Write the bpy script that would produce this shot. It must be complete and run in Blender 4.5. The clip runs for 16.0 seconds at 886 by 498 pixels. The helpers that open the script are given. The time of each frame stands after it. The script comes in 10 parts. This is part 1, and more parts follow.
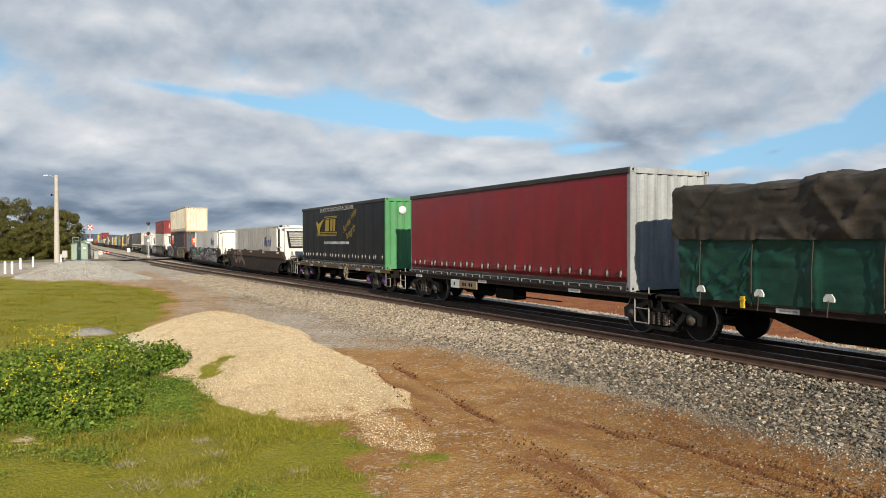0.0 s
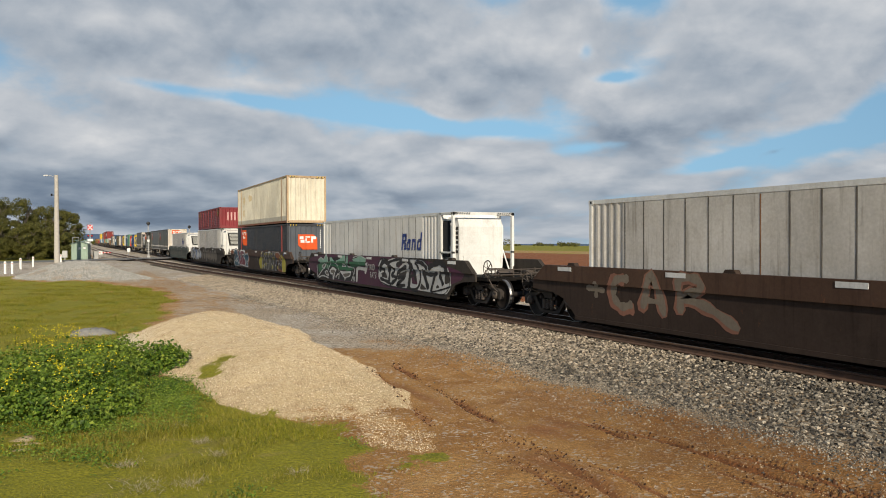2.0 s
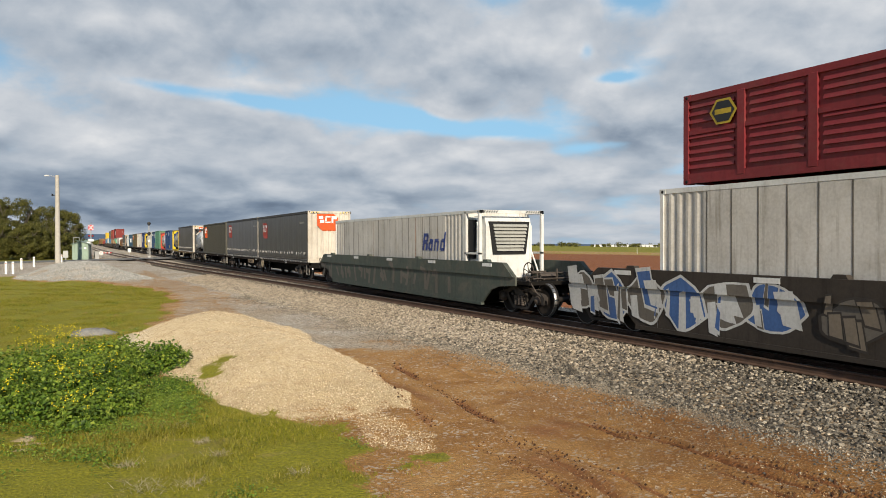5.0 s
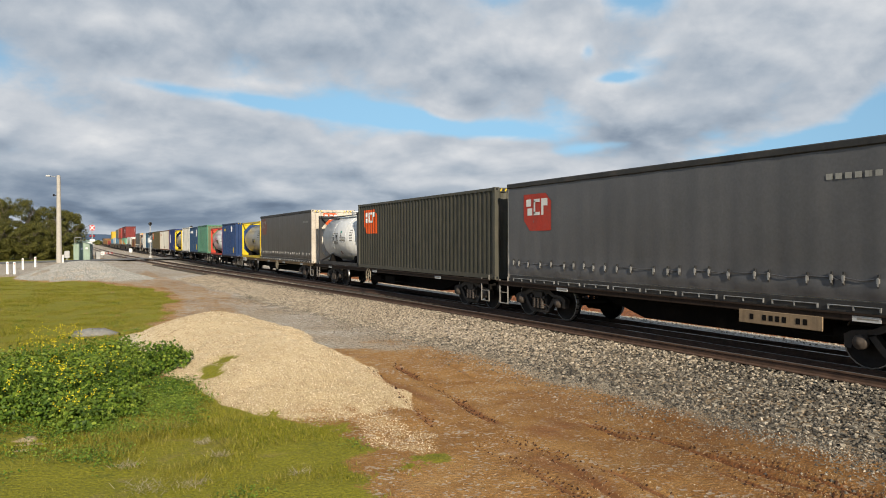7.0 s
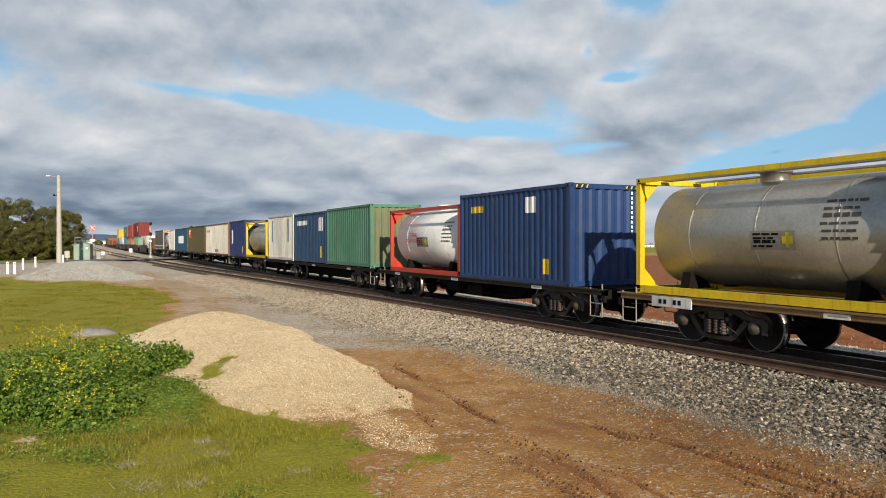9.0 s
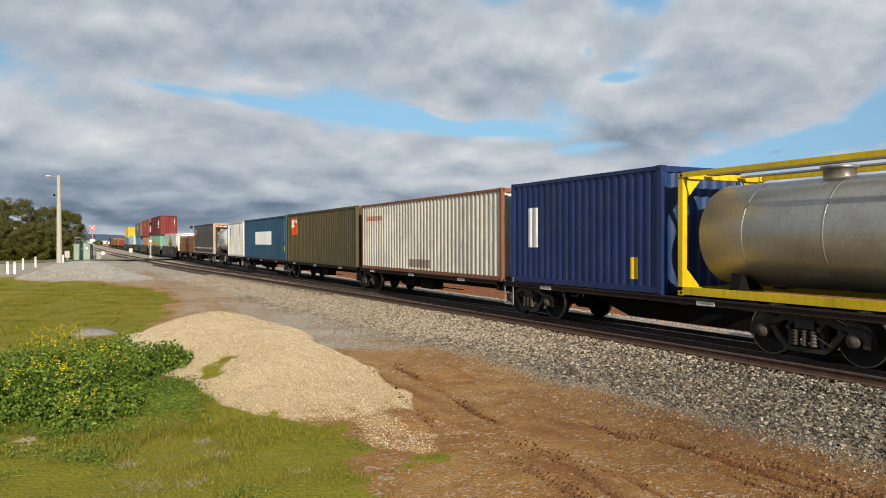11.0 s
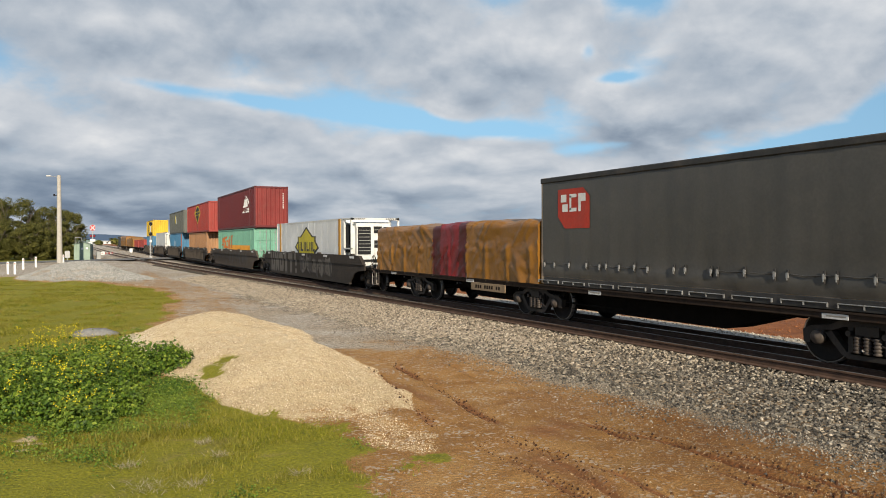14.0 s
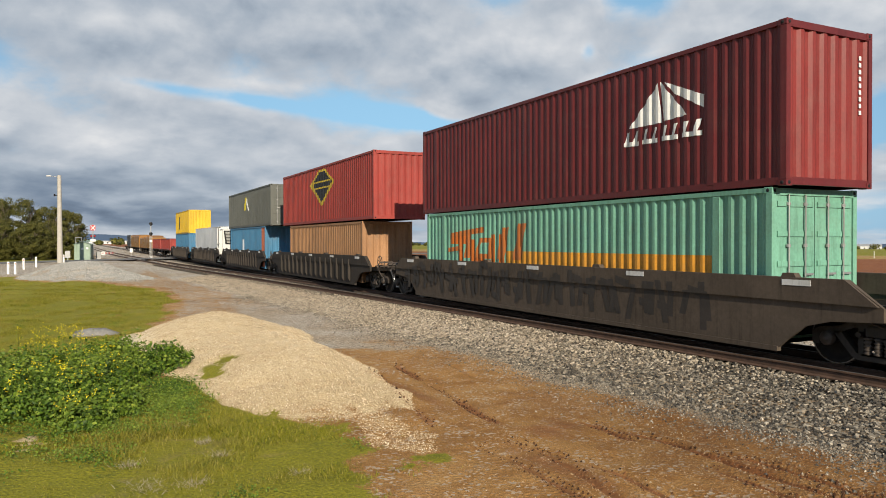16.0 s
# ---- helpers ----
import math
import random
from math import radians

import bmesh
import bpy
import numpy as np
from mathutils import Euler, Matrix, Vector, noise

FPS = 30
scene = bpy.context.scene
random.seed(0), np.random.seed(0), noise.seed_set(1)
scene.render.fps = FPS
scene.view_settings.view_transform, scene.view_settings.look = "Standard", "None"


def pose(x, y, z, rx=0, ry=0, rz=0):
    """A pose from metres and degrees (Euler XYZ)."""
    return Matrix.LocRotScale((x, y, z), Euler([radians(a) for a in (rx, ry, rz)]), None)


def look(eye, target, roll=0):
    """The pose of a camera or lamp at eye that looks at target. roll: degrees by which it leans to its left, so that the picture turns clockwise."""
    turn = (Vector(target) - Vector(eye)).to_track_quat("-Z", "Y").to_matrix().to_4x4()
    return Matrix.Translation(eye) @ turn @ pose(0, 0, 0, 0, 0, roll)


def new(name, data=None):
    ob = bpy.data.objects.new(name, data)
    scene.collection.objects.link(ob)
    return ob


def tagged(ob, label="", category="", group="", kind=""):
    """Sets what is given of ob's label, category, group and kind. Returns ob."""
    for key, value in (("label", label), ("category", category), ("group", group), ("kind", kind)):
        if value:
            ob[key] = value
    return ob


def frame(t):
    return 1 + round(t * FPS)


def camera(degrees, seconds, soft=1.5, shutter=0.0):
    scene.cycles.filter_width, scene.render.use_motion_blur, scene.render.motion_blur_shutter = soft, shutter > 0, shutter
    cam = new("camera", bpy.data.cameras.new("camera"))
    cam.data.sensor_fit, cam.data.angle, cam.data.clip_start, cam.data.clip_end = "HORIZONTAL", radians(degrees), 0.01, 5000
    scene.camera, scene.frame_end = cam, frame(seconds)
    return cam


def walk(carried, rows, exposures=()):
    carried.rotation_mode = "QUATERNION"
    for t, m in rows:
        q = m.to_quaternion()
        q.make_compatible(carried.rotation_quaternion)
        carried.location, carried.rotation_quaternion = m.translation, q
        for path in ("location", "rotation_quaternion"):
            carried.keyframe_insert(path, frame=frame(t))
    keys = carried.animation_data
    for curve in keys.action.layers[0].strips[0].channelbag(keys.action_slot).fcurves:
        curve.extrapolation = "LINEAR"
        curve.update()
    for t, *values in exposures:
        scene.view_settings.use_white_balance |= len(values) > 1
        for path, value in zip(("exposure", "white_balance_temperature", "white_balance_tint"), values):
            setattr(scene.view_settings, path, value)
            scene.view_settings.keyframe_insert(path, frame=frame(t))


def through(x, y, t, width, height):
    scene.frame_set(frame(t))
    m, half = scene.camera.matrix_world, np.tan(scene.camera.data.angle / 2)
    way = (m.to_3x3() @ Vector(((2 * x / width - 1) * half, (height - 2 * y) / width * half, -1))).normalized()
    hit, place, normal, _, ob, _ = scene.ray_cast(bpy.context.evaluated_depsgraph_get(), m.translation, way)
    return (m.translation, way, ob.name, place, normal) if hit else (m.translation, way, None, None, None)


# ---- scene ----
# Coordinates: rail top is z = 0, the main track runs along y at x = TRACK_X, the train runs towards -y.
TRACK_X = 12.563
EYE = 2.15
cam = camera(62.73, 16.0, soft=0.95)


def view(yaw, pitch, roll, eye):
    return Matrix.Translation(eye) @ pose(0, 0, 0, 0, 0, -yaw) @ pose(0, 0, 0, 90 + pitch, 0, 0) @ pose(0, 0, 0, 0, 0, roll)


walk(cam, [
    (0.0, view(26.87, -0.66, -0.135, (0, 0, EYE))),
    (4.0, view(26.86, -0.66, -0.135, (0, 0, EYE))),
    (6.5, view(26.74, -0.64, -0.135, (0, 0, EYE + 0.006))),
    (12.0, view(26.72, -0.64, -0.135, (0, 0, EYE + 0.006))),
    (16.0, view(26.69, -0.64, -0.135, (0, 0, EYE + 0.006))),
], exposures=[(0.0, 0.38), (0.5, 0.38), (1.0, 0.28), (1.5, 0.09), (2.0, 0.09), (2.5, 0.06), (3.0, 0.09), (3.5, 0.19), (4.0, 0.38), (4.4, 0.36), (6.0, 0.06), (6.5, 0.03), (7.0, 0.28), (7.5, 0.38), (8.0, 0.28), (9.0, 0.28),
              (11.5, 0.19), (12.0, 0.23), (12.5, 0.33), (13.0, 0.33), (13.5, 0.23), (14.0, 0.28), (14.5, 0.25), (15.0, 0.19), (15.5, 0.19), (16.0, 0.28)])

# ---------------------------------------------------------------- sky and sun
SUN_TO = Vector((-0.196, -1.0, 0.462)).normalized()


def make_world():
    w = bpy.data.worlds.new("sky")
    scene.world = w
    w.use_nodes = True
    nt = w.node_tree
    n, l = nt.nodes, nt.links
    n.clear()

    def math_(op, a, b=None, c=None, clamp=False):
        m = n.new("ShaderNodeMath")
        m.operation, m.use_clamp = op, clamp
        for i, v in enumerate((a, b, c)):
            if v is None:
                continue
            if isinstance(v, (int, float)):
                m.inputs[i].default_value = v
            else:
                l.new(v, m.inputs[i])
        return m.outputs[0]

    def noise_(vec, scale, detail, rough, lac=2.0, dist=0.0):
        t = n.new("ShaderNodeTexNoise")
        t.inputs["Scale"].default_value = scale
        t.inputs["Detail"].default_value = detail
        t.inputs["Roughness"].default_value = rough
        t.inputs["Lacunarity"].default_value = lac
        t.inputs["Distortion"].default_value = dist
        l.new(vec, t.inputs["Vector"])
        return t.outputs["Fac"]

    def mixc(fac, a, b):
        m = n.new("ShaderNodeMix")
        m.data_type = "RGBA"
        for sock, v in ((m.inputs["Factor"], fac), (m.inputs["A"], a), (m.inputs["B"], b)):
            if isinstance(v, tuple):
                sock.default_value = (*v, 1)
            elif isinstance(v, (int, float)):
                sock.default_value = v
            else:
                l.new(v, sock)
        return m.outputs["Result"]

    sky = n.new("ShaderNodeTexSky")
    sky.sky_type, sky.sun_disc = "NISHITA", False
    sky.sun_elevation = math.asin(SUN_TO.z)
    sky.sun_rotation = math.atan2(SUN_TO.x, SUN_TO.y)
    sky.air_density, sky.dust_density, sky.ozone_density = 1.0, 0.6, 1.5
    tc = n.new("ShaderNodeTexCoord")
    sep = n.new("ShaderNodeSeparateXYZ")
    l.new(tc.outputs["Generated"], sep.inputs[0])
    x, y, z = sep.outputs
    # azimuth from the view axis and elevation, in radians
    az = math_("SUBTRACT", math_("ARCTAN2", x, y), radians(26.77))
    el = math_("ARCSINE", z)
    comb2 = n.new("ShaderNodeCombineXYZ")
    l.new(math_("MULTIPLY", az, 1.0), comb2.inputs[0])
    l.new(math_("MULTIPLY", el, 2.4), comb2.inputs[1])
    flat = comb2.outputs[0]

    def blob(u, v, ru, rv, tilt=0.0):
        du, dv = math_("SUBTRACT", az, u), math_("SUBTRACT", el, v)
        dv = math_("SUBTRACT", dv, math_("MULTIPLY", du, tilt))
        a = math_("POWER", math_("DIVIDE", math_("ABSOLUTE", du), ru), 2.0)
        b = math_("POWER", math_("DIVIDE", math_("ABSOLUTE", dv), rv), 2.0)
        return math_("EXPONENT", math_("MULTIPLY", math_("ADD", a, b), -1.0))

    def total(items):
        s = None
        for w_, *b in items:
            v = math_("MULTIPLY", blob(*b), w_)
            s = v if s is None else math_("ADD", s, v)
        return s

    # height on the sky dome, stretched so that clouds flatten towards the horizon
    def lift(dv):
        return math_("MULTIPLY", math_("LOGARITHM", math_("ADD", math_("MAXIMUM", math_("ADD", el, dv), 0.0), 0.07), math.e), 0.42)

    def field(dv, detail):
        """Billowing cloud density, sampled dv radians higher."""
        c = n.new("ShaderNodeCombineXYZ")
        l.new(az, c.inputs[0])
        l.new(lift(dv), c.inputs[1])
        c.inputs[2].default_value = 4.3
        warp = noise_(c.outputs[0], 5.0, 2, 0.5)
        wob = n.new("ShaderNodeCombineXYZ")
        l.new(math_("MULTIPLY", warp, 0.10), wob.inputs[0])
        l.new(math_("MULTIPLY", warp, 0.06), wob.inputs[1])
        bend = n.new("ShaderNodeVectorMath")
        bend.operation = "ADD"
        l.new(c.outputs[0], bend.inputs[0])
        l.new(wob.outputs[0], bend.inputs[1])
        big = noise_(bend.outputs[0], 6.5, detail, 0.53, 2.1, 0.0)
        s = math_("MULTIPLY", math_("SUBTRACT", big, 0.5), 1.25)
        for scale, w_, sm in ((9.0, 0.42, 0.5), (21.0, 0.17, 0.4)):
            vor = n.new("ShaderNodeTexVoronoi")
            vor.feature = "SMOOTH_F1"
            vor.inputs["Scale"].default_value = scale
            vor.inputs["Smoothness"].default_value = sm
            l.new(bend.outputs[0], vor.inputs["Vector"])
            s = math_("ADD", s, math_("MULTIPLY", math_("SUBTRACT", 0.42, vor.outputs["Distance"]), w_))
        return s

    fine = field(0.0, 8)
    above = field(0.020, 7)
    fine2 = noise_(flat, 30.0, 5, 0.6)
    # the sky behind the camera, round the sun, is mostly clear
    clear = math_("MULTIPLY", blob(radians(165), 0.8, 1.6, 1.2), 1.0)
    clear = math_("ADD", clear, blob(radians(-195), 0.8, 1.6, 1.2))
    gaps = math_("ADD", total(GAPS), math_("MULTIPLY", clear, 0.8))
    dens = math_("ADD", math_("MULTIPLY", fine, 1.35), 0.64)
    dens = math_("ADD", dens, math_("MULTIPLY", math_("SUBTRACT", fine2, 0.5), 0.26))
    dens = math_("ADD", dens, total(BANKS))
    dens = math_("SUBTRACT", dens, gaps)
    mask = n.new("ShaderNodeMapRange")
    mask.interpolation_type = "SMOOTHSTEP"
    mask.inputs["From Min"].default_value, mask.inputs["From Max"].default_value = 0.0, 0.62
    l.new(dens, mask.inputs["Value"])
    # shading of the clouds: sunlit tops, darker bases, thin bright margins
    shade = math_("MULTIPLY", math_("SUBTRACT", fine, above), 0.66)
    shade = math_("ADD", shade, math_("MULTIPLY", fine, 0.22))
    shade = math_("ADD", shade, math_("MULTIPLY", math_("SUBTRACT", fine2, 0.5), 0.12))
    thin = n.new("ShaderNodeMapRange")
    thin.inputs["From Min"].default_value, thin.inputs["From Max"].default_value = 0.25, 0.75
    thin.inputs["To Min"].default_value, thin.inputs["To Max"].default_value = 0.13, 0.0
    l.new(dens, thin.inputs["Value"])
    shade = math_("ADD", shade, thin.outputs[0])
    tone = math_("ADD", math_("ADD", shade, 0.60), total(TONES), clamp=True)
    ramp = n.new("ShaderNodeValToRGB")
    cr = ramp.color_ramp
    cr.elements[0].position, cr.elements[0].color = 0.0, (0.95, 1.3, 1.9, 1)
    cr.elements[1].position, cr.elements[1].color = 1.0, (8.4, 8.4, 8.4, 1)
    for p, c in ((0.25, (2.05, 2.65, 3.5, 1)), (0.5, (4.0, 4.6, 5.35, 1)), (0.78, (6.3, 6.6, 7.0, 1))):
        e = cr.elements.new(p)
        e.color = c
    l.new(tone, ramp.inputs[0])
    blue = mixc(0.7, sky.outputs[0], (0.9, 2.1, 4.0))
    haze = blob(0.0, 0.05, 0.9, 0.45)
    blue = mixc(math_("MULTIPLY", haze, 0.62), blue, (4.5, 8.3, 11.2))
    col = mixc(mask.outputs[0], blue, ramp.outputs[0])
    bg = n.new("ShaderNodeBackground")
    bg.inputs["Strength"].default_value = 0.082
    l.new(col, bg.inputs[0])
    out = n.new("ShaderNodeOutputWorld")
    l.new(bg.outputs[0], out.inputs[0])


# (weight, azimuth, elevation, spread, spread, slope) in radians, seen from the view axis
GAPS = [
    (0.45, -0.37, 0.196, 0.06, 0.008, -0.08), (0.62, -0.25, 0.183, 0.09, 0.010, -0.10), (0.75, -0.10, 0.172, 0.08, 0.012, -0.10), (0.85, -0.02, 0.160, 0.05, 0.014, -0.15), (0.85, 0.09, 0.150, 0.07, 0.013, -0.05),
    (1.00, 0.260, 0.315, 0.050, 0.030, 0.0), (0.75, 0.232, 0.214, 0.035, 0.008, 0.05), (0.50, 0.195, 0.250, 0.010, 0.012, 0.0), (0.95, 0.56, 0.150, 0.08, 0.026, 0.30), (0.80, 0.46, 0.118, 0.09, 0.016, 0.20), (0.70, 0.36, 0.098, 0.06, 0.010, 0.15),
    (0.50, 0.52, 0.030, 0.18, 0.025, 0.0), (0.35, 0.20, 0.125, 0.06, 0.006, 0.1),
]
BANKS = [
    (0.45, 0.34, 0.200, 0.14, 0.045, 0.25), (0.40, 0.48, 0.255, 0.14, 0.05, 0.0), (0.35, 0.08, 0.215, 0.08, 0.04, 0.0), (0.45, -0.30, 0.28, 0.35, 0.06, 0.0), (0.30, -0.35, 0.14, 0.22, 0.03, 0.0),
    (0.45, -0.40, 0.05, 0.4, 0.05, 0.0), (0.30, 0.0, 0.10, 0.2, 0.03, 0.0), (0.70, 0.432, 0.111, 0.032, 0.006, 0.25), (0.35, 0.28, 0.08, 0.12, 0.02, 0.0), (0.45, 0.53, 0.080, 0.08, 0.012, 0.1),
]
TONES = [
    (-0.26, -0.50, 0.045, 0.26, 0.034, 0.0), (-0.12, -0.20, 0.030, 0.25, 0.028, 0.0), (-0.07, 0.10, 0.030, 0.26, 0.022, 0.0), (0.08, 0.06, 0.085, 0.16, 0.022, 0.0), (-0.17, -0.42, 0.088, 0.12, 0.009, 0.02), (0.17, -0.44, 0.135, 0.07, 0.022, 0.0),
    (0.07, -0.30, 0.118, 0.10, 0.018, 0.0), (0.10, -0.22, 0.205, 0.10, 0.008, -0.08), (0.05, -0.02, 0.115, 0.16, 0.020, 0.0), (-0.10, -0.10, 0.090, 0.12, 0.007, 0.0),
    (-0.28, 0.25, 0.140, 0.085, 0.019, 0.05), (-0.20, 0.40, 0.162, 0.10, 0.018, 0.22), (0.22, 0.185, 0.180, 0.032, 0.018, 0.5), (0.22, 0.27, 0.232, 0.05, 0.018, 0.8), (0.19, 0.46, 0.262, 0.12, 0.035, 0.1),
    (-0.16, 0.045, 0.182, 0.035, 0.016, 0.0), (0.18, 0.17, 0.255, 0.035, 0.030, 0.0), (0.06, 0.10, 0.260, 0.06, 0.03, 0.0),
    (-0.10, -0.36, 0.240, 0.28, 0.018, 0.0), (-0.05, -0.20, 0.305, 0.30, 0.03, 0.0), (0.05, -0.30, 0.275, 0.30, 0.018, 0.0), (-0.38, 0.432, 0.110, 0.035, 0.008, 0.25), (0.10, 0.53, 0.082, 0.06, 0.012, 0.1),
]
make_world()
sun = new("sun", bpy.data.lights.new("sun", "SUN"))
sun.data.energy, sun.data.angle, sun.data.color = 5.0, radians(0.53), (1.0, 0.89, 0.72)
sun.matrix_basis = look((0, 0, 60), Vector((0, 0, 60)) - SUN_TO)

# ---------------------------------------------------------------- mesh and material helpers
class Shape:
    """Collects boxes, tubes and prisms for one mesh."""

    def __init__(self):
        self.v, self.f, self.m, self.s = [], [], [], []

    def face(self, pts, m=0, smooth=False):
        i = len(self.v)
        self.v += [tuple(p) for p in pts]
        self.f.append(tuple(range(i, i + len(pts))))
        self.m.append(m)
        self.s.append(smooth)

    def faces(self, pts, faces, m=0, smooth=False):
        i = len(self.v)
        self.v += [tuple(p) for p in pts]
        for q in faces:
            self.f.append(tuple(i + k for k in q))
            self.m.append(m)
            self.s.append(smooth)

    def box(self, x0, x1, y0, y1, z0, z1, m=0, bevel=0.0):
        if bevel:
            b = bevel
            self.prism([(x0 + b, z0), (x1 - b, z0), (x1, z0 + b), (x1, z1 - b), (x1 - b, z1), (x0 + b, z1), (x0, z1 - b), (x0, z0 + b)], "y", y0, y1, m)
            return
        p = [(x0, y0, z0), (x1, y0, z0), (x1, y1, z0), (x0, y1, z0), (x0, y0, z1), (x1, y0, z1), (x1, y1, z1), (x0, y1, z1)]
        self.faces(p, [(3, 2, 1, 0), (4, 5, 6, 7), (0, 1, 5, 4), (1, 2, 6, 5), (2, 3, 7, 6), (3, 0, 4, 7)], m)

    def prism(self, pts, axis, a0, a1, m=0):
        """Extrudes a closed outline (given in the two other axes, in xyz order) from a0 to a1."""
        def at(p, a):
            return {"x": (a, p[0], p[1]), "y": (p[0], a, p[1]), "z": (p[0], p[1], a)}[axis]
        k = len(pts)
        v = [at(p, a0) for p in pts] + [at(p, a1) for p in pts]
        area = sum(pts[i][0] * pts[(i + 1) % k][1] - pts[(i + 1) % k][0] * pts[i][1] for i in range(k))
        flip = (area > 0) == (axis == "y")
        sides = [(i, (i + 1) % k, k + (i + 1) % k, k + i) for i in range(k)]
        ends = [tuple(range(k))[::-1], tuple(range(k, 2 * k))]
        fs = sides + ends
        self.faces(v, [q[::-1] for q in fs] if flip else fs, m)

    def tube(self, p0, p1, r, n=8, m=0, r1=None, caps=True, smooth=True):
        p0, p1 = Vector(p0), Vector(p1)
        d = (p1 - p0).normalized()
        a = d.orthogonal().normalized()
        b = d.cross(a)
        r1 = r if r1 is None else r1
        ring = [(math.cos(2 * math.pi * i / n), math.sin(2 * math.pi * i / n)) for i in range(n)]
        v = [p0 + (a * c + b * s) * r for c, s in ring] + [p1 + (a * c + b * s) * r1 for c, s in ring]
        self.faces(v, [(i, (i + 1) % n, n + (i + 1) % n, n + i) for i in range(n)], m, smooth)
        if caps:
            self.faces(v, [tuple(range(n))[::-1], tuple(range(n, 2 * n))], m)

    def lathe(self, c, axis, prof, n=20, m=0):
        """prof: (along, radius) pairs round the axis through c."""
        c = Vector(c)
        d = Vector({"x": (1, 0, 0), "y": (0, 1, 0), "z": (0, 0, 1)}[axis])
        a = d.orthogonal().normalized()
        b = d.cross(a)
        v = []
        for t, r in prof:
            v += [c + d * t + (a * math.cos(2 * math.pi * i / n) + b * math.sin(2 * math.pi * i / n)) * r for i in range(n)]
        fs = [(j * n + i, j * n + (i + 1) % n, (j + 1) * n + (i + 1) % n, (j + 1) * n + i) for j in range(len(prof) - 1) for i in range(n)]
        self.faces(v, fs, m, True)

    def path(self, pts, r, n=6, m=0):
        for a, b in zip(pts, pts[1:]):
            self.tube(a, b, r, n, m)

    def mesh(self, name, mats):
        me = bpy.data.meshes.new(name)
        me.from_pydata(self.v, [], self.f)
        for q in (mats if isinstance(mats, (list, tuple)) else [mats]):
            me.materials.append(q)
        me.polygons.foreach_set("material_index", self.m)
        me.polygons.foreach_set("use_smooth", self.s)
        me.update()
        return me


def part(name, shape, mats, parent=None, label=""):
    """One mesh object, under its thing or part."""
    ob = new(name, shape.mesh(name, mats) if isinstance(shape, Shape) else shape)
    if parent is not None:
        ob.parent = parent
    return tagged(ob, label)


def thing(name, label, category, group="", at=None):
    ob = new(name)
    if at is not None:
        ob.matrix_basis = at
    ob.empty_display_size = 0.3
    return tagged(ob, label, category, group)


class Nodes:
    def __init__(self, name):
        self.mat = bpy.data.materials.new(name)
        self.mat.use_nodes = True
        self.t = self.mat.node_tree
        self.n, self.l = self.t.nodes, self.t.links
        self.n.clear()
        self.b = self.n.new("ShaderNodeBsdfPrincipled")
        o = self.n.new("ShaderNodeOutputMaterial")
        self.l.new(self.b.outputs[0], o.inputs[0])
        self.tc = self.n.new("ShaderNodeTexCoord")

    def put(self, sock, v):
        if isinstance(v, tuple):
            sock.default_value = (*v, 1) if len(v) == 3 and sock.type == "RGBA" else v
        elif isinstance(v, (int, float)):
            sock.default_value = v
        else:
            self.l.new(v, sock)

    def math(self, op, a, b=0.0, clamp=False):
        m = self.n.new("ShaderNodeMath")
        m.operation, m.use_clamp = op, clamp
        self.put(m.inputs[0], a)
        self.put(m.inputs[1], b)
        return m.outputs[0]

    def coords(self, scale=(1, 1, 1), source="Object"):
        m = self.n.new("ShaderNodeMapping")
        m.inputs["Scale"].default_value = scale
        self.l.new(self.tc.outputs[source], m.inputs[0])
        return m.outputs[0]

    def noise(self, vec, scale, detail=4, rough=0.55, dist=0.0):
        t = self.n.new("ShaderNodeTexNoise")
        t.inputs["Scale"].default_value, t.inputs["Detail"].default_value = scale, detail
        t.inputs["Roughness"].default_value, t.inputs["Distortion"].default_value = rough, dist
        self.l.new(vec, t.inputs["Vector"])
        return t.outputs["Fac"]

    def voronoi(self, vec, scale, feature="F1", out="Distance"):
        t = self.n.new("ShaderNodeTexVoronoi")
        t.feature = feature
        t.inputs["Scale"].default_value = scale
        self.l.new(vec, t.inputs["Vector"])
        return t.outputs[out]

    def step(self, v, lo, hi):
        m = self.n.new("ShaderNodeMapRange")
        m.interpolation_type = "SMOOTHSTEP"
        m.inputs["From Min"].default_value, m.inputs["From Max"].default_value = lo, hi
        self.put(m.inputs["Value"], v)
        return m.outputs[0]

    def mix(self, fac, a, b, blend="MIX"):
        m = self.n.new("ShaderNodeMix")
        m.data_type, m.blend_type = "RGBA", blend
        self.put(m.inputs["Factor"], fac)
        self.put(m.inputs["A"], a)
        self.put(m.inputs["B"], b)
        return m.outputs["Result"]

    def ramp(self, fac, stops):
        r = self.n.new("ShaderNodeValToRGB")
        c = r.color_ramp
        while len(c.elements) < len(stops):
            c.elements.new(0.5)
        for e, (p, col) in zip(c.elements, stops):
            e.position, e.color = p, (*col, 1)
        self.put(r.inputs[0], fac)
        return r.outputs[0]

    def bump(self, height, strength, dist=0.02):
        b = self.n.new("ShaderNodeBump")
        b.inputs["Strength"].default_value, b.inputs["Distance"].default_value = strength, dist
        self.l.new(height, b.inputs["Height"])
        self.l.new(b.outputs[0], self.b.inputs["Normal"])

    def done(self, color, rough=0.6, metal=0.0, spec=0.5):
        self.put(self.b.inputs["Base Color"], color)
        self.put(self.b.inputs["Roughness"], rough)
        self.put(self.b.inputs["Metallic"], metal)
        self.put(self.b.inputs["Specular IOR Level"], spec)
        return self.mat


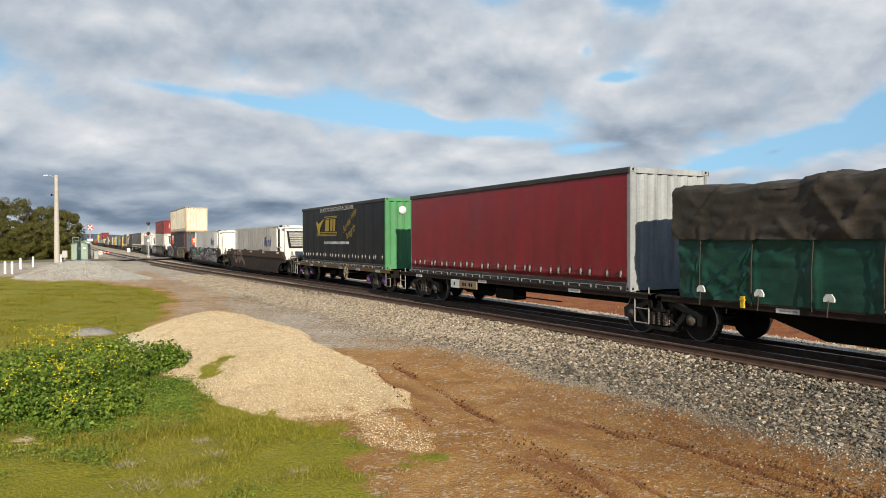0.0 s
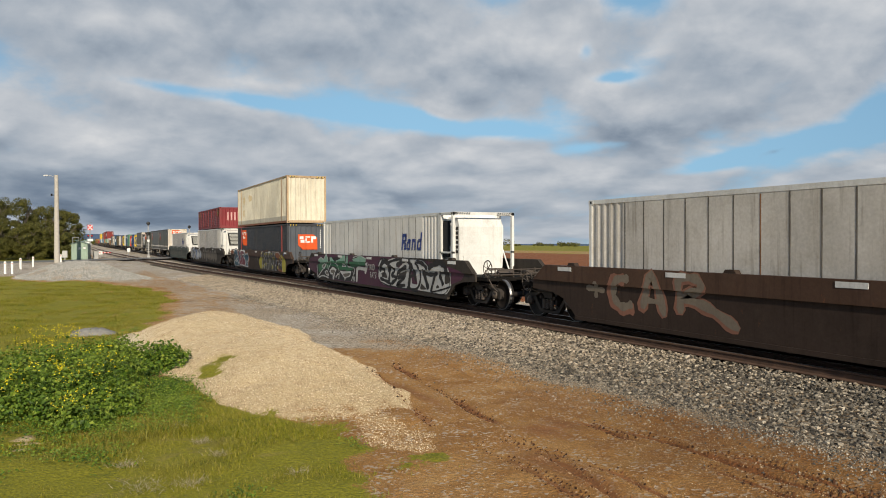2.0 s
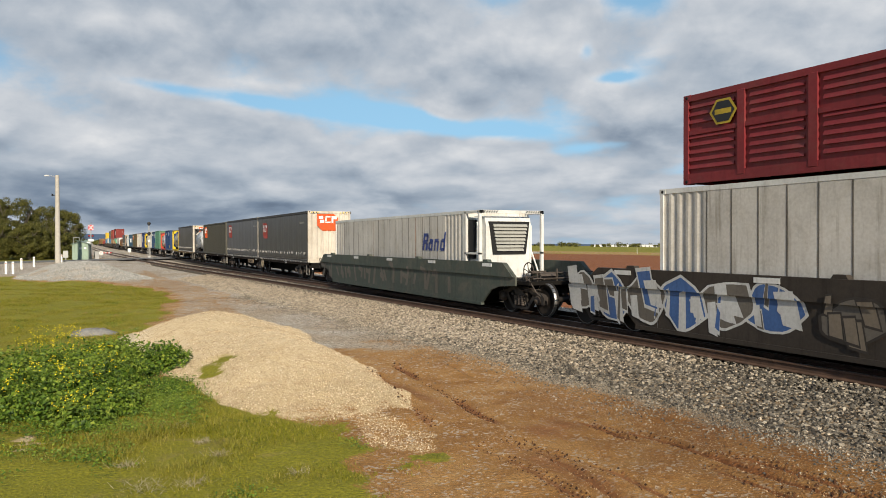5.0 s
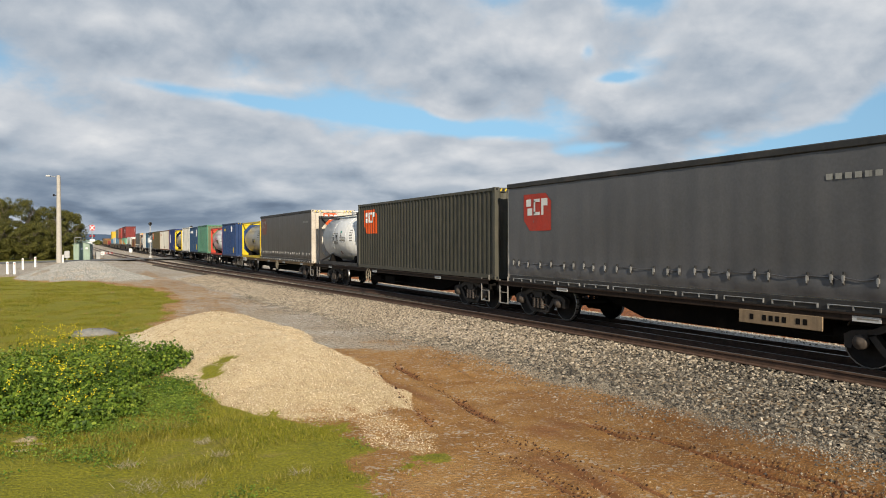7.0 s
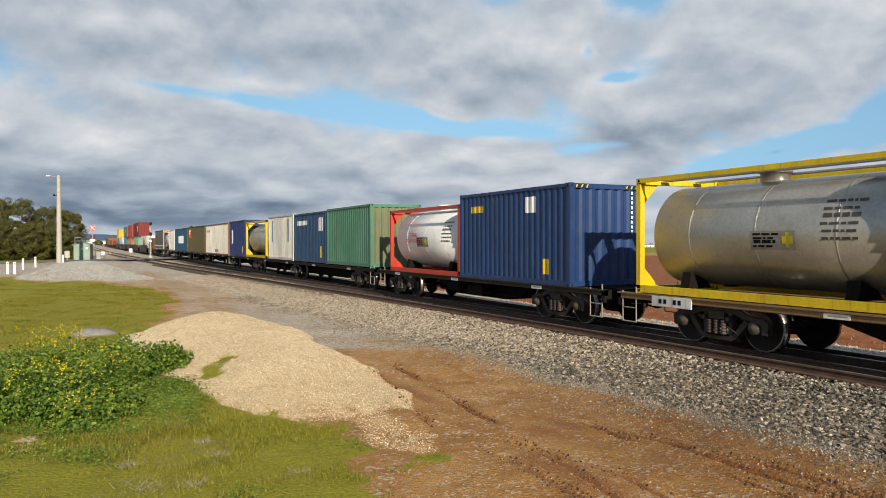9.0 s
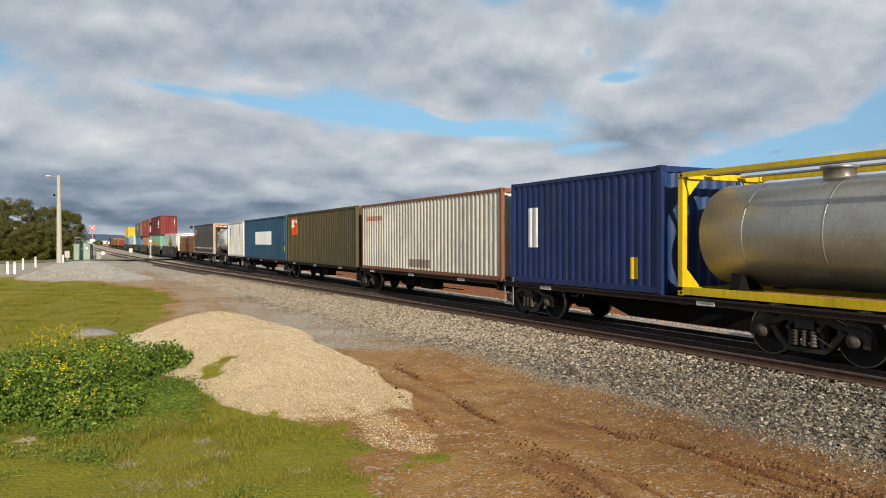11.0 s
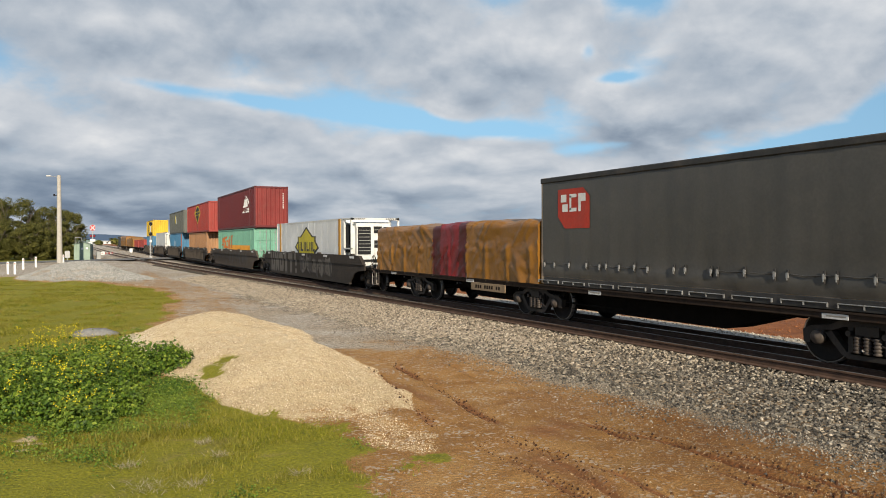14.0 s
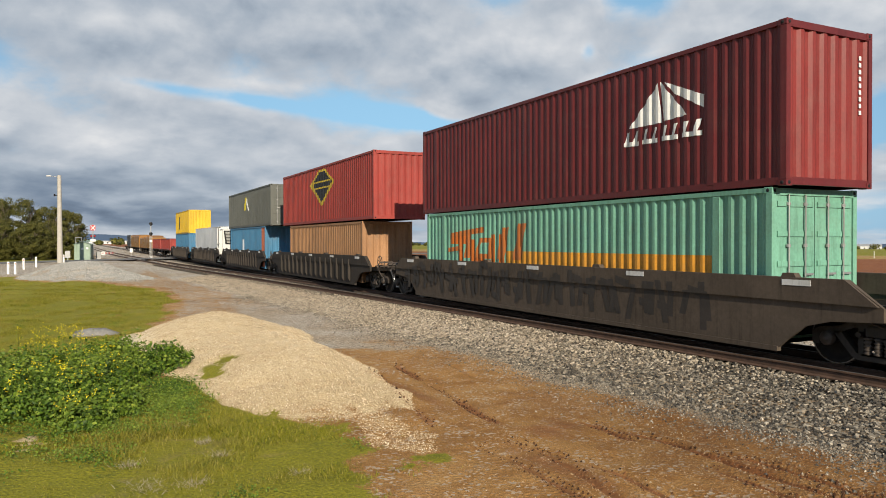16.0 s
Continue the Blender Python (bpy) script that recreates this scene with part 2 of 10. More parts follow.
def scaled(c, k):
    return tuple(min(1.0, q * k) for q in c)


def paint(name, c, rough=0.5, metal=0.0, dirt=0.35, rust=0.0, streak=0.4, panels=(), dust=(0.16, 0.13, 0.10), bump=0.15, spec=0.3):
    """Weathered paint: faded patches, run-off streaks, road dust, rust spots. panels: (y0, y1, z0, z1, colour[, cut]) painted marks in the thing's own metres."""
    q = Nodes(name)
    o = q.coords()
    big, fine = q.noise(o, 0.55, 5, 0.6), q.noise(o, 18.0, 4, 0.6)
    col = q.mix(q.step(big, 0.25, 0.8), scaled(c, 0.82), scaled(c, 1.15))
    if panels:
        sep = q.n.new("ShaderNodeSeparateXYZ")
        q.l.new(q.tc.outputs["Object"], sep.inputs[0])
        py, pz = sep.outputs[1], sep.outputs[2]
        for y0, y1, z0, z1, pc, *cut in panels:
            a = q.math("COMPARE", py, (y0 + y1) / 2)
            a.node.inputs[2].default_value = abs(y1 - y0) / 2
            b = q.math("COMPARE", pz, (z0 + z1) / 2)
            b.node.inputs[2].default_value = abs(z1 - z0) / 2
            f = q.math("MULTIPLY", a, b)
            for sy, sz, lim in cut:
                s = q.math("ADD", q.math("MULTIPLY", py, sy), q.math("MULTIPLY", pz, sz))
                f = q.math("MULTIPLY", f, q.math("LESS_THAN", s, lim))
            col = q.mix(f, col, pc)
    if streak:
        st = q.noise(q.coords((5.0, 5.0, 0.35)), 1.6, 5, 0.65)
        col = q.mix(q.math("MULTIPLY", q.step(st, 0.48, 0.75), streak), col, q.mix(1.0, col, dust, "MULTIPLY"))
    if dirt:
        d = q.noise(o, 1.7, 6, 0.7, 0.4)
        col = q.mix(q.math("MULTIPLY", q.step(d, 0.42, 0.8), dirt), col, dust)
    if rust:
        r = q.noise(q.coords((3.0, 3.0, 1.2)), 2.2, 8, 0.75, 0.3)
        col = q.mix(q.step(r, 0.74 - 0.3 * rust, 0.8 - 0.25 * rust), col, (0.13, 0.05, 0.022))
    col = q.mix(0.16, col, q.ramp(fine, [(0.2, (0.0, 0.0, 0.0)), (0.8, (1, 1, 1))]), "OVERLAY")
    if bump:
        q.bump(q.noise(o, 3.0, 4, 0.6), bump, 0.02)
    return q.done(col, q.math("ADD", q.math("MULTIPLY", big, 0.3), rough - 0.12), metal, spec)


def plain(name, c, rough=0.6, metal=0.0, var=0.25, scale=8.0, bump=0.0):
    q = Nodes(name)
    o = q.coords()
    a, b = q.noise(o, scale, 5, 0.6), q.noise(o, scale * 0.13, 3, 0.5)
    col = q.mix(q.step(a, 0.25, 0.75), scaled(c, 1 - var), scaled(c, 1 + var))
    col = q.mix(q.math("MULTIPLY", b, 0.5), col, scaled(c, 0.8))
    if bump:
        q.bump(a, bump, 0.03)
    return q.done(col, rough, metal)


M = {}
# underframe grime, base blackened further: shade under the wagons put into the colour
M["under"] = paint("wagon_underframe_grime_shade", (0.010, 0.009, 0.008), 0.85, dirt=0.5, streak=0.2, rust=0.05, dust=(0.024, 0.018, 0.014), spec=0.08)
M["deck"] = paint("wagon_deck_brown", (0.036, 0.025, 0.019), 0.75, dirt=0.5, rust=0.3, dust=(0.055, 0.042, 0.032), spec=0.12)
M["yellowsill"] = paint("weathered_ochre_sill", (0.22, 0.13, 0.05), 0.65, dirt=0.5, rust=0.3)
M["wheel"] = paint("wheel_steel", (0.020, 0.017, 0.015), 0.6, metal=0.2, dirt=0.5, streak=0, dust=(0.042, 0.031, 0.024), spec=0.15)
M["well"] = paint("well_wagon_brown", (0.040, 0.027, 0.021), 0.65, dirt=0.5, rust=0.3, dust=(0.062, 0.045, 0.034), spec=0.15)
M["chordrust"] = paint("rusty_top_chord", (0.072, 0.040, 0.026), 0.6, dirt=0.4, rust=0.45, dust=(0.085, 0.058, 0.042), spec=0.2)
M["wellgrey"] = paint("well_wagon_grey", (0.044, 0.037, 0.031), 0.7, dirt=0.55, rust=0.25, dust=(0.068, 0.054, 0.043), spec=0.15)
M["wellgreen"] = paint("well_wagon_green", (0.060, 0.075, 0.062), 0.65, dirt=0.5, rust=0.2)
M["wellpale"] = paint("well_wagon_dusty_brown", (0.085, 0.066, 0.050), 0.7, dirt=0.5, rust=0.25, dust=(0.12, 0.095, 0.073), spec=0.15)
M["whiteplate"] = paint("white_plate", (0.62, 0.62, 0.6), 0.5, dirt=0.25)
M["handrail"] = paint("handrail_dirty_white", (0.27, 0.25, 0.22), 0.5, dirt=0.3)
M["hole"] = plain("dark_opening", (0.008, 0.008, 0.009), 0.9)
M["lockrod"] = paint("galvanised_rod", (0.38, 0.38, 0.37), 0.45, metal=0.6, dirt=0.3)
M["rail"] = plain("rusty_rail_web", (0.085, 0.046, 0.028), 0.85, 0.0, 0.35, 6)
M["railhead"] = plain("polished_rail_head", (0.30, 0.28, 0.26), 0.45, 0.8, 0.2, 5)
M["sleeper"] = plain("oily_timber_sleeper", (0.05, 0.041, 0.031), 0.9, 0, 0.4, 5)
# ---------------------------------------------------------------- ground: one sheet to the horizon
rng = np.random.default_rng(7)
_grid = rng.random((256, 256))


def vnoise(x, y, scale):
    """Smooth value noise, 0 to 1, on arrays."""
    x, y = np.asarray(x) / scale, np.asarray(y) / scale
    i, j = np.floor(x).astype(int), np.floor(y).astype(int)
    u, v = x - i, y - j
    u, v = u * u * (3 - 2 * u), v * v * (3 - 2 * v)
    g = lambda a, b: _grid[a % 256, b % 256]
    return (g(i, j) * (1 - u) + g(i + 1, j) * u) * (1 - v) + (g(i, j + 1) * (1 - u) + g(i + 1, j + 1) * u) * v


def fbm(x, y, scale, octaves=4, gain=0.5):
    s, a, t = 0, 1.0, 0
    for k in range(octaves):
        s = s + a * vnoise(np.asarray(x) + 17.3 * k, np.asarray(y) - 9.1 * k, scale / 2 ** k)
        t += a
        a *= gain
    return s / t


def smooth(v, lo, hi):
    t = np.clip((np.asarray(v, float) - lo) / (hi - lo), 0, 1)
    return t * t * (3 - 2 * t)


_ky = np.arange(-60, 700, 1.0)
_kx = np.interp(_ky, [-60, -25, 7, 21, 47, 66, 94, 124, 160, 234, 700], [11.81, 11.81, 11.30, 10.80, 9.10, 7.85, 6.55, 5.7, 4.95, 4.5, 4.5])
_pad = np.pad(_kx, 12, mode="edge")
_kx = np.convolve(_pad, np.hanning(25) / np.hanning(25).sum(), mode="valid")


def siding(y):
    """x of the near rail of the second track, which leaves the main track by a turnout."""
    return np.interp(y, _ky, _kx)


def base_height(x, y):
    """The levelled earth without mounds and ballast."""
    far = smooth(y, 35, 85)
    return -0.52 * (1 - far) - 0.12 * far


# mounds: centre x, y, height, half widths, turn in degrees
MOUNDS = [(3.55, 20.6, 0.70, 1.35, 2.0, -8), (2.1, 20.2, 0.24, 0.8, 1.8, 0), (4.15, 17.0, 0.42, 0.75, 1.7, -8), (3.0, 16.4, 0.34, 1.1, 2.2, 0), (3.75, 13.9, 0.30, 0.85, 1.6, -6), (4.5, 14.6, 0.30, 0.6, 1.9, -10), (2.7, 13.4, 0.16, 0.75, 1.6, 0),
          (3.5, 11.6, 0.16, 1.0, 1.3, 0), (5.0, 12.7, 0.13, 0.20, 1.1, -14), (4.75, 11.2, 0.07, 0.16, 0.8, -12)]
GRAVEL = [(0.0, 57.0, 0.86, 1.8, 3.2, 0), (1.7, 55.5, 0.58, 1.5, 2.6, 0), (-1.7, 57.5, 0.36, 1.3, 2.4, 0), (3.1, 53.0, 0.22, 1.2, 2.2, 0)]


def mound_height(x, y, mounds, wob):
    h = np.zeros(np.broadcast(np.asarray(x), np.asarray(y)).shape)
    x = x + (fbm(x, y, 1.6, 3) - 0.5) * wob
    y = y + (fbm(x + 40, y, 1.6, 3) - 0.5) * wob
    for cx, cy, hh, wx, wy, turn in mounds:
        c, s = math.cos(radians(turn)), math.sin(radians(turn))
        dx, dy = (x - cx) * c + (y - cy) * s, -(x - cx) * s + (y - cy) * c
        r = (dx / wx) ** 2 + (dy / wy) ** 2
        h = h + hh * np.exp(-r * 0.9)
    return h


RUTS = [((7.0, 4.4), (6.98, 5.06), (6.95, 5.88), (6.94, 6.55), (6.96, 7.04), (6.91, 7.85), (6.83, 8.61), (6.96, 10.29), (7.04, 11.93), (7.08, 14.6)), ((6.55, 4.8), (6.59, 5.35), (6.63, 5.92), (6.66, 6.6)), ((7.37, 4.6), (7.37, 5.32), (7.28, 6.15), (7.0, 6.9)),
        ((6.74, 7.6), (6.72, 8.48), (6.51, 9.4)), ((4.98, 4.5), (5.05, 5.91), (5.13, 6.37), (5.15, 6.91), (5.18, 7.53), (5.09, 8.9)), ((4.62, 5.6), (4.65, 6.55), (4.65, 6.99), (4.71, 7.59), (4.67, 8.8)),
        ((5.3, 4.4), (5.37, 5.75), (5.44, 6.36), (5.39, 6.79), (5.37, 7.44), (5.35, 8.6)), ((5.57, 9.2), (5.78, 11.15), (5.91, 12.83), (6.3, 15.2)), ((4.62, 9.6), (4.82, 11.1), (5.12, 12.3), (5.5, 14.6))]
def rut_depth(x, y):
    d = np.zeros(np.broadcast(x, y).shape)
    for k, pts in enumerate(RUTS):
        py, px = [p[1] for p in pts], [p[0] for p in pts]
        c = np.interp(y, py, px) + (fbm(x * 0 + k * 9, y, 2.0, 2) - 0.5) * 0.25
        wide = 0.055 if k not in (7, 8) else 0.13
        a = np.abs(x - c)
        on = smooth(y, py[0] - 0.5, py[0] + 0.5) * (1 - smooth(y, py[-1] - 1.4, py[-1])) * (0.35 + 0.65 * smooth(fbm(x * 0 + 3 * k, y, 3.0, 2), 0.35, 0.6))
        d = d - (0.045 if k < 7 else 0.07) * np.exp(-(a / wide) ** 2) * on + 0.018 * np.exp(-((a - 0.13) / 0.045) ** 2) * on * (0.3 + fbm(x, y, 0.15, 2))
    return d


def height(x, y):
    x, y = np.asarray(x, float), np.asarray(y, float)
    near = (1 - smooth(y, 60, 110)) * (1 - smooth(np.abs(x), 40, 80))
    z = base_height(x, y)
    z = z + near * ((fbm(x, y, 3.0, 4) - 0.5) * 0.16 + (fbm(x, y, 0.5, 3) - 0.5) * 0.035)
    sand = mound_height(x, y, MOUNDS, 0.5)
    z = z + sand + (fbm(x, y, 0.35, 3) - 0.5) * 0.09 * smooth(sand, 0.05, 0.3)
    z = z + mound_height(x, y, GRAVEL, 0.5)
    z = z + rut_depth(x, y) * near
    # formation under both tracks
    edge = np.minimum(siding(y), 11.81)
    top = -0.27
    shoulder = smooth(x, edge - 2.75, edge - 0.75) * (1 - smooth(x, TRACK_X + 3.0, TRACK_X + 4.8))
    z = z * (1 - shoulder) + top * shoulder
    # the land beyond the line falls gently away
    return z - 0.12 * smooth(x, TRACK_X + 3.0, TRACK_X + 6) - 0.0112 * np.maximum(0, x - 20)


def grass_edge(y):
    return np.interp(y, [3, 6.5, 8.7, 10.0, 10.8, 11.5, 13.2, 15.9, 20, 24, 30, 36, 44, 52, 60, 70], [1.7, 2.5, 3.1, 3.1, 2.75, 2.3, 1.9, 1.9, 1.2, 1.9, 3.0, 3.9, 3.9, 0.5, -4, -6])


def covers(x, y):
    """Share of grass, sand, gravel and red soil."""
    sand = smooth(mound_height(x, y, MOUNDS, 0.5), 0.02, 0.10)
    sand = sand * (1 - (1 - smooth(y, 9.6, 12.2)) * (1 - 0.6 * smooth(fbm(x - 8, y + 3, 0.9, 5, 0.65), 0.36, 0.66)))
    wob = (fbm(x, y, 1.5, 4) - 0.5) * 1.6
    sand = np.maximum(sand, 0.5 * np.exp(-(((x - 3.9) / 0.85) ** 2 + ((y - 9.3) / 2.0) ** 2)) * (0.45 + 0.9 * fbm(x, y, 0.8, 3)))
    sand = np.maximum(sand, 1.05 * np.exp(-(((x + 0.55) / 0.36) ** 2 + ((y - 11.1) / 0.7) ** 2)) * smooth(fbm(x + 2, y, 0.30, 4, 0.7), 0.30, 0.62))
    grass = 1 - smooth(x + wob, grass_edge(y) - 0.25, grass_edge(y) + 0.25)
    grass = grass * (1 - smooth(sand, 0.35, 0.9)) * (0.25 + 0.75 * smooth(fbm(x + 5, y, 1.6, 5, 0.6), 0.14, 0.36))
    grass = grass * (1 - 0.35 * smooth(y, 24, 30) * smooth(fbm(x - 3, y * 0.5, 2.0, 4), 0.56, 0.66))
    grass = np.maximum(grass, smooth(-x, 14, 20) * smooth(y, -400, -300) * 0.9)
    for cx, cy, rx, ry in ((3.1, 9.95, 0.42, 0.34), (2.25, 14.2, 0.20, 0.55), (2.62, 14.75, 0.22, 0.40), (2.62, 11.0, 0.14, 0.22), (3.6, 8.0, 0.3, 0.25), (3.9, 8.0, 0.25, 0.2), (2.95, 8.9, 0.5, 0.35)):
        r = ((x - cx) / rx) ** 2 + ((y - cy) / ry) ** 2
        grass = np.maximum(grass, np.exp(-r * 0.8) * (1.2 * smooth(fbm(x + 30, y, 0.4, 5, 0.75), 0.40, 0.58)))
    beyond = smooth(y, 62, 75) * (1 - smooth(x, 1, 3))
    grass = np.maximum(grass, beyond * 0.8) * (1 - smooth(mound_height(x, y, GRAVEL, 0.5), 0.02, 0.06))
    grass = grass * (1 - 0.9 * smooth(y, 58, 62) * (1 - smooth(y, 92, 97)) * (1 - smooth(x, 4, 6)))
    edge = np.minimum(siding(y), 11.81)
    gravel = smooth(x + wob * 0.7, edge - 3.5, edge - 2.4) * (1 - smooth(x, TRACK_X + 4.4, TRACK_X + 5.2))
    gravel = np.maximum(gravel, smooth(y + 5 * (fbm(x, y, 2.0, 3) - 0.5), 14.5, 19) * smooth(x, 4.4, 6.0) * (1 - smooth(x, 16, 17)) * (0.85 - 0.4 * smooth(y, 26, 34)))
    gravel = np.maximum(gravel, 0.5 * smooth(y, 22, 28) * smooth(x, grass_edge(y) - 0.3, grass_edge(y) + 0.8) * (1 - smooth(x, 16, 17)))
    gravel = np.maximum(gravel, smooth(mound_height(x, y, GRAVEL, 0.5), 0.03, 0.08))
    gravel = np.maximum(gravel, 0.9 * smooth(y, 58, 62) * (1 - smooth(y, 92, 97)) * (1 - smooth(x, 4, 6)))
    red = smooth(x + 0.4 * wob, TRACK_X + 4.4, TRACK_X + 5.0)
    across = np.asarray(x) + 0.4 * np.asarray(y) + 14 * (fbm(x, y, 60, 3) - 0.5)
    green = smooth(across, 172, 180) * np.where(np.asarray(x) > 60, 1.0, 0.0)
    green = green * (1 - 0.6 * smooth(across, 176, 182) * (1 - smooth(across, 235, 275)))
    grass = np.maximum(grass, green)
    return grass, sand, gravel, red * (1 - smooth(green, 0.0, 0.3))


def axis(fine0, fine1, step, lo, hi, grow=1.16):
    a = list(np.arange(fine0, fine1 + 1e-6, step))
    for sign, lim, end in ((1, hi, 1), (-1, lo, -1)):
        p, s = (a[-1] if sign > 0 else a[0]), step
        out = []
        while (p < lim) if sign > 0 else (p > lim):
            s *= grow
            p += sign * s
            out.append(p)
        a = a + out if sign > 0 else out[::-1] + a
    return np.array(a)


def make_ground():
    gx, gy = axis(1.4, 8.4, 0.05, -3000, 3500, 1.07), axis(4.6, 15, 0.055, -900, 4000, 1.04)
    X, Y = np.meshgrid(gx, gy, indexing="ij")
    Z = height(X, Y)
    nx, ny = X.shape
    me = bpy.data.meshes.new("ground")
    idx = np.arange(nx * ny).reshape(nx, ny)
    quads = np.stack([idx[:-1, :-1], idx[1:, :-1], idx[1:, 1:], idx[:-1, 1:]], -1).reshape(-1, 4)
    me.vertices.add(nx * ny)
    me.vertices.foreach_set("co", np.stack([X, Y, Z], -1).astype(np.float32).ravel())
    me.loops.add(quads.size)
    me.loops.foreach_set("vertex_index", quads.astype(np.int32).ravel())
    me.polygons.add(len(quads))
    me.polygons.foreach_set("loop_start", np.arange(0, quads.size, 4, dtype=np.int32))
    me.polygons.foreach_set("use_smooth", np.ones(len(quads), dtype=bool))
    me.update(calc_edges=True)
    at = me.attributes.new("cover", "FLOAT_COLOR", "POINT")
    at.data.foreach_set("color", np.stack(covers(X, Y), -1).astype(np.float32).ravel())
    wet = np.clip(-rut_depth(X, Y) * np.where(Y > 9.0, 14, 34), 0, 1)
    for cx, cy, rx, ry in ((5.05, 6.9, 0.40, 1.8), (6.35, 8.7, 0.40, 0.7), (5.3, 11.6, 0.30, 2.0), (6.95, 5.9, 0.22, 0.9), (5.1, 12.6, 0.26, 1.1), (5.9, 8.5, 0.5, 0.7)):
        wet = np.maximum(wet, 0.62 * np.exp(-(((X - cx) / rx) ** 2 + ((Y - cy) / ry) ** 2)))
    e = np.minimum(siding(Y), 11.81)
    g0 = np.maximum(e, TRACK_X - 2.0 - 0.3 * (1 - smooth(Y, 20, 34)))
    # track grime, blackened further: the train's shade is put into the colour
    grime_shade = smooth(X, g0 - 0.2, g0 + 0.25) * (1 - smooth(X, TRACK_X + 1.0, TRACK_X + 1.5)) * (1 - smooth(Y, 75, 130))
    # paler with distance and past the track: sunlit brightness put into the colour
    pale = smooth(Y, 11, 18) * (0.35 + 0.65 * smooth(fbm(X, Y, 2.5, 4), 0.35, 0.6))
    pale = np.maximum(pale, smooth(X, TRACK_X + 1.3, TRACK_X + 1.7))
    a2 = me.attributes.new("stain", "FLOAT_COLOR", "POINT")
    # darker, redder earth beside the near ballast
    sepia = smooth(X, 5.0, 7.0) * (1 - smooth(Y, 7.0, 11.5)) * (0.45 + 0.55 * fbm(X, Y, 2.0, 3))
    # channels: wet clay, grime with painted shade, darker earth, paler earth
    a2.data.foreach_set("color", np.stack([wet, grime_shade, sepia, pale], -1).astype(np.float32).ravel())
    me.materials.append(ground_material())
    tagged(new("ground", me), "brown earth with tyre ruts, sandy mound, short grass and gravel", "ground", kind="structure")


def ground_material():
    q = Nodes("earth_grass_and_gravel")
    o = q.coords()
    at = q.n.new("ShaderNodeAttribute")
    at.attribute_name = "cover"
    sep = q.n.new("ShaderNodeSeparateColor")
    q.l.new(at.outputs["Color"], sep.inputs[0])
    g, s, r = sep.outputs[0], sep.outputs[1], sep.outputs[2]
    red = at.outputs["Alpha"]
    n1, n2, n3, n4 = q.noise(o, 0.45, 6, 0.6, 0.3), q.noise(o, 3.0, 6, 0.65), q.noise(o, 24.0, 5, 0.65), q.noise(o, 1.1, 7, 0.7, 0.6)
    peb = q.voronoi(o, 26.0, out="Color")
    pebd = q.voronoi(o, 26.0)
    sepp = q.n.new("ShaderNodeSeparateColor")
    q.l.new(peb, sepp.inputs[0])
    dirt = q.ramp(n4, [(0.25, (0.165, 0.070, 0.017)), (0.45, (0.28, 0.134, 0.036)), (0.6, (0.35, 0.188, 0.060)), (0.8, (0.43, 0.27, 0.106))])
    dirt = q.mix(q.math('MULTIPLY', q.step(n1, 0.5, 0.75), 0.6), dirt, (0.26, 0.130, 0.050))
    fines = q.noise(o, 60.0, 3, 0.6)
    dirt = q.mix(0.6, dirt, q.ramp(fines, [(0.3, (0.1, 0.1, 0.1)), (0.7, (0.9, 0.9, 0.9))]), 'OVERLAY')
    dirt = q.mix(q.math("MULTIPLY", q.step(sepp.outputs[0], 0.78, 0.86), q.step(n2, 0.4, 0.6)), dirt, (0.42, 0.34, 0.25))
    sand = q.ramp(n3, [(0.25, (0.30, 0.205, 0.10)), (0.5, (0.51, 0.385, 0.215)), (0.75, (0.66, 0.53, 0.33))])
    sand = q.mix(q.math("MULTIPLY", q.step(n2, 0.5, 0.7), 0.5), sand, (0.33, 0.21, 0.11))
    grav = q.ramp(sepp.outputs[1], [(0.0, (0.15, 0.112, 0.072)), (0.35, (0.27, 0.208, 0.136)), (0.7, (0.38, 0.297, 0.20)), (1.0, (0.54, 0.44, 0.31))])
    grass = q.ramp(n3, [(0.25, (0.095, 0.095, 0.006)), (0.5, (0.205, 0.190, 0.011)), (0.78, (0.32, 0.275, 0.026))])
    tint = q.noise(o, 1.6, 6, 0.65, 0.8)
    grass = q.mix(q.math('MULTIPLY', q.step(tint, 0.54, 0.70), 0.5), grass, q.ramp(n3, [(0.3, (0.035, 0.055, 0.006)), (0.7, (0.095, 0.115, 0.012))]))
    grass = q.mix(q.math('MULTIPLY', q.step(n4, 0.54, 0.72), 0.7), grass, (0.24, 0.185, 0.060))
    soil = q.ramp(n4, [(0.25, (0.12, 0.038, 0.012)), (0.5, (0.225, 0.078, 0.025)), (0.75, (0.32, 0.128, 0.046))])
    soil = q.mix(0.5, soil, q.ramp(n3, [(0.3, (0.15, 0.15, 0.15)), (0.7, (0.85, 0.85, 0.85))]), "OVERLAY")
    jit = q.math("MULTIPLY", q.math("SUBTRACT", n3, 0.5), 0.9)
    jit2 = q.math("MULTIPLY", q.math("SUBTRACT", n2, 0.5), 0.7)
    col = q.mix(q.step(q.math("ADD", q.math("ADD", r, jit), jit2), 0.38, 0.62), dirt, grav)
    col = q.mix(q.step(red, 0.3, 0.7), col, soil)
    col = q.mix(q.step(q.math("ADD", s, q.math("MULTIPLY", jit, 0.7)), 0.35, 0.65), col, sand)
    col = q.mix(q.step(q.math("ADD", q.math("ADD", g, jit), jit2), 0.35, 0.65), col, grass)
    at2 = q.n.new("ShaderNodeAttribute")
    at2.attribute_name = "stain"
    sep2 = q.n.new("ShaderNodeSeparateColor")
    q.l.new(at2.outputs["Color"], sep2.inputs[0])
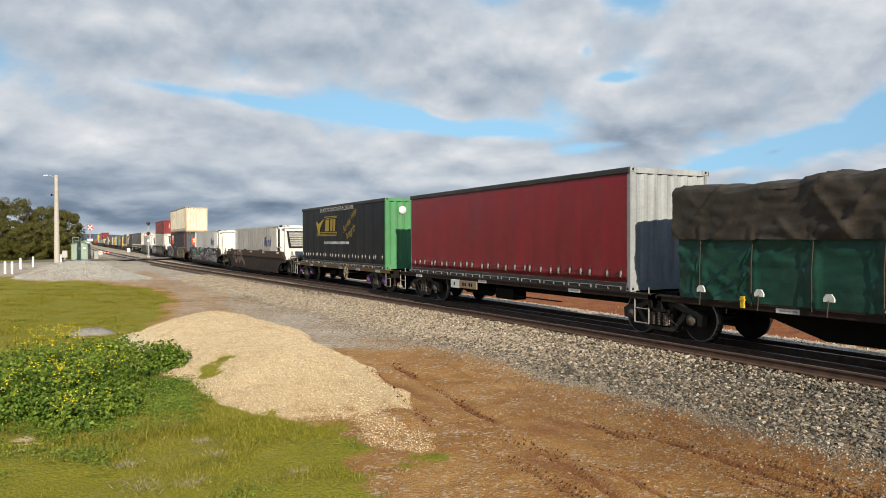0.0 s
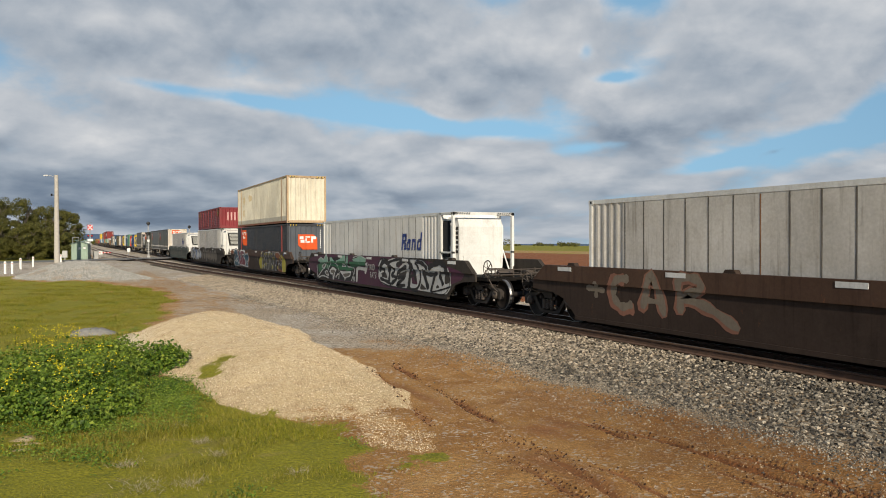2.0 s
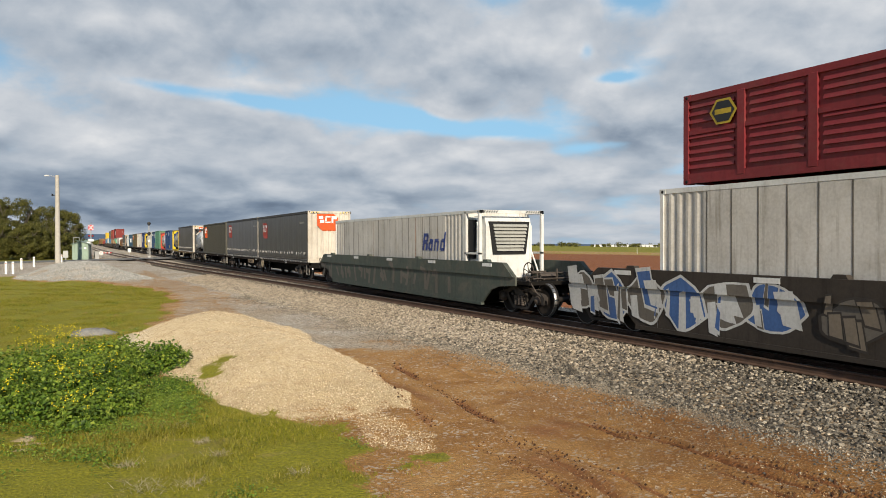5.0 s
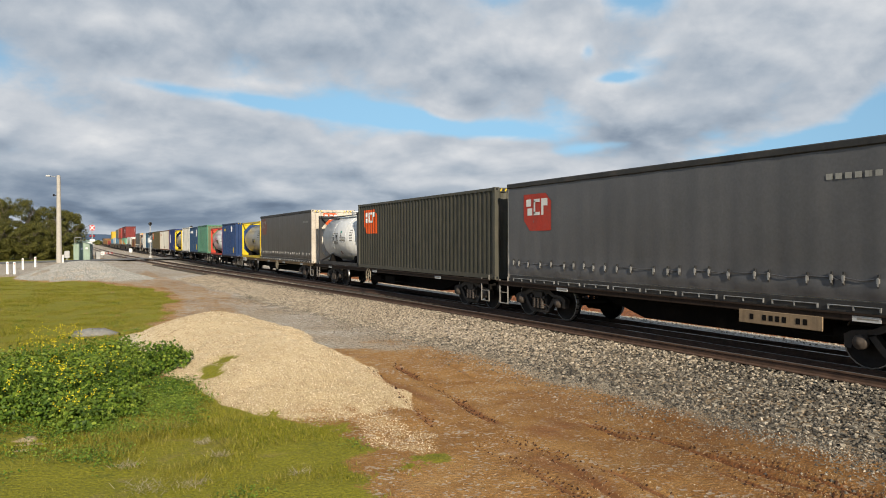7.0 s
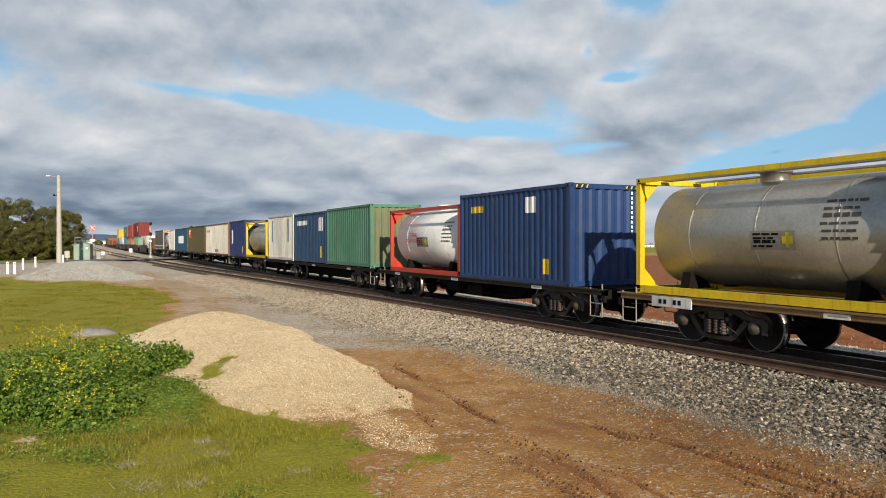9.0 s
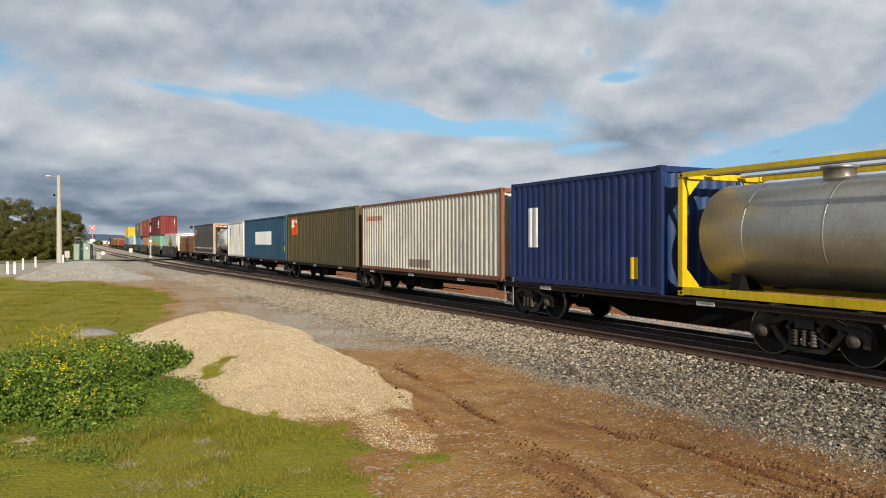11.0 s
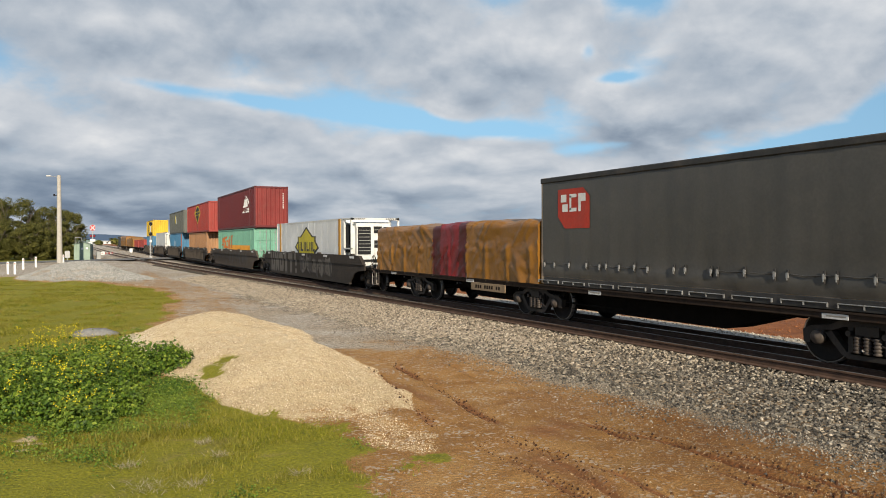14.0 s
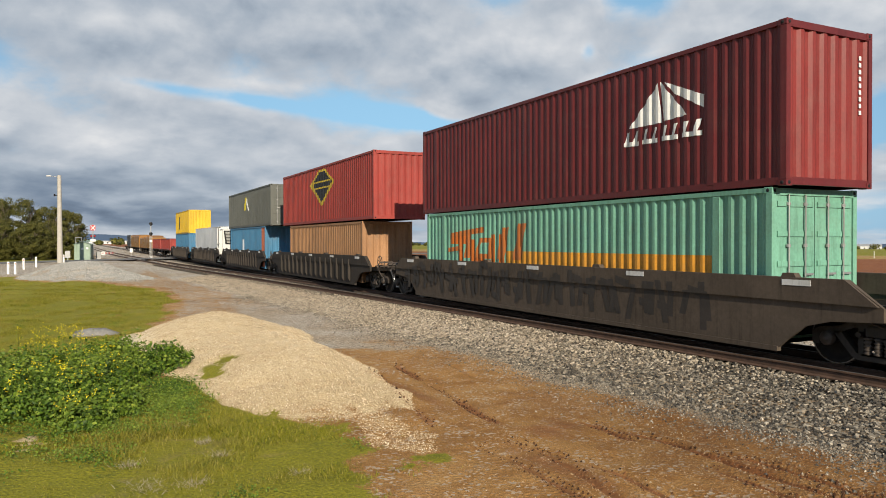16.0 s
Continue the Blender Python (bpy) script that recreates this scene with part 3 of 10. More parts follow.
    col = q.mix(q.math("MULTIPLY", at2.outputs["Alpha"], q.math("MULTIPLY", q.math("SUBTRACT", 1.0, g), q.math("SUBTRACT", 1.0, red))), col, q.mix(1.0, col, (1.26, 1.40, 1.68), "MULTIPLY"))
    clay = q.ramp(n2, [(0.3, (0.13, 0.050, 0.016)), (0.7, (0.31, 0.132, 0.044))])
    col = q.mix(q.step(q.math("ADD", sep2.outputs[0], q.math("MULTIPLY", jit2, 0.6)), 0.25, 0.75), col, clay)
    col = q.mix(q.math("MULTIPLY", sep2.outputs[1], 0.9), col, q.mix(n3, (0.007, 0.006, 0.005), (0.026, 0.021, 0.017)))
    col = q.mix(q.math("MULTIPLY", sep2.outputs[2], 0.85), col, q.mix(1.0, col, (0.46, 0.36, 0.26), "MULTIPLY"))
    hgt = q.math("ADD", q.math("MULTIPLY", n3, 0.7), q.math("MULTIPLY", pebd, 0.8))
    q.bump(hgt, 0.65, 0.03)
    return q.done(col, 0.92, 0.0, 0.25)


make_ground()


def gz(x, y):
    return float(height(np.array([x]), np.array([y]))[0])


# ---------------------------------------------------------------- tracks
def rail_mesh(name, xs, ys):
    """A flat-bottom rail swept along a line; its head is worn bright."""
    prof = [(-0.07, -0.16), (0.07, -0.16), (0.07, -0.145), (0.012, -0.125), (0.012, -0.04), (0.036, -0.03), (0.036, -0.004), (0.028, 0.0), (-0.028, 0.0), (-0.036, -0.004), (-0.036, -0.03), (-0.012, -0.04), (-0.012, -0.125), (-0.07, -0.145)]
    k = len(prof)
    s = Shape()
    v = [(x + a, y, b) for x, y in zip(xs, ys) for a, b in prof]
    for j in range(len(xs) - 1):
        for i in range(k):
            s.f.append((j * k + i, j * k + (i + 1) % k, (j + 1) * k + (i + 1) % k, (j + 1) * k + i))
            s.m.append(1 if i == 7 else 0)
            s.s.append(False)
    s.v = v
    return s


def make_tracks():
    ys = np.concatenate([np.arange(-60, 120, 2.0), np.arange(120, 1500, 20.0)])
    main = tagged(new("main_track"), "straight standard gauge railway track on concrete sleepers", "railway track", kind="structure")
    for dx in (-0.7525, 0.7525):
        part("rail", rail_mesh("rail", ys * 0 + TRACK_X + dx, ys), [M["rail"], M["railhead"]], main)
    side = tagged(new("siding_track"), "curved siding track leaving the main line by a turnout", "railway track", kind="structure")
    for dx, a in ((0, -20), (1.505, -20)):
        yy = ys[(ys >= a) & (ys < 700)]
        part("rail", rail_mesh("rail", siding(yy) + dx, yy), [M["rail"], M["railhead"]], side, "rusty brown rail")
    s = Shape()
    s.prism([(-1.25, -0.33), (1.25, -0.33), (1.25, -0.18), (1.2, -0.165), (-1.2, -0.165), (-1.25, -0.18)], "y", -0.12, 0.12)
    me = s.mesh("sleeper", M["sleeper"])
    for tr, y0, n, f in ((main, -12, 100, lambda y: TRACK_X), (side, 30, 75, lambda y: float(siding(y)) + 0.7525)):
        for i in range(n):
            y = y0 + i * 0.66
            part("sleeper", me, None, tr).location = (f(y), y, 0.0 + random.uniform(-0.006, 0.0))


make_tracks()
# ---------------------------------------------------------------- the train
PROFILE = {}  # container -> (y, x) line of its near ribbed wall
MOVERS = []  # (thing, place along the train, height)
SPINNERS = []  # (wheelset, its place along the train, its rest pose)
HALF = 1.219
RADIUS = 0.475


def run(t):
    """How far the train has come after t seconds, in metres."""
    return 22.2974 * t - 0.01537 * t * t


def mover(ob, y, z, x=TRACK_X):
    ob.location = (x, y, z)
    MOVERS.append((ob, x, y, z))
    return ob


def corrugate(s, x, inward, y0, y1, z0, z1, period=0.278, depth=0.038, m=0, line=None):
    """A trapezoid-ribbed wall in the plane x, running along y."""
    n = max(1, round((y1 - y0) / period))
    p = (y1 - y0) / n
    pts = []
    for i in range(n):
        a = y0 + i * p
        pts += [(a, 0), (a + 0.26 * p, 0), (a + 0.5 * p, 1), (a + 0.76 * p, 1)]
    pts.append((y1, 0))
    if line is not None:
        line += [(a, x + inward * depth * b) for a, b in pts]
    for (ya, da), (yb, db) in zip(pts, pts[1:]):
        xa, xb = x + inward * depth * da, x + inward * depth * db
        q = [(xa, ya, z0), (xb, yb, z0), (xb, yb, z1), (xa, ya, z1)]
        s.face(q if inward < 0 else q[::-1], m)


def corrugate_end(s, y, inward, x0, x1, z0, z1, period=0.3, depth=0.04):
    t = Shape()
    corrugate(t, 0, 1, x0, x1, z0, z1, period, depth)
    for q in t.f:
        pts = [(t.v[i][1], y + inward * t.v[i][0], t.v[i][2]) for i in q]
        s.face(pts[::-1] if inward < 0 else pts)


def flat_side(s, x, inward, y0, y1, z0, z1, seams, groove=0.012):
    """A smooth wall with narrow vertical grooves every few decimetres."""
    n = max(1, round((y1 - y0) / seams))
    p = (y1 - y0) / n
    pts = []
    for i in range(n):
        a = y0 + i * p
        pts += [(a, 0), (a + p - 0.035, 0), (a + p - 0.026, 1), (a + p - 0.009, 1)]
    pts.append((y1, 0))
    for (ya, da), (yb, db) in zip(pts, pts[1:]):
        xa, xb = x + inward * groove * da, x + inward * groove * db
        q = [(xa, ya, z0), (xb, yb, z0), (xb, yb, z1), (xa, ya, z1)]
        s.face(q if inward < 0 else q[::-1])


_cast = None


def casting_mesh():
    global _cast
    if _cast is None:
        s = Shape()
        s.box(-0.081, 0.081, -0.089, 0.089, 0, 0.118, 0, 0.012)
        for x in (-0.0825, 0.0825):
            s.lathe((x, 0, 0.06), "x", [(-0.0015, 0.0), (-0.0015, 0.035), (0.0015, 0.035), (0.0015, 0.0)], 8, 1)
        for y in (-0.0905, 0.0905):
            s.lathe((0, y, 0.06), "y", [(-0.0015, 0.0), (-0.0015, 0.035), (0.0015, 0.035), (0.0015, 0.0)], 8, 1)
        _cast = s
    return _cast


def castings(parent, L, H, mat, ys=None):
    me = casting_mesh().mesh("corner_casting", [mat, M["hole"]])
    for y in (ys or (-L / 2 + 0.089, L / 2 - 0.089)):
        for x in (-HALF + 0.081, HALF - 0.081):
            for z in (0, H - 0.118):
                part("corner_casting", me, None, parent).location = (x, y, z)


def frame_shape(L, H, post=0.13, rail=0.1, foot=0.16, inset=(), proud=0.0):
    s = Shape()
    w = HALF + proud
    for y0, y1 in ((-L / 2, -L / 2 + post), (L / 2 - post, L / 2)) + tuple((y - 0.085, y + 0.085) for y in inset):
        for x0, x1 in ((-w, -w + 0.11), (w - 0.11, w)):
            s.box(x0, x1, y0, y1, 0.11, H - 0.11, 0, 0.012)
    for x0, x1 in ((-w + 0.008, -w + 0.08), (w - 0.08, w - 0.008)):
        s.box(x0, x1, -L / 2 + post, L / 2 - post, H - rail, H - 0.012)
        s.box(x0, x1, -L / 2 + post, L / 2 - post, 0.02, foot)
    for y0, y1 in ((-L / 2 + 0.008, -L / 2 + 0.09), (L / 2 - 0.09, L / 2 - 0.008)):
        s.box(-w + 0.11, w - 0.11, y0, y1, H - 0.14, H - 0.012)
        s.box(-w + 0.11, w - 0.11, y0, y1, 0.02, foot)
    return s


def door_end(parent, y, out, H, mat, rods=True):
    """Two leaves with horizontal stiffeners, hinges and locking rods; out is -1 or 1."""
    for x0, x1 in ((-HALF + 0.12, -0.01), (0.01, HALF - 0.12)):
        s = Shape()
        y0, y1 = sorted((y, y - out * 0.05))
        s.box(x0, x1, y0, y1, 0.17, H - 0.15)
        n = 5
        for i in range(n):
            z = 0.3 + (H - 0.6) * i / (n - 1)
            a, b = sorted((y, y + out * 0.025))
            s.box(x0 + 0.05, x1 - 0.05, a, b, z - 0.05, z + 0.05)
        d = part("door", s, mat, parent)
        if rods:
            for fx in (0.3, 0.72):
                r = Shape()
                xx = x0 + (x1 - x0) * fx
                r.tube((xx, y + out * 0.045, 0.12), (xx, y + out * 0.045, H - 0.12), 0.017, 6)
                r.box(xx - 0.02, xx + 0.22, *sorted((y + out * 0.03, y + out * 0.055)), H * 0.42, H * 0.42 + 0.04)
                for z in (0.25, H * 0.35, H * 0.62, H - 0.3):
                    r.box(xx - 0.05, xx + 0.05, *sorted((y + out * 0.024, y + out * 0.05)), z - 0.03, z + 0.03)
                part("locking_rod", r, M["lockrod"], d)


def roof_part(parent, L, H, mat):
    s = Shape()
    n = int(L / 0.4)
    for i in range(n):
        a, b = -L / 2 + 0.1 + (L - 0.2) * i / n, -L / 2 + 0.1 + (L - 0.2) * (i + 1) / n
        c = (a + b) / 2
        for (p, zp), (q, zq) in (((a, 0), (a + 0.1, 0.014)), ((a + 0.1, 0.014), (c + 0.1, 0.014)), ((c + 0.1, 0.014), (b, 0))):
            s.face([(-HALF + 0.08, p, H - 0.035 + zp), (HALF - 0.08, p, H - 0.035 + zp), (HALF - 0.08, q, H - 0.035 + zq), (-HALF + 0.08, q, H - 0.035 + zq)])
    part("roof", s, mat, parent)


def box_container(s0, s1, z, H, label, side, end=None, frame=None, doors="rear", inset=(), ribs=0.278, group="containers on the train", low_edge=0.16):
    """A ribbed steel box from s0 (leading end) to s1."""
    L = s1 - s0
    c = mover(thing("shipping_container", label, "container", group), (s0 + s1) / 2, z)
    end, frame = end or side, frame or side
    part("frame", frame_shape(L, H, inset=inset), frame, c)
    for x, inward in ((-HALF + 0.022, 1), (HALF - 0.022, -1)):
        s = Shape()
        cuts = [-L / 2 + 0.13] + [q for y in sorted(inset) for q in (y - 0.085, y + 0.085)] + [L / 2 - 0.13]
        for a, b in zip(cuts[::2], cuts[1::2]):
            corrugate(s, x, inward, a, b, low_edge, H - 0.1, ribs, line=PROFILE.setdefault(c.name, []) if inward > 0 else None)
        part("side_panel", s, side, c)
    for y, out in ((-L / 2 + 0.03, -1), (L / 2 - 0.03, 1)):
        if (doors == "front") == (out < 0):
            door_end(c, y, out, H, end)
        else:
            s = Shape()
            corrugate_end(s, y, -out, -HALF + 0.11, HALF - 0.11, 0.16, H - 0.14)
            part("end_panel", s, end, c)
    if low_edge > 0.2:
        for sx in (-1, 1):
            k = Shape()
            k.box(*sorted((sx * (HALF - 0.008), sx * (HALF - 0.06))), -L / 2 + 0.13, L / 2 - 0.13, 0.15, low_edge + 0.01)
            part("kick_plate", k, side, c)
    roof_part(c, L, H, side)
    floor = Shape()
    floor.box(-HALF + 0.05, HALF - 0.05, -L / 2 + 0.05, L / 2 - 0.05, 0.10, 0.16)
    part("floor", floor, M["under"], c)
    castings(c, L, H, frame)
    return c


def hazard(parent, y, out, H):
    """Black and yellow stripes at the two upper corners of an end."""
    for x in (-HALF + 0.18, HALF - 0.6):
        for i in range(5):
            s = Shape()
            a = x + i * 0.085
            y0 = y + out * 0.012
            q = [(a, y0, H - 0.12), (a + 0.045, y0, H - 0.12), (a + 0.085, y0, H - 0.04), (a + 0.04, y0, H - 0.04)]
            s.face(q if out < 0 else q[::-1])
            part("warning_stripe", s, M["yellow"] if i % 2 == 0 else M["black"], parent)


def decal(parent, name, side_x, outline, mat, label="", lift=0.004):
    """A painted shape on the near or far side; outline in (y, z)."""
    s = Shape()
    x = side_x - lift if side_x < 0 else side_x + lift
    area = sum(a[0] * b[1] - b[0] * a[1] for a, b in zip(outline, outline[1:] + outline[:1]))
    pts = [(x, p[0], p[1]) for p in outline]
    if (area > 0) == (side_x < 0):
        pts = pts[::-1]
    s.face(pts)
    return part(name, s, mat, parent, label)


def clip(poly, k, lim, keep_less):
    """Cuts an outline at coordinate k = lim."""
    out = []
    for a, b in zip(poly, poly[1:] + poly[:1]):
        ia, ib = (a[k] <= lim) == keep_less, (b[k] <= lim) == keep_less
        if ia:
            out.append(a)
        if ia != ib and a[k] != b[k]:
            t = (lim - a[k]) / (b[k] - a[k])
            out.append((a[0] + (b[0] - a[0]) * t, a[1] + (b[1] - a[1]) * t))
    return out


def facing_near(pts):
    """Orders a face so that it looks towards -x."""
    n = sum(((a[1] * b[2] - b[1] * a[2]) for a, b in zip(pts, pts[1:] + pts[:1])))
    return pts[::-1] if n > 0 else pts


def painted(c, name, outlines, mats, label=""):
    """Paint on a ribbed near side: follows the ribs. outlines: (polygon in y, z; material number)."""
    s = Shape()
    line = PROFILE[c.name]
    for layer, (poly, m) in enumerate(outlines):
        lo, hi = min(p[0] for p in poly), max(p[0] for p in poly)
        for (ya, xa), (yb, xb) in zip(line, line[1:]):
            if yb <= lo or ya >= hi or yb - ya < 1e-6:
                continue
            q = clip(clip(poly, 0, yb, True), 0, ya, False)
            if len(q) < 3:
                continue
            lift = 0.003 + 0.0015 * layer
            s.face(facing_near([(xa + (xb - xa) * (p[0] - ya) / (yb - ya) - lift, p[0], p[1]) for p in q]), m)
    return tagged(part(name, s, mats, c, label), kind="stuff")


def sprayed(well, outlines, mats, label, w=1.42, chord=1.1):
    """Spray paint over a side girder and its top chord. outlines: (polygon in y, z; material number), in wagon metres."""
    s = Shape()
    for layer, (poly, m) in enumerate(outlines):
        lift = 0.002 + 0.0004 * layer
        low, high = clip(poly, 1, chord, True), clip(poly, 1, chord, False)
        if len(low) > 2:
            s.face(facing_near([(-w - lift, y, z) for y, z in low]), m)
        if len(high) > 2:
            s.face(facing_near([(-w - 0.05 - lift, y, z) for y, z in high]), m)
    return tagged(part("sprayed_lettering", s, mats, well, label), kind="stuff")


def jag(r, y0, y1, z0, z1, n=9, rough=0.25):
    """An uneven blot filling a box, with some corners rounded and some sharp."""
    cy, cz = (y0 + y1) / 2, (z0 + z1) / 2
    pts = [(cy + (y1 - y0) / 2 * math.cos(a) * (1 - rough * r.random()) * 1.15, cz + (z1 - z0) / 2 * math.sin(a) * (1 - rough * r.random()) * 1.15) for a in (2 * math.pi * (i + 0.5 * r.random()) / n for i in range(n))]
    out = []
    for i in range(n):
        a, b, c = pts[i - 1], pts[i], pts[(i + 1) % n]
        if r.random() < 0.6:
            for t in (0.25, 0.5, 0.75):
                u, v = ((a[0] + b[0]) / 2, (a[1] + b[1]) / 2), ((b[0] + c[0]) / 2, (b[1] + c[1]) / 2)
                out.append(((1 - t) ** 2 * u[0] + 2 * t * (1 - t) * b[0] + t * t * v[0], (1 - t) ** 2 * u[1] + 2 * t * (1 - t) * b[1] + t * t * v[1]))
        else:
            out.append(b)
    return [(p, min(1.5, max(0.2, q))) for p, q in out]


def shrink(poly, k, dy=0.0, dz=0.0):
    cy, cz = sum(p[0] for p in poly) / len(poly), sum(p[1] for p in poly) / len(poly)
    return [(cy + dy + (p[0] - cy) * k, cz + dz + (p[1] - cz) * k) for p in poly]


def throw_up(r, y0, y1, z0, z1, letters, edge, fills, core):
    """Outlined blot letters in a row, crossed by wedges: numbers are material slots."""
    out = []
    p = (y1 - y0) / letters
    for i in range(letters):
        a, b = y0 + i * p - 0.2 * p, y0 + (i + 1) * p + 0.2 * p
        poly = jag(r, a, b, z0, z1, 6 + int(4 * r.random()), 0.45)
        f = fills[i % len(fills)]
        out += [(poly, edge), (shrink(poly, 0.90), f)]
        for _ in range(5):
            t = p * (0.05 + 0.13 * r.random())
            yy, zz = a + (b - a) * (0.2 + 0.6 * r.random()), z0 + (z1 - z0) * (0.25 + 0.5 * r.random())
            sl, ln = (r.random() - 0.5) * 0.7, (0.12 + 0.2 * r.random()) * (z1 - z0)
            bar = [(yy - t + sl * 0.3, zz - ln), (yy + t * 0.6, zz - ln * 0.8), (yy + t - sl * 0.4, zz + ln), (yy - t * 0.5, zz + ln * 1.1)]
            out += [(shrink(bar, 1.22), edge), (bar, core if r.random() < 0.7 else fills[(i + 1) % len(fills)])]
    return out


def strokes(r, y0, y1, z0, z1, n, width, m):
    """Loose scrawled strokes."""
    out = []
    for i in range(n):
        y = y0 + (y1 - y0) * (i + r.random()) / n
        a, b = (r.random() - 0.5) * 0.6, z0 + (z1 - z0) * 0.3 * r.random()
        t = z1 - (z1 - z0) * 0.3 * r.random()
        out.append(([(y, b), (y + width, b), (y + a + width, t), (y + a, t)], m))
        if i % 2:
            z = b + (t - b) * r.random()
            out.append(([(y, z), (y + 0.45, z + 0.1), (y + 0.45, z + 0.1 + width), (y, z + width)], m))
    return out


def block_letters(word, y0, pitch, z0, z1, wide, thick):
    """Heavy block capitals on the near side, reading from y0 towards the front (-y)."""
    h = z1 - z0
    bar = lambda a, b, c, d: [(a, c), (b, c), (b, d), (a, d)]
    t, v = thick / wide, thick / h
    shapes = {
        "U": [bar(0, t, 0, 1), bar(1 - t, 1, 0, 1), bar(0, 1, 0, v)],
        "N": [bar(0, t, 0, 1), bar(1 - t, 1, 0, 1), [(0, 1), (t, 1), (1, 0), (1 - t, 0)]],
        "O": [bar(0, t, 0.1, 0.9), bar(1 - t, 1, 0.1, 0.9), bar(0.1, 0.9, 0, v), bar(0.1, 0.9, 1 - v, 1)],
        "I": [bar(0.2, 0.2 + t * 1.4, 0, 1)],
        "T": [bar(0.5 - t * 0.6, 0.5 + t * 0.6, 0, 1), bar(0, 1, 1 - v * 1.2, 1)],
        "!": [bar(0.3, 0.3 + t, 0.38, 1), bar(0.3, 0.3 + t, 0, 0.22)],
    }
    out = []
    for k, ch in enumerate(word):
        for q in shapes.get(ch, []):
            out.append([(y0 - k * pitch - a * wide, z0 + b * h) for a, b in q])
    return out


def rect(y0, y1, z0, z1):
    return [(y0, z0), (y1, z0), (y1, z1), (y0, z1)]


def lettering(parent, text, x, y, z, size, mat, name="lettering", stretch=1.0, tilt=0.0, facing="side"):
    """Words in the built-in font as a thin mesh; on the near side they read towards the front of the train."""
    cu = bpy.data.curves.new("lettering", "FONT")
    cu.body, cu.size, cu.align_x, cu.align_y = text, size, "CENTER", "CENTER"
    tmp = bpy.data.objects.new("lettering", cu)
    me = bpy.data.meshes.new_from_object(tmp)
    bpy.data.objects.remove(tmp)
    me.materials.clear()
    me.materials.append(mat)
    if facing == "side":
        turn = Matrix(((0, 0, -1), (-stretch, 0, 0), (0, 1, 0))).to_4x4()
    else:
        turn = Matrix(((stretch, 0, 0), (0, 0, -1), (0, 1, 0))).to_4x4()
    me.transform(Matrix.Translation((x, y, z)) @ turn @ pose(0, 0, 0, 0, 0, tilt))
    ob = new(name, me)
    ob.parent = parent
    return ob


def curtain_container(s0, s1, z, H, label, curtain, end, rail, low=0.55, buckles=24, doors="rear"):
    """Curtain-sided box: tensioned sheet sides, dark top rail, strap buckles along the foot."""
    L = s1 - s0
    c = mover(thing("curtain_sided_container", label, "container", "containers on the train"), (s0 + s1) / 2, z)
    part("frame", frame_shape(L, H, post=0.12, rail=0.16, foot=0.2), end, c)
    for sx in (-1, 1):
        s = Shape()
        ys = np.linspace(-L / 2 + 0.1, L / 2 - 0.1, 97)
        zs = [0.20, 0.27, low - 0.16, low - 0.06, low + 0.04, low + 0.3, H * 0.6, H - 0.22, H - 0.12]
        ph = random.uniform(0, 9)
        pts = []
        for y in ys:
            w = 0.010 * math.sin(y * 5.1 + ph) + 0.007 * math.sin(y * 11.7 + ph * 2)
            for k, zz in enumerate(zs):
                bulge = (0.0, 0.008, 0.03, 0.012, 0.0, 0.012, 0.02, 0.012, 0.0)[k]
                pts.append((sx * (HALF + 0.004 + bulge + w * (1.0 if 1 <= k <= 4 else 0.45)), y, zz))
        k = len(zs)
        fs = [(i * k + j, (i + 1) * k + j, (i + 1) * k + j + 1, i * k + j + 1) for i in range(96) for j in range(k - 1)]
        s.faces(pts, [q[::-1] for q in fs] if sx < 0 else fs, 0, True)
        part("curtain", s, curtain, c)
        t = Shape()
        a, b = sorted((sx * (HALF - 0.05), sx * (HALF + 0.045)))
        t.box(a, b, -L / 2 + 0.02, L / 2 - 0.02, H - 0.15, H - 0.01, 0, 0.02)
        part("top_rail", t, rail, c, "dark top rail")
        t = Shape()
        t.box(*sorted((sx * (HALF - 0.06), sx * (HALF + 0.014))), -L / 2 + 0.14, L / 2 - 0.14, -0.01, 0.19, 0, 0.01)
        part("bottom_rail", t, rail, c, "dark bottom rail")
    strap = Shape()
    strap.box(-0.018, 0.012, -0.016, 0.016, -0.12, 0.10, 1)
    strap.box(-0.028, 0.0, -0.026, 0.026, -0.045, 0.035, 0)
    strap.box(-0.034, -0.02, -0.010, 0.010, -0.09, 0.05, 0)
    sm = strap.mesh("strap_buckle", [M["lockrod"], M["darkrail"]])
    spots = sorted(-L / 2 + 0.35 + (L - 0.7) * (i + random.uniform(-0.38, 0.38)) / (buckles - 1) for i in range(buckles))
    for y in spots:
        part("strap_buckle", sm, None, c).location = (-HALF - 0.03, y, low + random.uniform(-0.02, 0.02))
    # slack belts from buckle to buckle
    belt = Shape()
    for a, b in zip(spots, spots[1:]):
        if random.random() < 0.75:
            dz = random.uniform(-0.03, 0.02)
            belt.tube((-HALF - 0.034, a, low + 0.015), (-HALF - 0.036, (a + b) / 2, low + dz), 0.011, 4)
            belt.tube((-HALF - 0.036, (a + b) / 2, low + dz), (-HALF - 0.034, b, low + 0.015), 0.011, 4)
    part("belt", belt, curtain, c)
    pole = Shape()
    for a in np.arange(-L / 2 + 0.3, L / 2 - 0.5, 1.1):
        pole.tube((-HALF - 0.03, a, 0.1), (-HALF - 0.03, a + 0.9, 0.1), 0.012, 5)
        for b in (a, a + 0.45, a + 0.9):
            pole.box(-HALF - 0.04, -HALF, b - 0.012, b + 0.012, 0.03, 0.11)
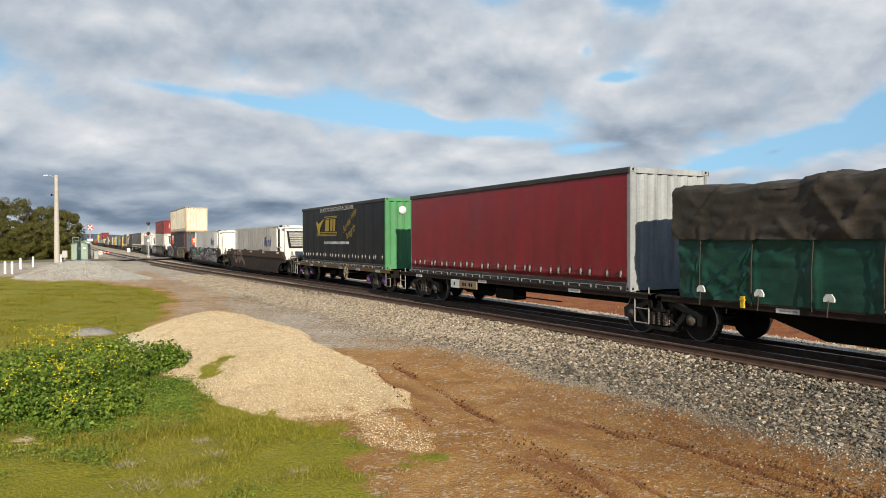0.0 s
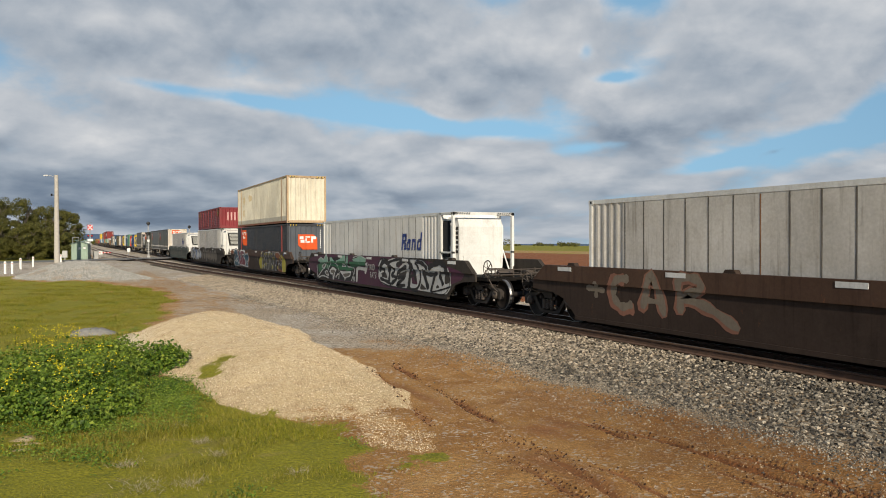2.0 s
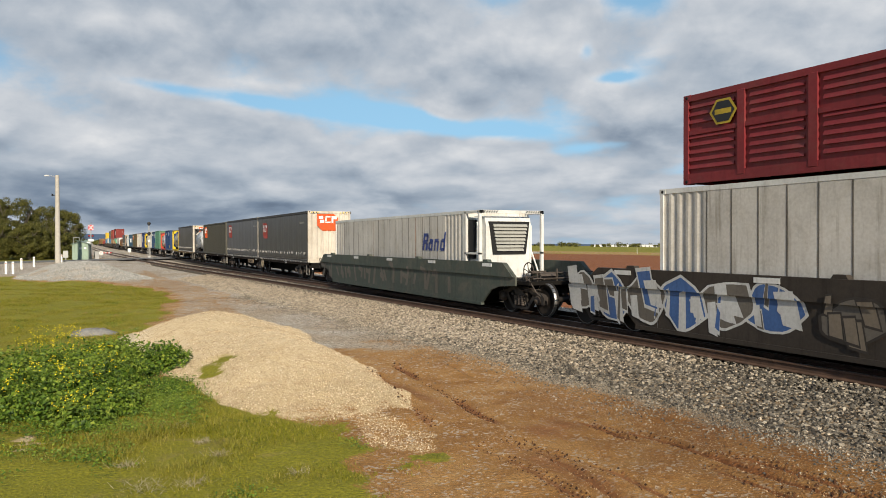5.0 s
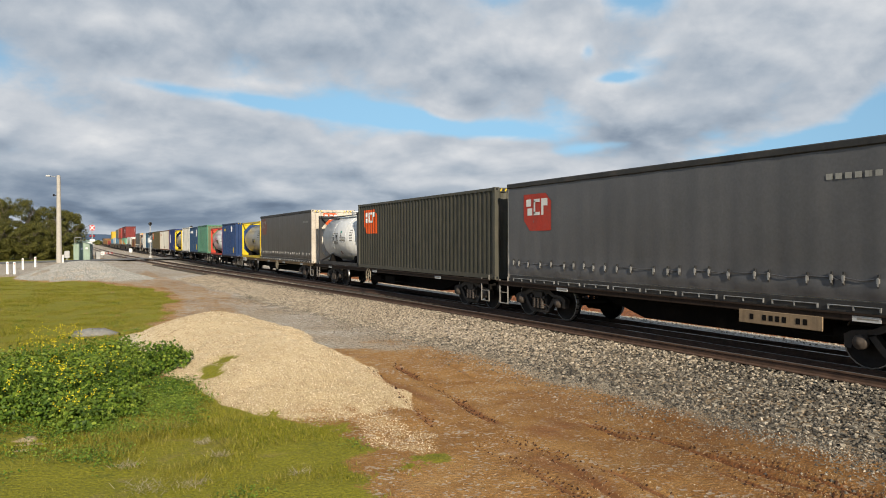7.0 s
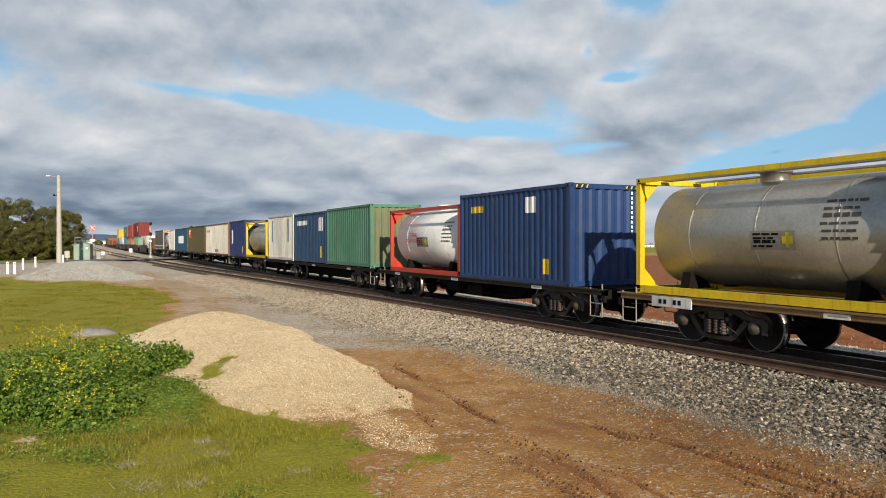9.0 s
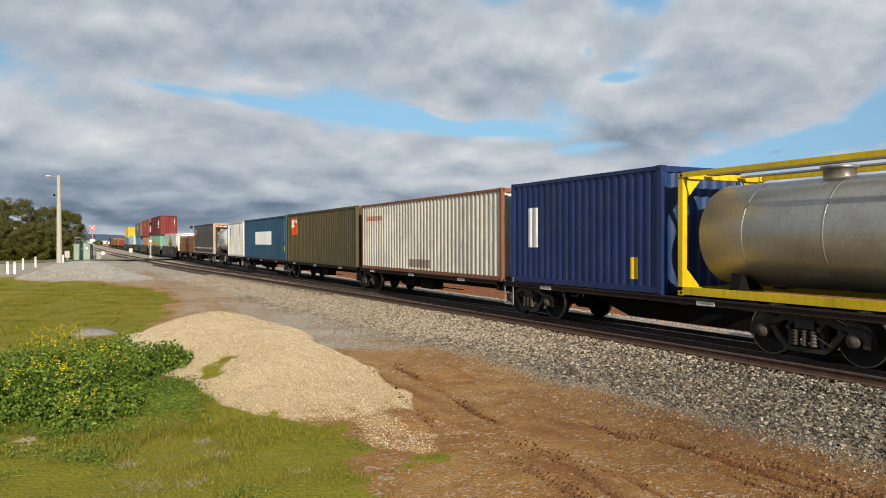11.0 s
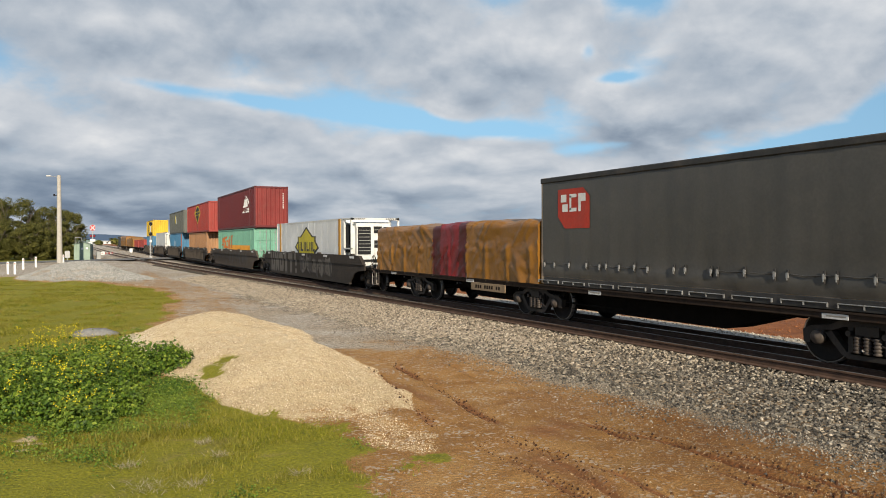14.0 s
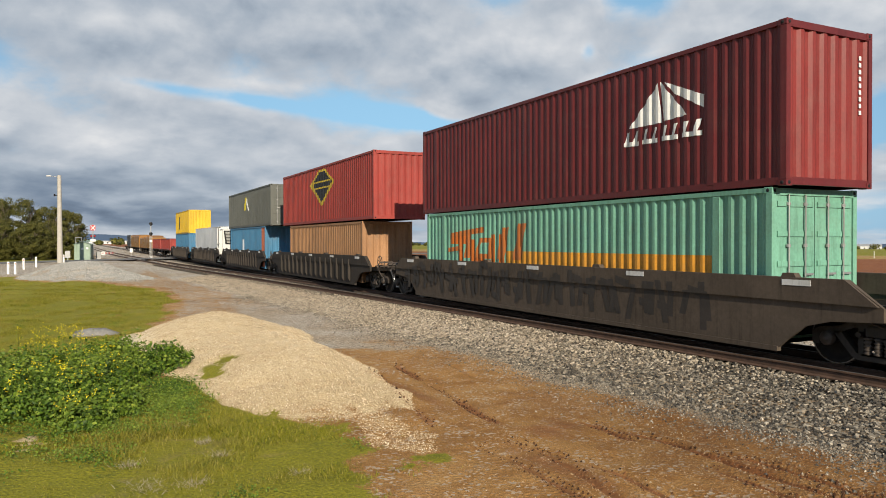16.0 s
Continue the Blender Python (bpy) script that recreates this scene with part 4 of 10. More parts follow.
    part("lashing_rail", pole, M["lockrod"], c)
    for y, out in ((-L / 2 + 0.03, -1), (L / 2 - 0.03, 1)):
        if (doors == "front") == (out < 0):
            door_end(c, y, out, H, end)
        else:
            s = Shape()
            corrugate_end(s, y, -out, -HALF + 0.11, HALF - 0.11, 0.16, H - 0.14)
            part("end_panel", s, end, c)
    roof_part(c, L, H, rail)
    castings(c, L, H, end)
    return c


def reefer(s0, s1, z, H, label, skin, unit, seams, roomy=1.0, trim=None, posts=None, ribs=False, face="grille"):
    """Refrigerated box; its cooling unit hangs on the leading end inside an open frame of posts."""
    L = s1 - s0
    c = mover(thing("refrigerated_container", label, "container", "containers on the train"), (s0 + s1) / 2, z)
    yf = -L / 2 + roomy  # box front
    s = Shape()
    s.box(-HALF + 0.03, HALF - 0.03, yf, L / 2 - 0.02, 0.1, H - 0.02)
    part("insulated_body", s, skin, c)
    for x, inward in ((-HALF + 0.012, 1), (HALF - 0.012, -1)):
        s = Shape()
        if ribs:
            corrugate(s, x, inward, yf + 0.1, yf + 1.4, 0.14, H - 0.1, 0.24, 0.02)
            flat_side(s, x, inward, yf + 1.4, L / 2 - 1.3, 0.14, H - 0.1, seams, 0.02)
            corrugate(s, x, inward, L / 2 - 1.3, L / 2 - 0.1, 0.14, H - 0.1, 0.24, 0.02)
        else:
            flat_side(s, x, inward, yf + 0.1, L / 2 - 0.1, 0.14, H - 0.1, seams)
        part("side_panel", s, skin, c)
    if ribs:
        span = L / 2 - 1.3 - (yf + 1.4)
        count = max(1, round(span / seams))
        for k in range(count):
            y = yf + 1.4 + (k + 1) * span / count - 0.0175
            s = Shape()
            s.box(-HALF + 0.008, -HALF + 0.03, y - 0.011, y + 0.011, 0.16, H - 0.12)
            part("panel_seam", s, M["rustseam"] if k % 7 == 3 else M["seam"], c, "rust-stained seam" if k % 7 == 3 else "")
    fr = Shape()
    for x0, x1 in ((-HALF, -HALF + 0.09), (HALF - 0.09, HALF)):
        for y0 in (-L / 2, yf - 0.1, yf + 0.02, L / 2 - 0.12):
            fr.box(x0, x1, y0, y0 + 0.1, 0.1, H - 0.02, 0, 0.012)
        fr.box(x0, x1, -L / 2, yf, H - 0.1, H - 0.005, 0, 0.012)
        fr.box(x0, x1, -L / 2, yf, 0.02, 0.16)
        fr.box(x0, x1, -L / 2, yf, H * 0.5, H * 0.5 + 0.06)
        fr.box(x0 + 0.005, x1 - 0.005, yf, L / 2, H - 0.1, H)
    fr.box(-HALF, HALF, -L / 2, -L / 2 + 0.08, H - 0.1, H - 0.005)
    part("frame", fr, unit, c, "white painted open end frame")
    for sx in (-1, 1):
        b = Shape()
        b.tube((sx * (HALF - 0.05), -L / 2 + 0.06, 0.5), (sx * (HALF - 0.3), yf - 0.1, H - 0.3), 0.03, 6)
        part("brace", b, unit, c)
    d = roomy * 0.8
    u = Shape()
    u.prism([(yf, 0.3), (yf - d * 0.8, 0.3), (yf - d * 0.92, 0.42), (yf - d, H * 0.5), (yf - d, H - 0.5), (yf - d * 0.86, H - 0.2), (yf, H - 0.16)], "x", -0.86, 0.86)
    u.prism([(yf, 0.3), (yf - d * 0.55, 0.3), (yf - d * 0.7, H * 0.5), (yf - d * 0.7, H - 0.5), (yf - d * 0.5, H - 0.25), (yf, H - 0.2)], "x", -1.04, 1.04)
    un = part("cooling_unit", u, unit, c, "white cooling unit housing")
    f = yf - d
    if face == "grille":
        g = Shape()
        g.prism([(-0.62, H * 0.5), (0.62, H * 0.5), (0.76, H - 0.36), (-0.76, H - 0.36)], "y", f - 0.05, f + 0.08)
        part("grille_surround", g, M["hole"], un, "black grille surround")
        for k in range(8):
            z0 = H * 0.5 + 0.1 + k * (H * 0.5 - 0.52) / 8
            q = 0.5 + 0.02 * k
            sl = Shape()
            sl.prism([(f - 0.12, z0), (f - 0.055, z0 + 0.02), (f - 0.055, z0 + 0.085), (f - 0.10, z0 + 0.055)], "x", -q, q)
            part("grille_slat", sl, M["slat"], un)
    elif face == "panels":
        for x0, x1, z0, z1 in ((-0.8, -0.16, H * 0.42, H - 0.42), (0.5, 0.8, H * 0.42, H - 0.42), (0.0, 0.42, H - 0.72, H - 0.4), (0.02, 0.36, H * 0.52, H * 0.52 + 0.36)):
            g = Shape()
            g.box(x0, x1, f - 0.03, f + 0.04, z0, z1)
            gp = part("grille_panel", g, M["hole"], un, "dark ventilation panel")
            n = max(2, int((z1 - z0) / 0.16))
            for k in range(1, n):
                sl = Shape()
                zz = z0 + (z1 - z0) * k / n
                sl.box(x0 + 0.02, x1 - 0.02, f - 0.045, f - 0.028, zz - 0.012, zz + 0.012)
                part("slat", sl, M["slat"], gp)
        g = Shape()
        g.box(-0.86, 0.86, f - 0.02, f + 0.05, H * 0.3, H * 0.3 + 0.1)
        part("dark_band", g, M["hole"], un)
    else:
        g = Shape()
        g.box(-0.7, 0.7, f - 0.012, f + 0.05, 0.5, H * 0.47)
        part("service_panel", g, unit, un)
        for k in range(6):
            g = Shape()
            z0 = H * 0.5 + k * 0.16
            g.box(-0.875, -0.84, f + 0.08, f + 0.4, z0, z0 + 0.11)
            part("side_louvre", g, M["hole"], un)
    g = Shape()
    g.box(-HALF + 0.1, -1.0, yf - d * 0.6, yf - 0.03, H * 0.45, H - 0.3)
    part("side_vent", g, M["hole"], un, "dark side vent")
    for x in (-HALF + 0.15, HALF - 0.7):
        for k in range(6):
            g = Shape()
            a = x + k * 0.09
            g.face([(a, -L / 2 - 0.003, H - 0.09), (a + 0.045, -L / 2 - 0.003, H - 0.09), (a + 0.085, -L / 2 - 0.003, H - 0.02), (a + 0.04, -L / 2 - 0.003, H - 0.02)])
            part("warning_stripe", g, M["black"], c)
    if trim:
        for y in posts:
            t = Shape()
            t.box(-HALF - 0.012, -HALF + 0.05, y - 0.14, y + 0.14, 0.05, H - 0.02)
            part("lifting_post", t, trim, c)
    door_end(c, L / 2, 1, H, skin)
    castings(c, L, H, unit)
    return c


def tank_container(s0, s1, z, H, label, shell, frame, r=1.06, bars=True):
    """Cylinder with dished ends in an open steel frame."""
    L = s1 - s0
    c = mover(thing("tank_container", label, "tank container", "containers on the train"), (s0 + s1) / 2, z)
    zc = 0.22 + r
    h = L / 2 - 0.42
    prof = [(-h - 0.30, 0.0), (-h - 0.285, r * 0.3), (-h - 0.22, r * 0.62), (-h - 0.12, r * 0.85), (-h, r)] + [(h, r), (h + 0.12, r * 0.85), (h + 0.22, r * 0.62), (h + 0.285, r * 0.3), (h + 0.3, 0)]
    s = Shape()
    s.lathe((0, 0, zc), "y", prof, 40)
    tank = part("tank", s, shell, c)
    for y in ((-h * 0.36, h * 0.36) if not bars else (-h * 0.62, 0.0, h * 0.62)):
        b = Shape()
        b.lathe((0, y, zc), "y", [(-0.02, r), (-0.02, r + 0.004), (0.02, r + 0.004), (0.02, r)], 40)
        part("band", b, shell, tank)
    f = Shape()
    for y0 in (-L / 2, L / 2 - 0.13):
        for x0 in (-HALF, HALF - 0.13):
            f.box(x0, x0 + 0.13, y0, y0 + 0.13, 0, H, 0, 0.01)
        f.box(-HALF, HALF, y0, y0 + 0.12, 0, 0.16)
        f.box(-HALF, HALF, y0, y0 + 0.12, H - 0.13, H)
    for x0 in (-HALF, HALF - 0.09):
        f.box(x0, x0 + 0.09, -L / 2, L / 2, 0.02, 0.18)
        if bars:
            f.box(x0, x0 + 0.07, -L / 2, L / 2, H - 0.1, H)
    part("frame", f, frame, c)
    for y in (-L / 2 + 0.06, L / 2 - 0.06):
        for sx in (-1, 1):
            for z0, z1 in ((0.12, 0.75), (H - 0.1, H - 0.75)):
                g = Shape()
                q = [(sx * HALF, y, z0), (sx * (HALF - 0.62), y, z0), (sx * HALF, y, z1)]
                g.face(q)
                g.face([(a, b + 0.03, d) for a, b, d in q][::-1])
                part("gusset", g, frame, c)
    for sx in (-1, 1):
        for y in (-h * 0.7, h * 0.7):
            k = Shape()
            k.prism([(sx * 0.3, 0.16), (sx * 0.98, 0.16), (sx * 0.9, 0.5), (sx * 0.45, 0.32)], "y", y - 0.12, y + 0.12)
            part("saddle", k, M["under"], c)
    if not bars:
        for sx in (-1, 1):
            for a in (-1, 1):
                k = Shape()
                k.tube((sx * (HALF - 0.07), a * (L / 2 - 0.07), H - 0.1), (sx * 0.55, a * (L / 2 - 1.5), zc + r * 0.86), 0.045, 6)
                part("stay", k, frame, c)
                k = Shape()
                k.tube((sx * (HALF - 0.07), a * (L / 2 - 0.07), 0.15), (sx * 0.8, a * (L / 2 - 1.2), 0.55), 0.05, 6)
                part("stay", k, frame, c)
    w = Shape()
    for x in (-0.62, 0.38):
        w.box(x, x + 0.24, -L / 2 + 0.2, L / 2 - 0.2, H - 0.06, H - 0.03)
    part("walkway", w, M["lockrod"], c)
    m = Shape()
    m.lathe((0, 0.4, zc + r - 0.05), "z", [(0, 0.28), (0.2, 0.28), (0.2, 0.33), (0.25, 0.33), (0.25, 0)], 16)
    part("manhole", m, shell, tank)
    castings(c, L, H, frame)
    return c


def louvred_container(s0, s1, z, H, label, skin):
    """A low ventilated box: bays between posts, some plain and some with louvres."""
    L = s1 - s0
    c = mover(thing("louvred_container", label, "container", "containers on the train"), (s0 + s1) / 2, z)
    part("frame", frame_shape(L, H, rail=0.14, foot=0.22, inset=[-L / 2 + 1.52 * k for k in range(1, 8)]), skin, c)
    for sx in (-1, 1):
        s = Shape()
        s.box(*sorted((sx * (HALF - 0.05), sx * (HALF - 0.08))), -L / 2 + 0.1, L / 2 - 0.1, 0.2, H - 0.12)
        wall = part("side_panel", s, skin, c)
        r = Shape()
        r.box(*sorted((sx * (HALF - 0.012), sx * (HALF - 0.06))), -L / 2 + 0.1, L / 2 - 0.1, H * 0.55, H * 0.55 + 0.09)
        part("middle_rail", r, skin, c)
        for k in range(8):
            a, b = -L / 2 + 1.52 * k + 0.18, -L / 2 + 1.52 * (k + 1) - 0.18
            for j in range(9):
                zz = 0.32 + j * 0.155
                if abs(zz - H * 0.57) < 0.1 or (k in (1, 2, 4) and j > 4):
                    continue
                q = Shape()
                q.prism([(sx * (HALF - 0.05), zz), (sx * (HALF - 0.012), zz), (sx * (HALF - 0.05), zz + 0.09)], "y", a, b)
                part("louvre", q, skin, wall)
    for y, out in ((-L / 2 + 0.03, -1), (L / 2 - 0.03, 1)):
        s = Shape()
        corrugate_end(s, y, -out, -HALF + 0.11, HALF - 0.11, 0.16, H - 0.14)
        part("end_panel", s, skin, c)
    s = Shape()
    for k in range(4):
        s.face([(-0.55 + k * 0.3, -L / 2 + 0.022, 0.7), (-0.42 + k * 0.3, -L / 2 + 0.022, 0.7), (-0.42 + k * 0.3, -L / 2 + 0.022, 1.4), (-0.55 + k * 0.3, -L / 2 + 0.022, 1.4)])
    tagged(part("worn_marking", s, M["sticker_pink"], c, "faded pale bars"), kind="stuff")
    roof_part(c, L, H, skin)
    castings(c, L, H, skin)
    return c


def on_tank(parent, y0, y1, z0, z1, r, zc, mat, name="placard"):
    """A sticker bent round the near side of a tank."""
    s = Shape()
    for i in range(4):
        za, zb = z0 + (z1 - z0) * i / 4, z0 + (z1 - z0) * (i + 1) / 4
        xa, xb = (-math.sqrt(max(0.01, (r + 0.006) ** 2 - (q - zc) ** 2)) for q in (za, zb))
        s.face([(xa, y0, za), (xb, y0, zb), (xb, y1, zb), (xa, y1, za)])
    return part(name, s, mat, parent)


# ---- running gear
_bogie = None
_caps = {}


def bogie_meshes():
    global _bogie
    if _bogie:
        return _bogie
    f = Shape()
    for sx in (-1, 1):
        x0, x1 = sorted((sx * 0.92, sx * 1.06))
        f.prism([(-1.18, 0.36), (-1.2, 0.58), (-1.05, 0.66), (-0.7, 0.70), (-0.45, 0.82), (0.45, 0.82), (0.7, 0.70), (1.05, 0.66), (1.2, 0.58), (1.18, 0.36), (1.06, 0.36), (1.04, 0.52), (0.78, 0.56), (0.42, 0.70), (-0.42, 0.70), (-0.78, 0.56), (-1.04, 0.52), (-1.06, 0.36)], "x", x0, x1)
        f.prism([(-0.80, 0.60), (-0.68, 0.46), (-0.46, 0.22), (-0.36, 0.17), (0.36, 0.17), (0.46, 0.22), (0.68, 0.46), (0.80, 0.60), (0.66, 0.62), (0.56, 0.50), (0.38, 0.28), (-0.38, 0.28), (-0.56, 0.50), (-0.66, 0.62)], "x", x0, x1)
        for y in (-0.31, 0.31):
            f.box(x0 + 0.01, x1 - 0.01, y - 0.045, y + 0.045, 0.25, 0.72)
            f.tube((sx * 1.02, y, 0.60), (sx * 1.13, y, 0.60), 0.05, 8)
        f.tube((sx * 1.07, -0.55, 0.30), (sx * 1.07, 0.2, 0.66), 0.018, 5)
        f.box(x0, x1 + 0.0, -0.3, 0.3, 0.25, 0.28)
    f.box(-1.1, 1.1, -0.2, 0.2, 0.58, 0.74)
    for y in (-0.42, 0.42):
        f.tube((-0.9, y, 0.42), (0.9, y, 0.42), 0.05, 7)
    sp = Shape()
    prof = []
    for k in range(5):
        prof += [(k * 0.06, 0.055), (k * 0.06 + 0.022, 0.08), (k * 0.06 + 0.044, 0.055)]
    sp.lathe((0, 0, 0.28), "z", prof, 7)
    w = Shape()
    r = RADIUS
    for sx in (-1, 1):
        w.lathe((sx * 0.7525, 0, 0), "x", [(-0.065 * sx, 0.0), (-0.065 * sx, 0.12), (-0.03 * sx, 0.14), (-0.02 * sx, 0.36), (-0.065 * sx, 0.39), (-0.065 * sx, r + 0.03), (-0.035 * sx, r + 0.03), (-0.03 * sx, r), (0.065 * sx, r - 0.004), (0.065 * sx, 0.39), (0.02 * sx, 0.36), (0.04 * sx, 0.14), (0.07 * sx, 0.1), (0.07 * sx, 0)], 20)
    w.tube((-0.95, 0, 0), (0.95, 0, 0), 0.085, 10)
    rim = Shape()
    rim.lathe((0.7525, 0, 0), "x", [(0.0665, r - 0.03), (0.068, r - 0.012), (0.062, r - 0.001), (-0.02, r + 0.002)], 22)
    cap = Shape()
    cap.lathe((0, 0, 0), "x", [(-0.06, 0.125), (0.03, 0.125), (0.05, 0.105), (0.055, 0.06), (0.075, 0.05), (0.075, 0)], 14)
    _bogie = (f.mesh("bogie", M["bogie"]), sp.mesh("spring", M["gear"]), w.mesh("wheelset", M["wheel"]), rim.mesh("rim", M["tread"]), cap)
    return _bogie


def add_bogie(wagon, y, s_abs, caps=None):
    fm, sm, wm, rm, cap = bogie_meshes()
    caps = caps or M["gear"]
    if caps.name not in _caps:
        _caps[caps.name] = cap.mesh("bearing_cap", caps)
    b = part("bogie", fm, None, wagon)
    b.location = (0, y, 0)
    for x in (-1.07, 1.07):
        for dy in (-0.17, 0.0, 0.17):
            part("spring", sm, None, b).location = (x, dy, 0)
    for a in (-0.9, 0.9):
        w = part("wheelset", wm, None, b, "steel wheels on their axle")
        w.location = (0, a, RADIUS)
        part("rim", rm, None, w, "bright worn steel rim")
        part("rim", rm, None, w, "bright worn steel rim").rotation_euler = (0, 0, math.pi)
        SPINNERS.append((w, s_abs + a, a))
        for x in (-1.07, 1.07):
            k = part("bearing_cap", _caps[caps.name], None, b)
            k.location, k.rotation_euler = (x, a, RADIUS), (0, 0, 0 if x > 0 else math.pi)
    return b


def handrail(parent, x, y, mat, h=0.95):
    """Bent shunter's step and grab rail hanging from a wagon corner."""
    s = Shape()
    s.path([(x, y - 0.25, 1.0 + 0.1), (x, y - 0.25, 0.3), (x, y + 0.2, 0.3), (x, y + 0.2, 1.0)], 0.018)
    s.path([(x, y - 0.25, 0.62), (x, y + 0.2, 0.62)], 0.014)
    part("shunter_step", s, mat, parent)


def wheel_brake(parent, x, y, z, mat, size=0.26):
    s = Shape()
    n = 24
    for i in range(n):
        a, b = 2 * math.pi * i / n, 2 * math.pi * (i + 1) / n
        s.tube((x, y + size * math.cos(a), z + size * math.sin(a)), (x, y + size * math.cos(b), z + size * math.sin(b)), 0.017, 5, 0, None, False)
    for i in range(6):
        a = math.pi * i / 3 + 0.3
        s.tube((x, y, z), (x, y + size * math.cos(a), z + size * math.sin(a)), 0.013, 5)
    s.tube((x, y, z), (x + 0.6, y, z), 0.02, 6)
    part("brake_wheel", s, mat, parent)


def coupler(parent, y, out):
    s = Shape()
    s.box(-0.1, 0.1, *sorted((y, y + out * 0.55)), 0.78, 0.98)
    s.box(-0.16, 0.16, *sorted((y + out * 0.35, y + out * 0.62)), 0.74, 1.02, 0, 0.04)
    s.path([(0.22, y, 0.85), (0.2, y + out * 0.25, 0.5), (0.12, y + out * 0.5, 0.55)], 0.025)
    part("coupler", s, M["under"], parent)


def flat_wagon(s0, s1, bogies, label, sill=None, steps=True, plates=3, brake=None, deck=0.97, caps=None, boards=()):
    L, c = s1 - s0, (s0 + s1) / 2
    w = mover(thing("flat_wagon", label, "railway wagon", "wagons of the train"), c, 0)
    sill = sill or M["deck"]
    for sx in (-1, 1):
        s = Shape()
        a, b = sorted((sx * 1.12, sx * 1.24))
        s.box(a, b, -L / 2, L / 2, deck - 0.15, deck - 0.02, 0, 0.015)
        s.box(*sorted((sx * 1.08, sx * 1.27)), -L / 2, L / 2, deck - 0.035, deck - 0.005)
        part("side_sill", s, sill, w)
    s = Shape()
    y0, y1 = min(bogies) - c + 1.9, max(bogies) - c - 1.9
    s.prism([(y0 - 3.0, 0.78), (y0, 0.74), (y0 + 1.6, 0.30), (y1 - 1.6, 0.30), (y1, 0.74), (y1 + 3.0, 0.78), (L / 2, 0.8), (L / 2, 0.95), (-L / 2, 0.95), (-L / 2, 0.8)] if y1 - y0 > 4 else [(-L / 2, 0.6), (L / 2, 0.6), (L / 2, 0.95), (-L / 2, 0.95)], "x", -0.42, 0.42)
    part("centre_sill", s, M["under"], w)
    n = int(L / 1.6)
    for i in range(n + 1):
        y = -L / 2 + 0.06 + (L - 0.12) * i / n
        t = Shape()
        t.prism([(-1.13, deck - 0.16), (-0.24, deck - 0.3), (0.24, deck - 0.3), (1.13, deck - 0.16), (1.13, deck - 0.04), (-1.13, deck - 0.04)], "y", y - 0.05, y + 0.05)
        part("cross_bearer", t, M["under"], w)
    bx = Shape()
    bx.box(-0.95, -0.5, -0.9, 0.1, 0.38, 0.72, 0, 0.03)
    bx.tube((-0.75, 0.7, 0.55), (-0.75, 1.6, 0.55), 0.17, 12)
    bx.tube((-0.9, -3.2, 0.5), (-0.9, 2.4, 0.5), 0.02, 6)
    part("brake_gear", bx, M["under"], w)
    for i in range(plates):
        y = -L / 2 + L * (i + 0.6) / plates
        pl = Shape()
        pl.box(-1.252, -1.243, y - 0.28, y + 0.2, deck - 0.14, deck - 0.05)
        part("data_plate", pl, M["whiteplate"], w, "white plate with worn figures")
        bar = Shape()
        bar.box(-1.2545, -1.2515, y - 0.24, y + 0.12, deck - 0.105, deck - 0.08)
        part("worn_figure", bar, M["handrail"], w)
    for b in bogies:
        if s0 - 1 < b < s1 + 1:
            add_bogie(w, b - c, b, caps)
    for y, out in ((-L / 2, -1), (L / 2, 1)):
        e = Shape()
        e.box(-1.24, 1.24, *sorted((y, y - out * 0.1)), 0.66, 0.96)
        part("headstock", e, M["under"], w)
        if steps:
            coupler(w, y, out)
            handrail(w, -1.22, y - out * 0.35, M["handrail"])
            handrail(w, 1.22, y - out * 0.35, M["handrail"])
    for a, b, z0, z1, mat in boards:
        bd = Shape()
        bd.box(-1.275, -1.245, a - c, b - c, z0, z1, 0, 0.008)
        board = part("number_board", bd, mat, w, "grimy board with worn dark figures")
        n = int((b - a) / 0.14)
        for i in range(2, n - 1):
            if i % 5 == 4:
                continue
            fig = Shape()
            fig.box(-1.280, -1.276, a - c + i * 0.14, a - c + i * 0.14 + 0.085, z0 + (z1 - z0) * 0.3, z0 + (z1 - z0) * 0.72)
            part("worn_figure", fig, M["under"], board)
    if brake is not None:
        wheel_brake(w, -1.26, brake - c, 0.68, M["brakewheel"], 0.27)
    return w


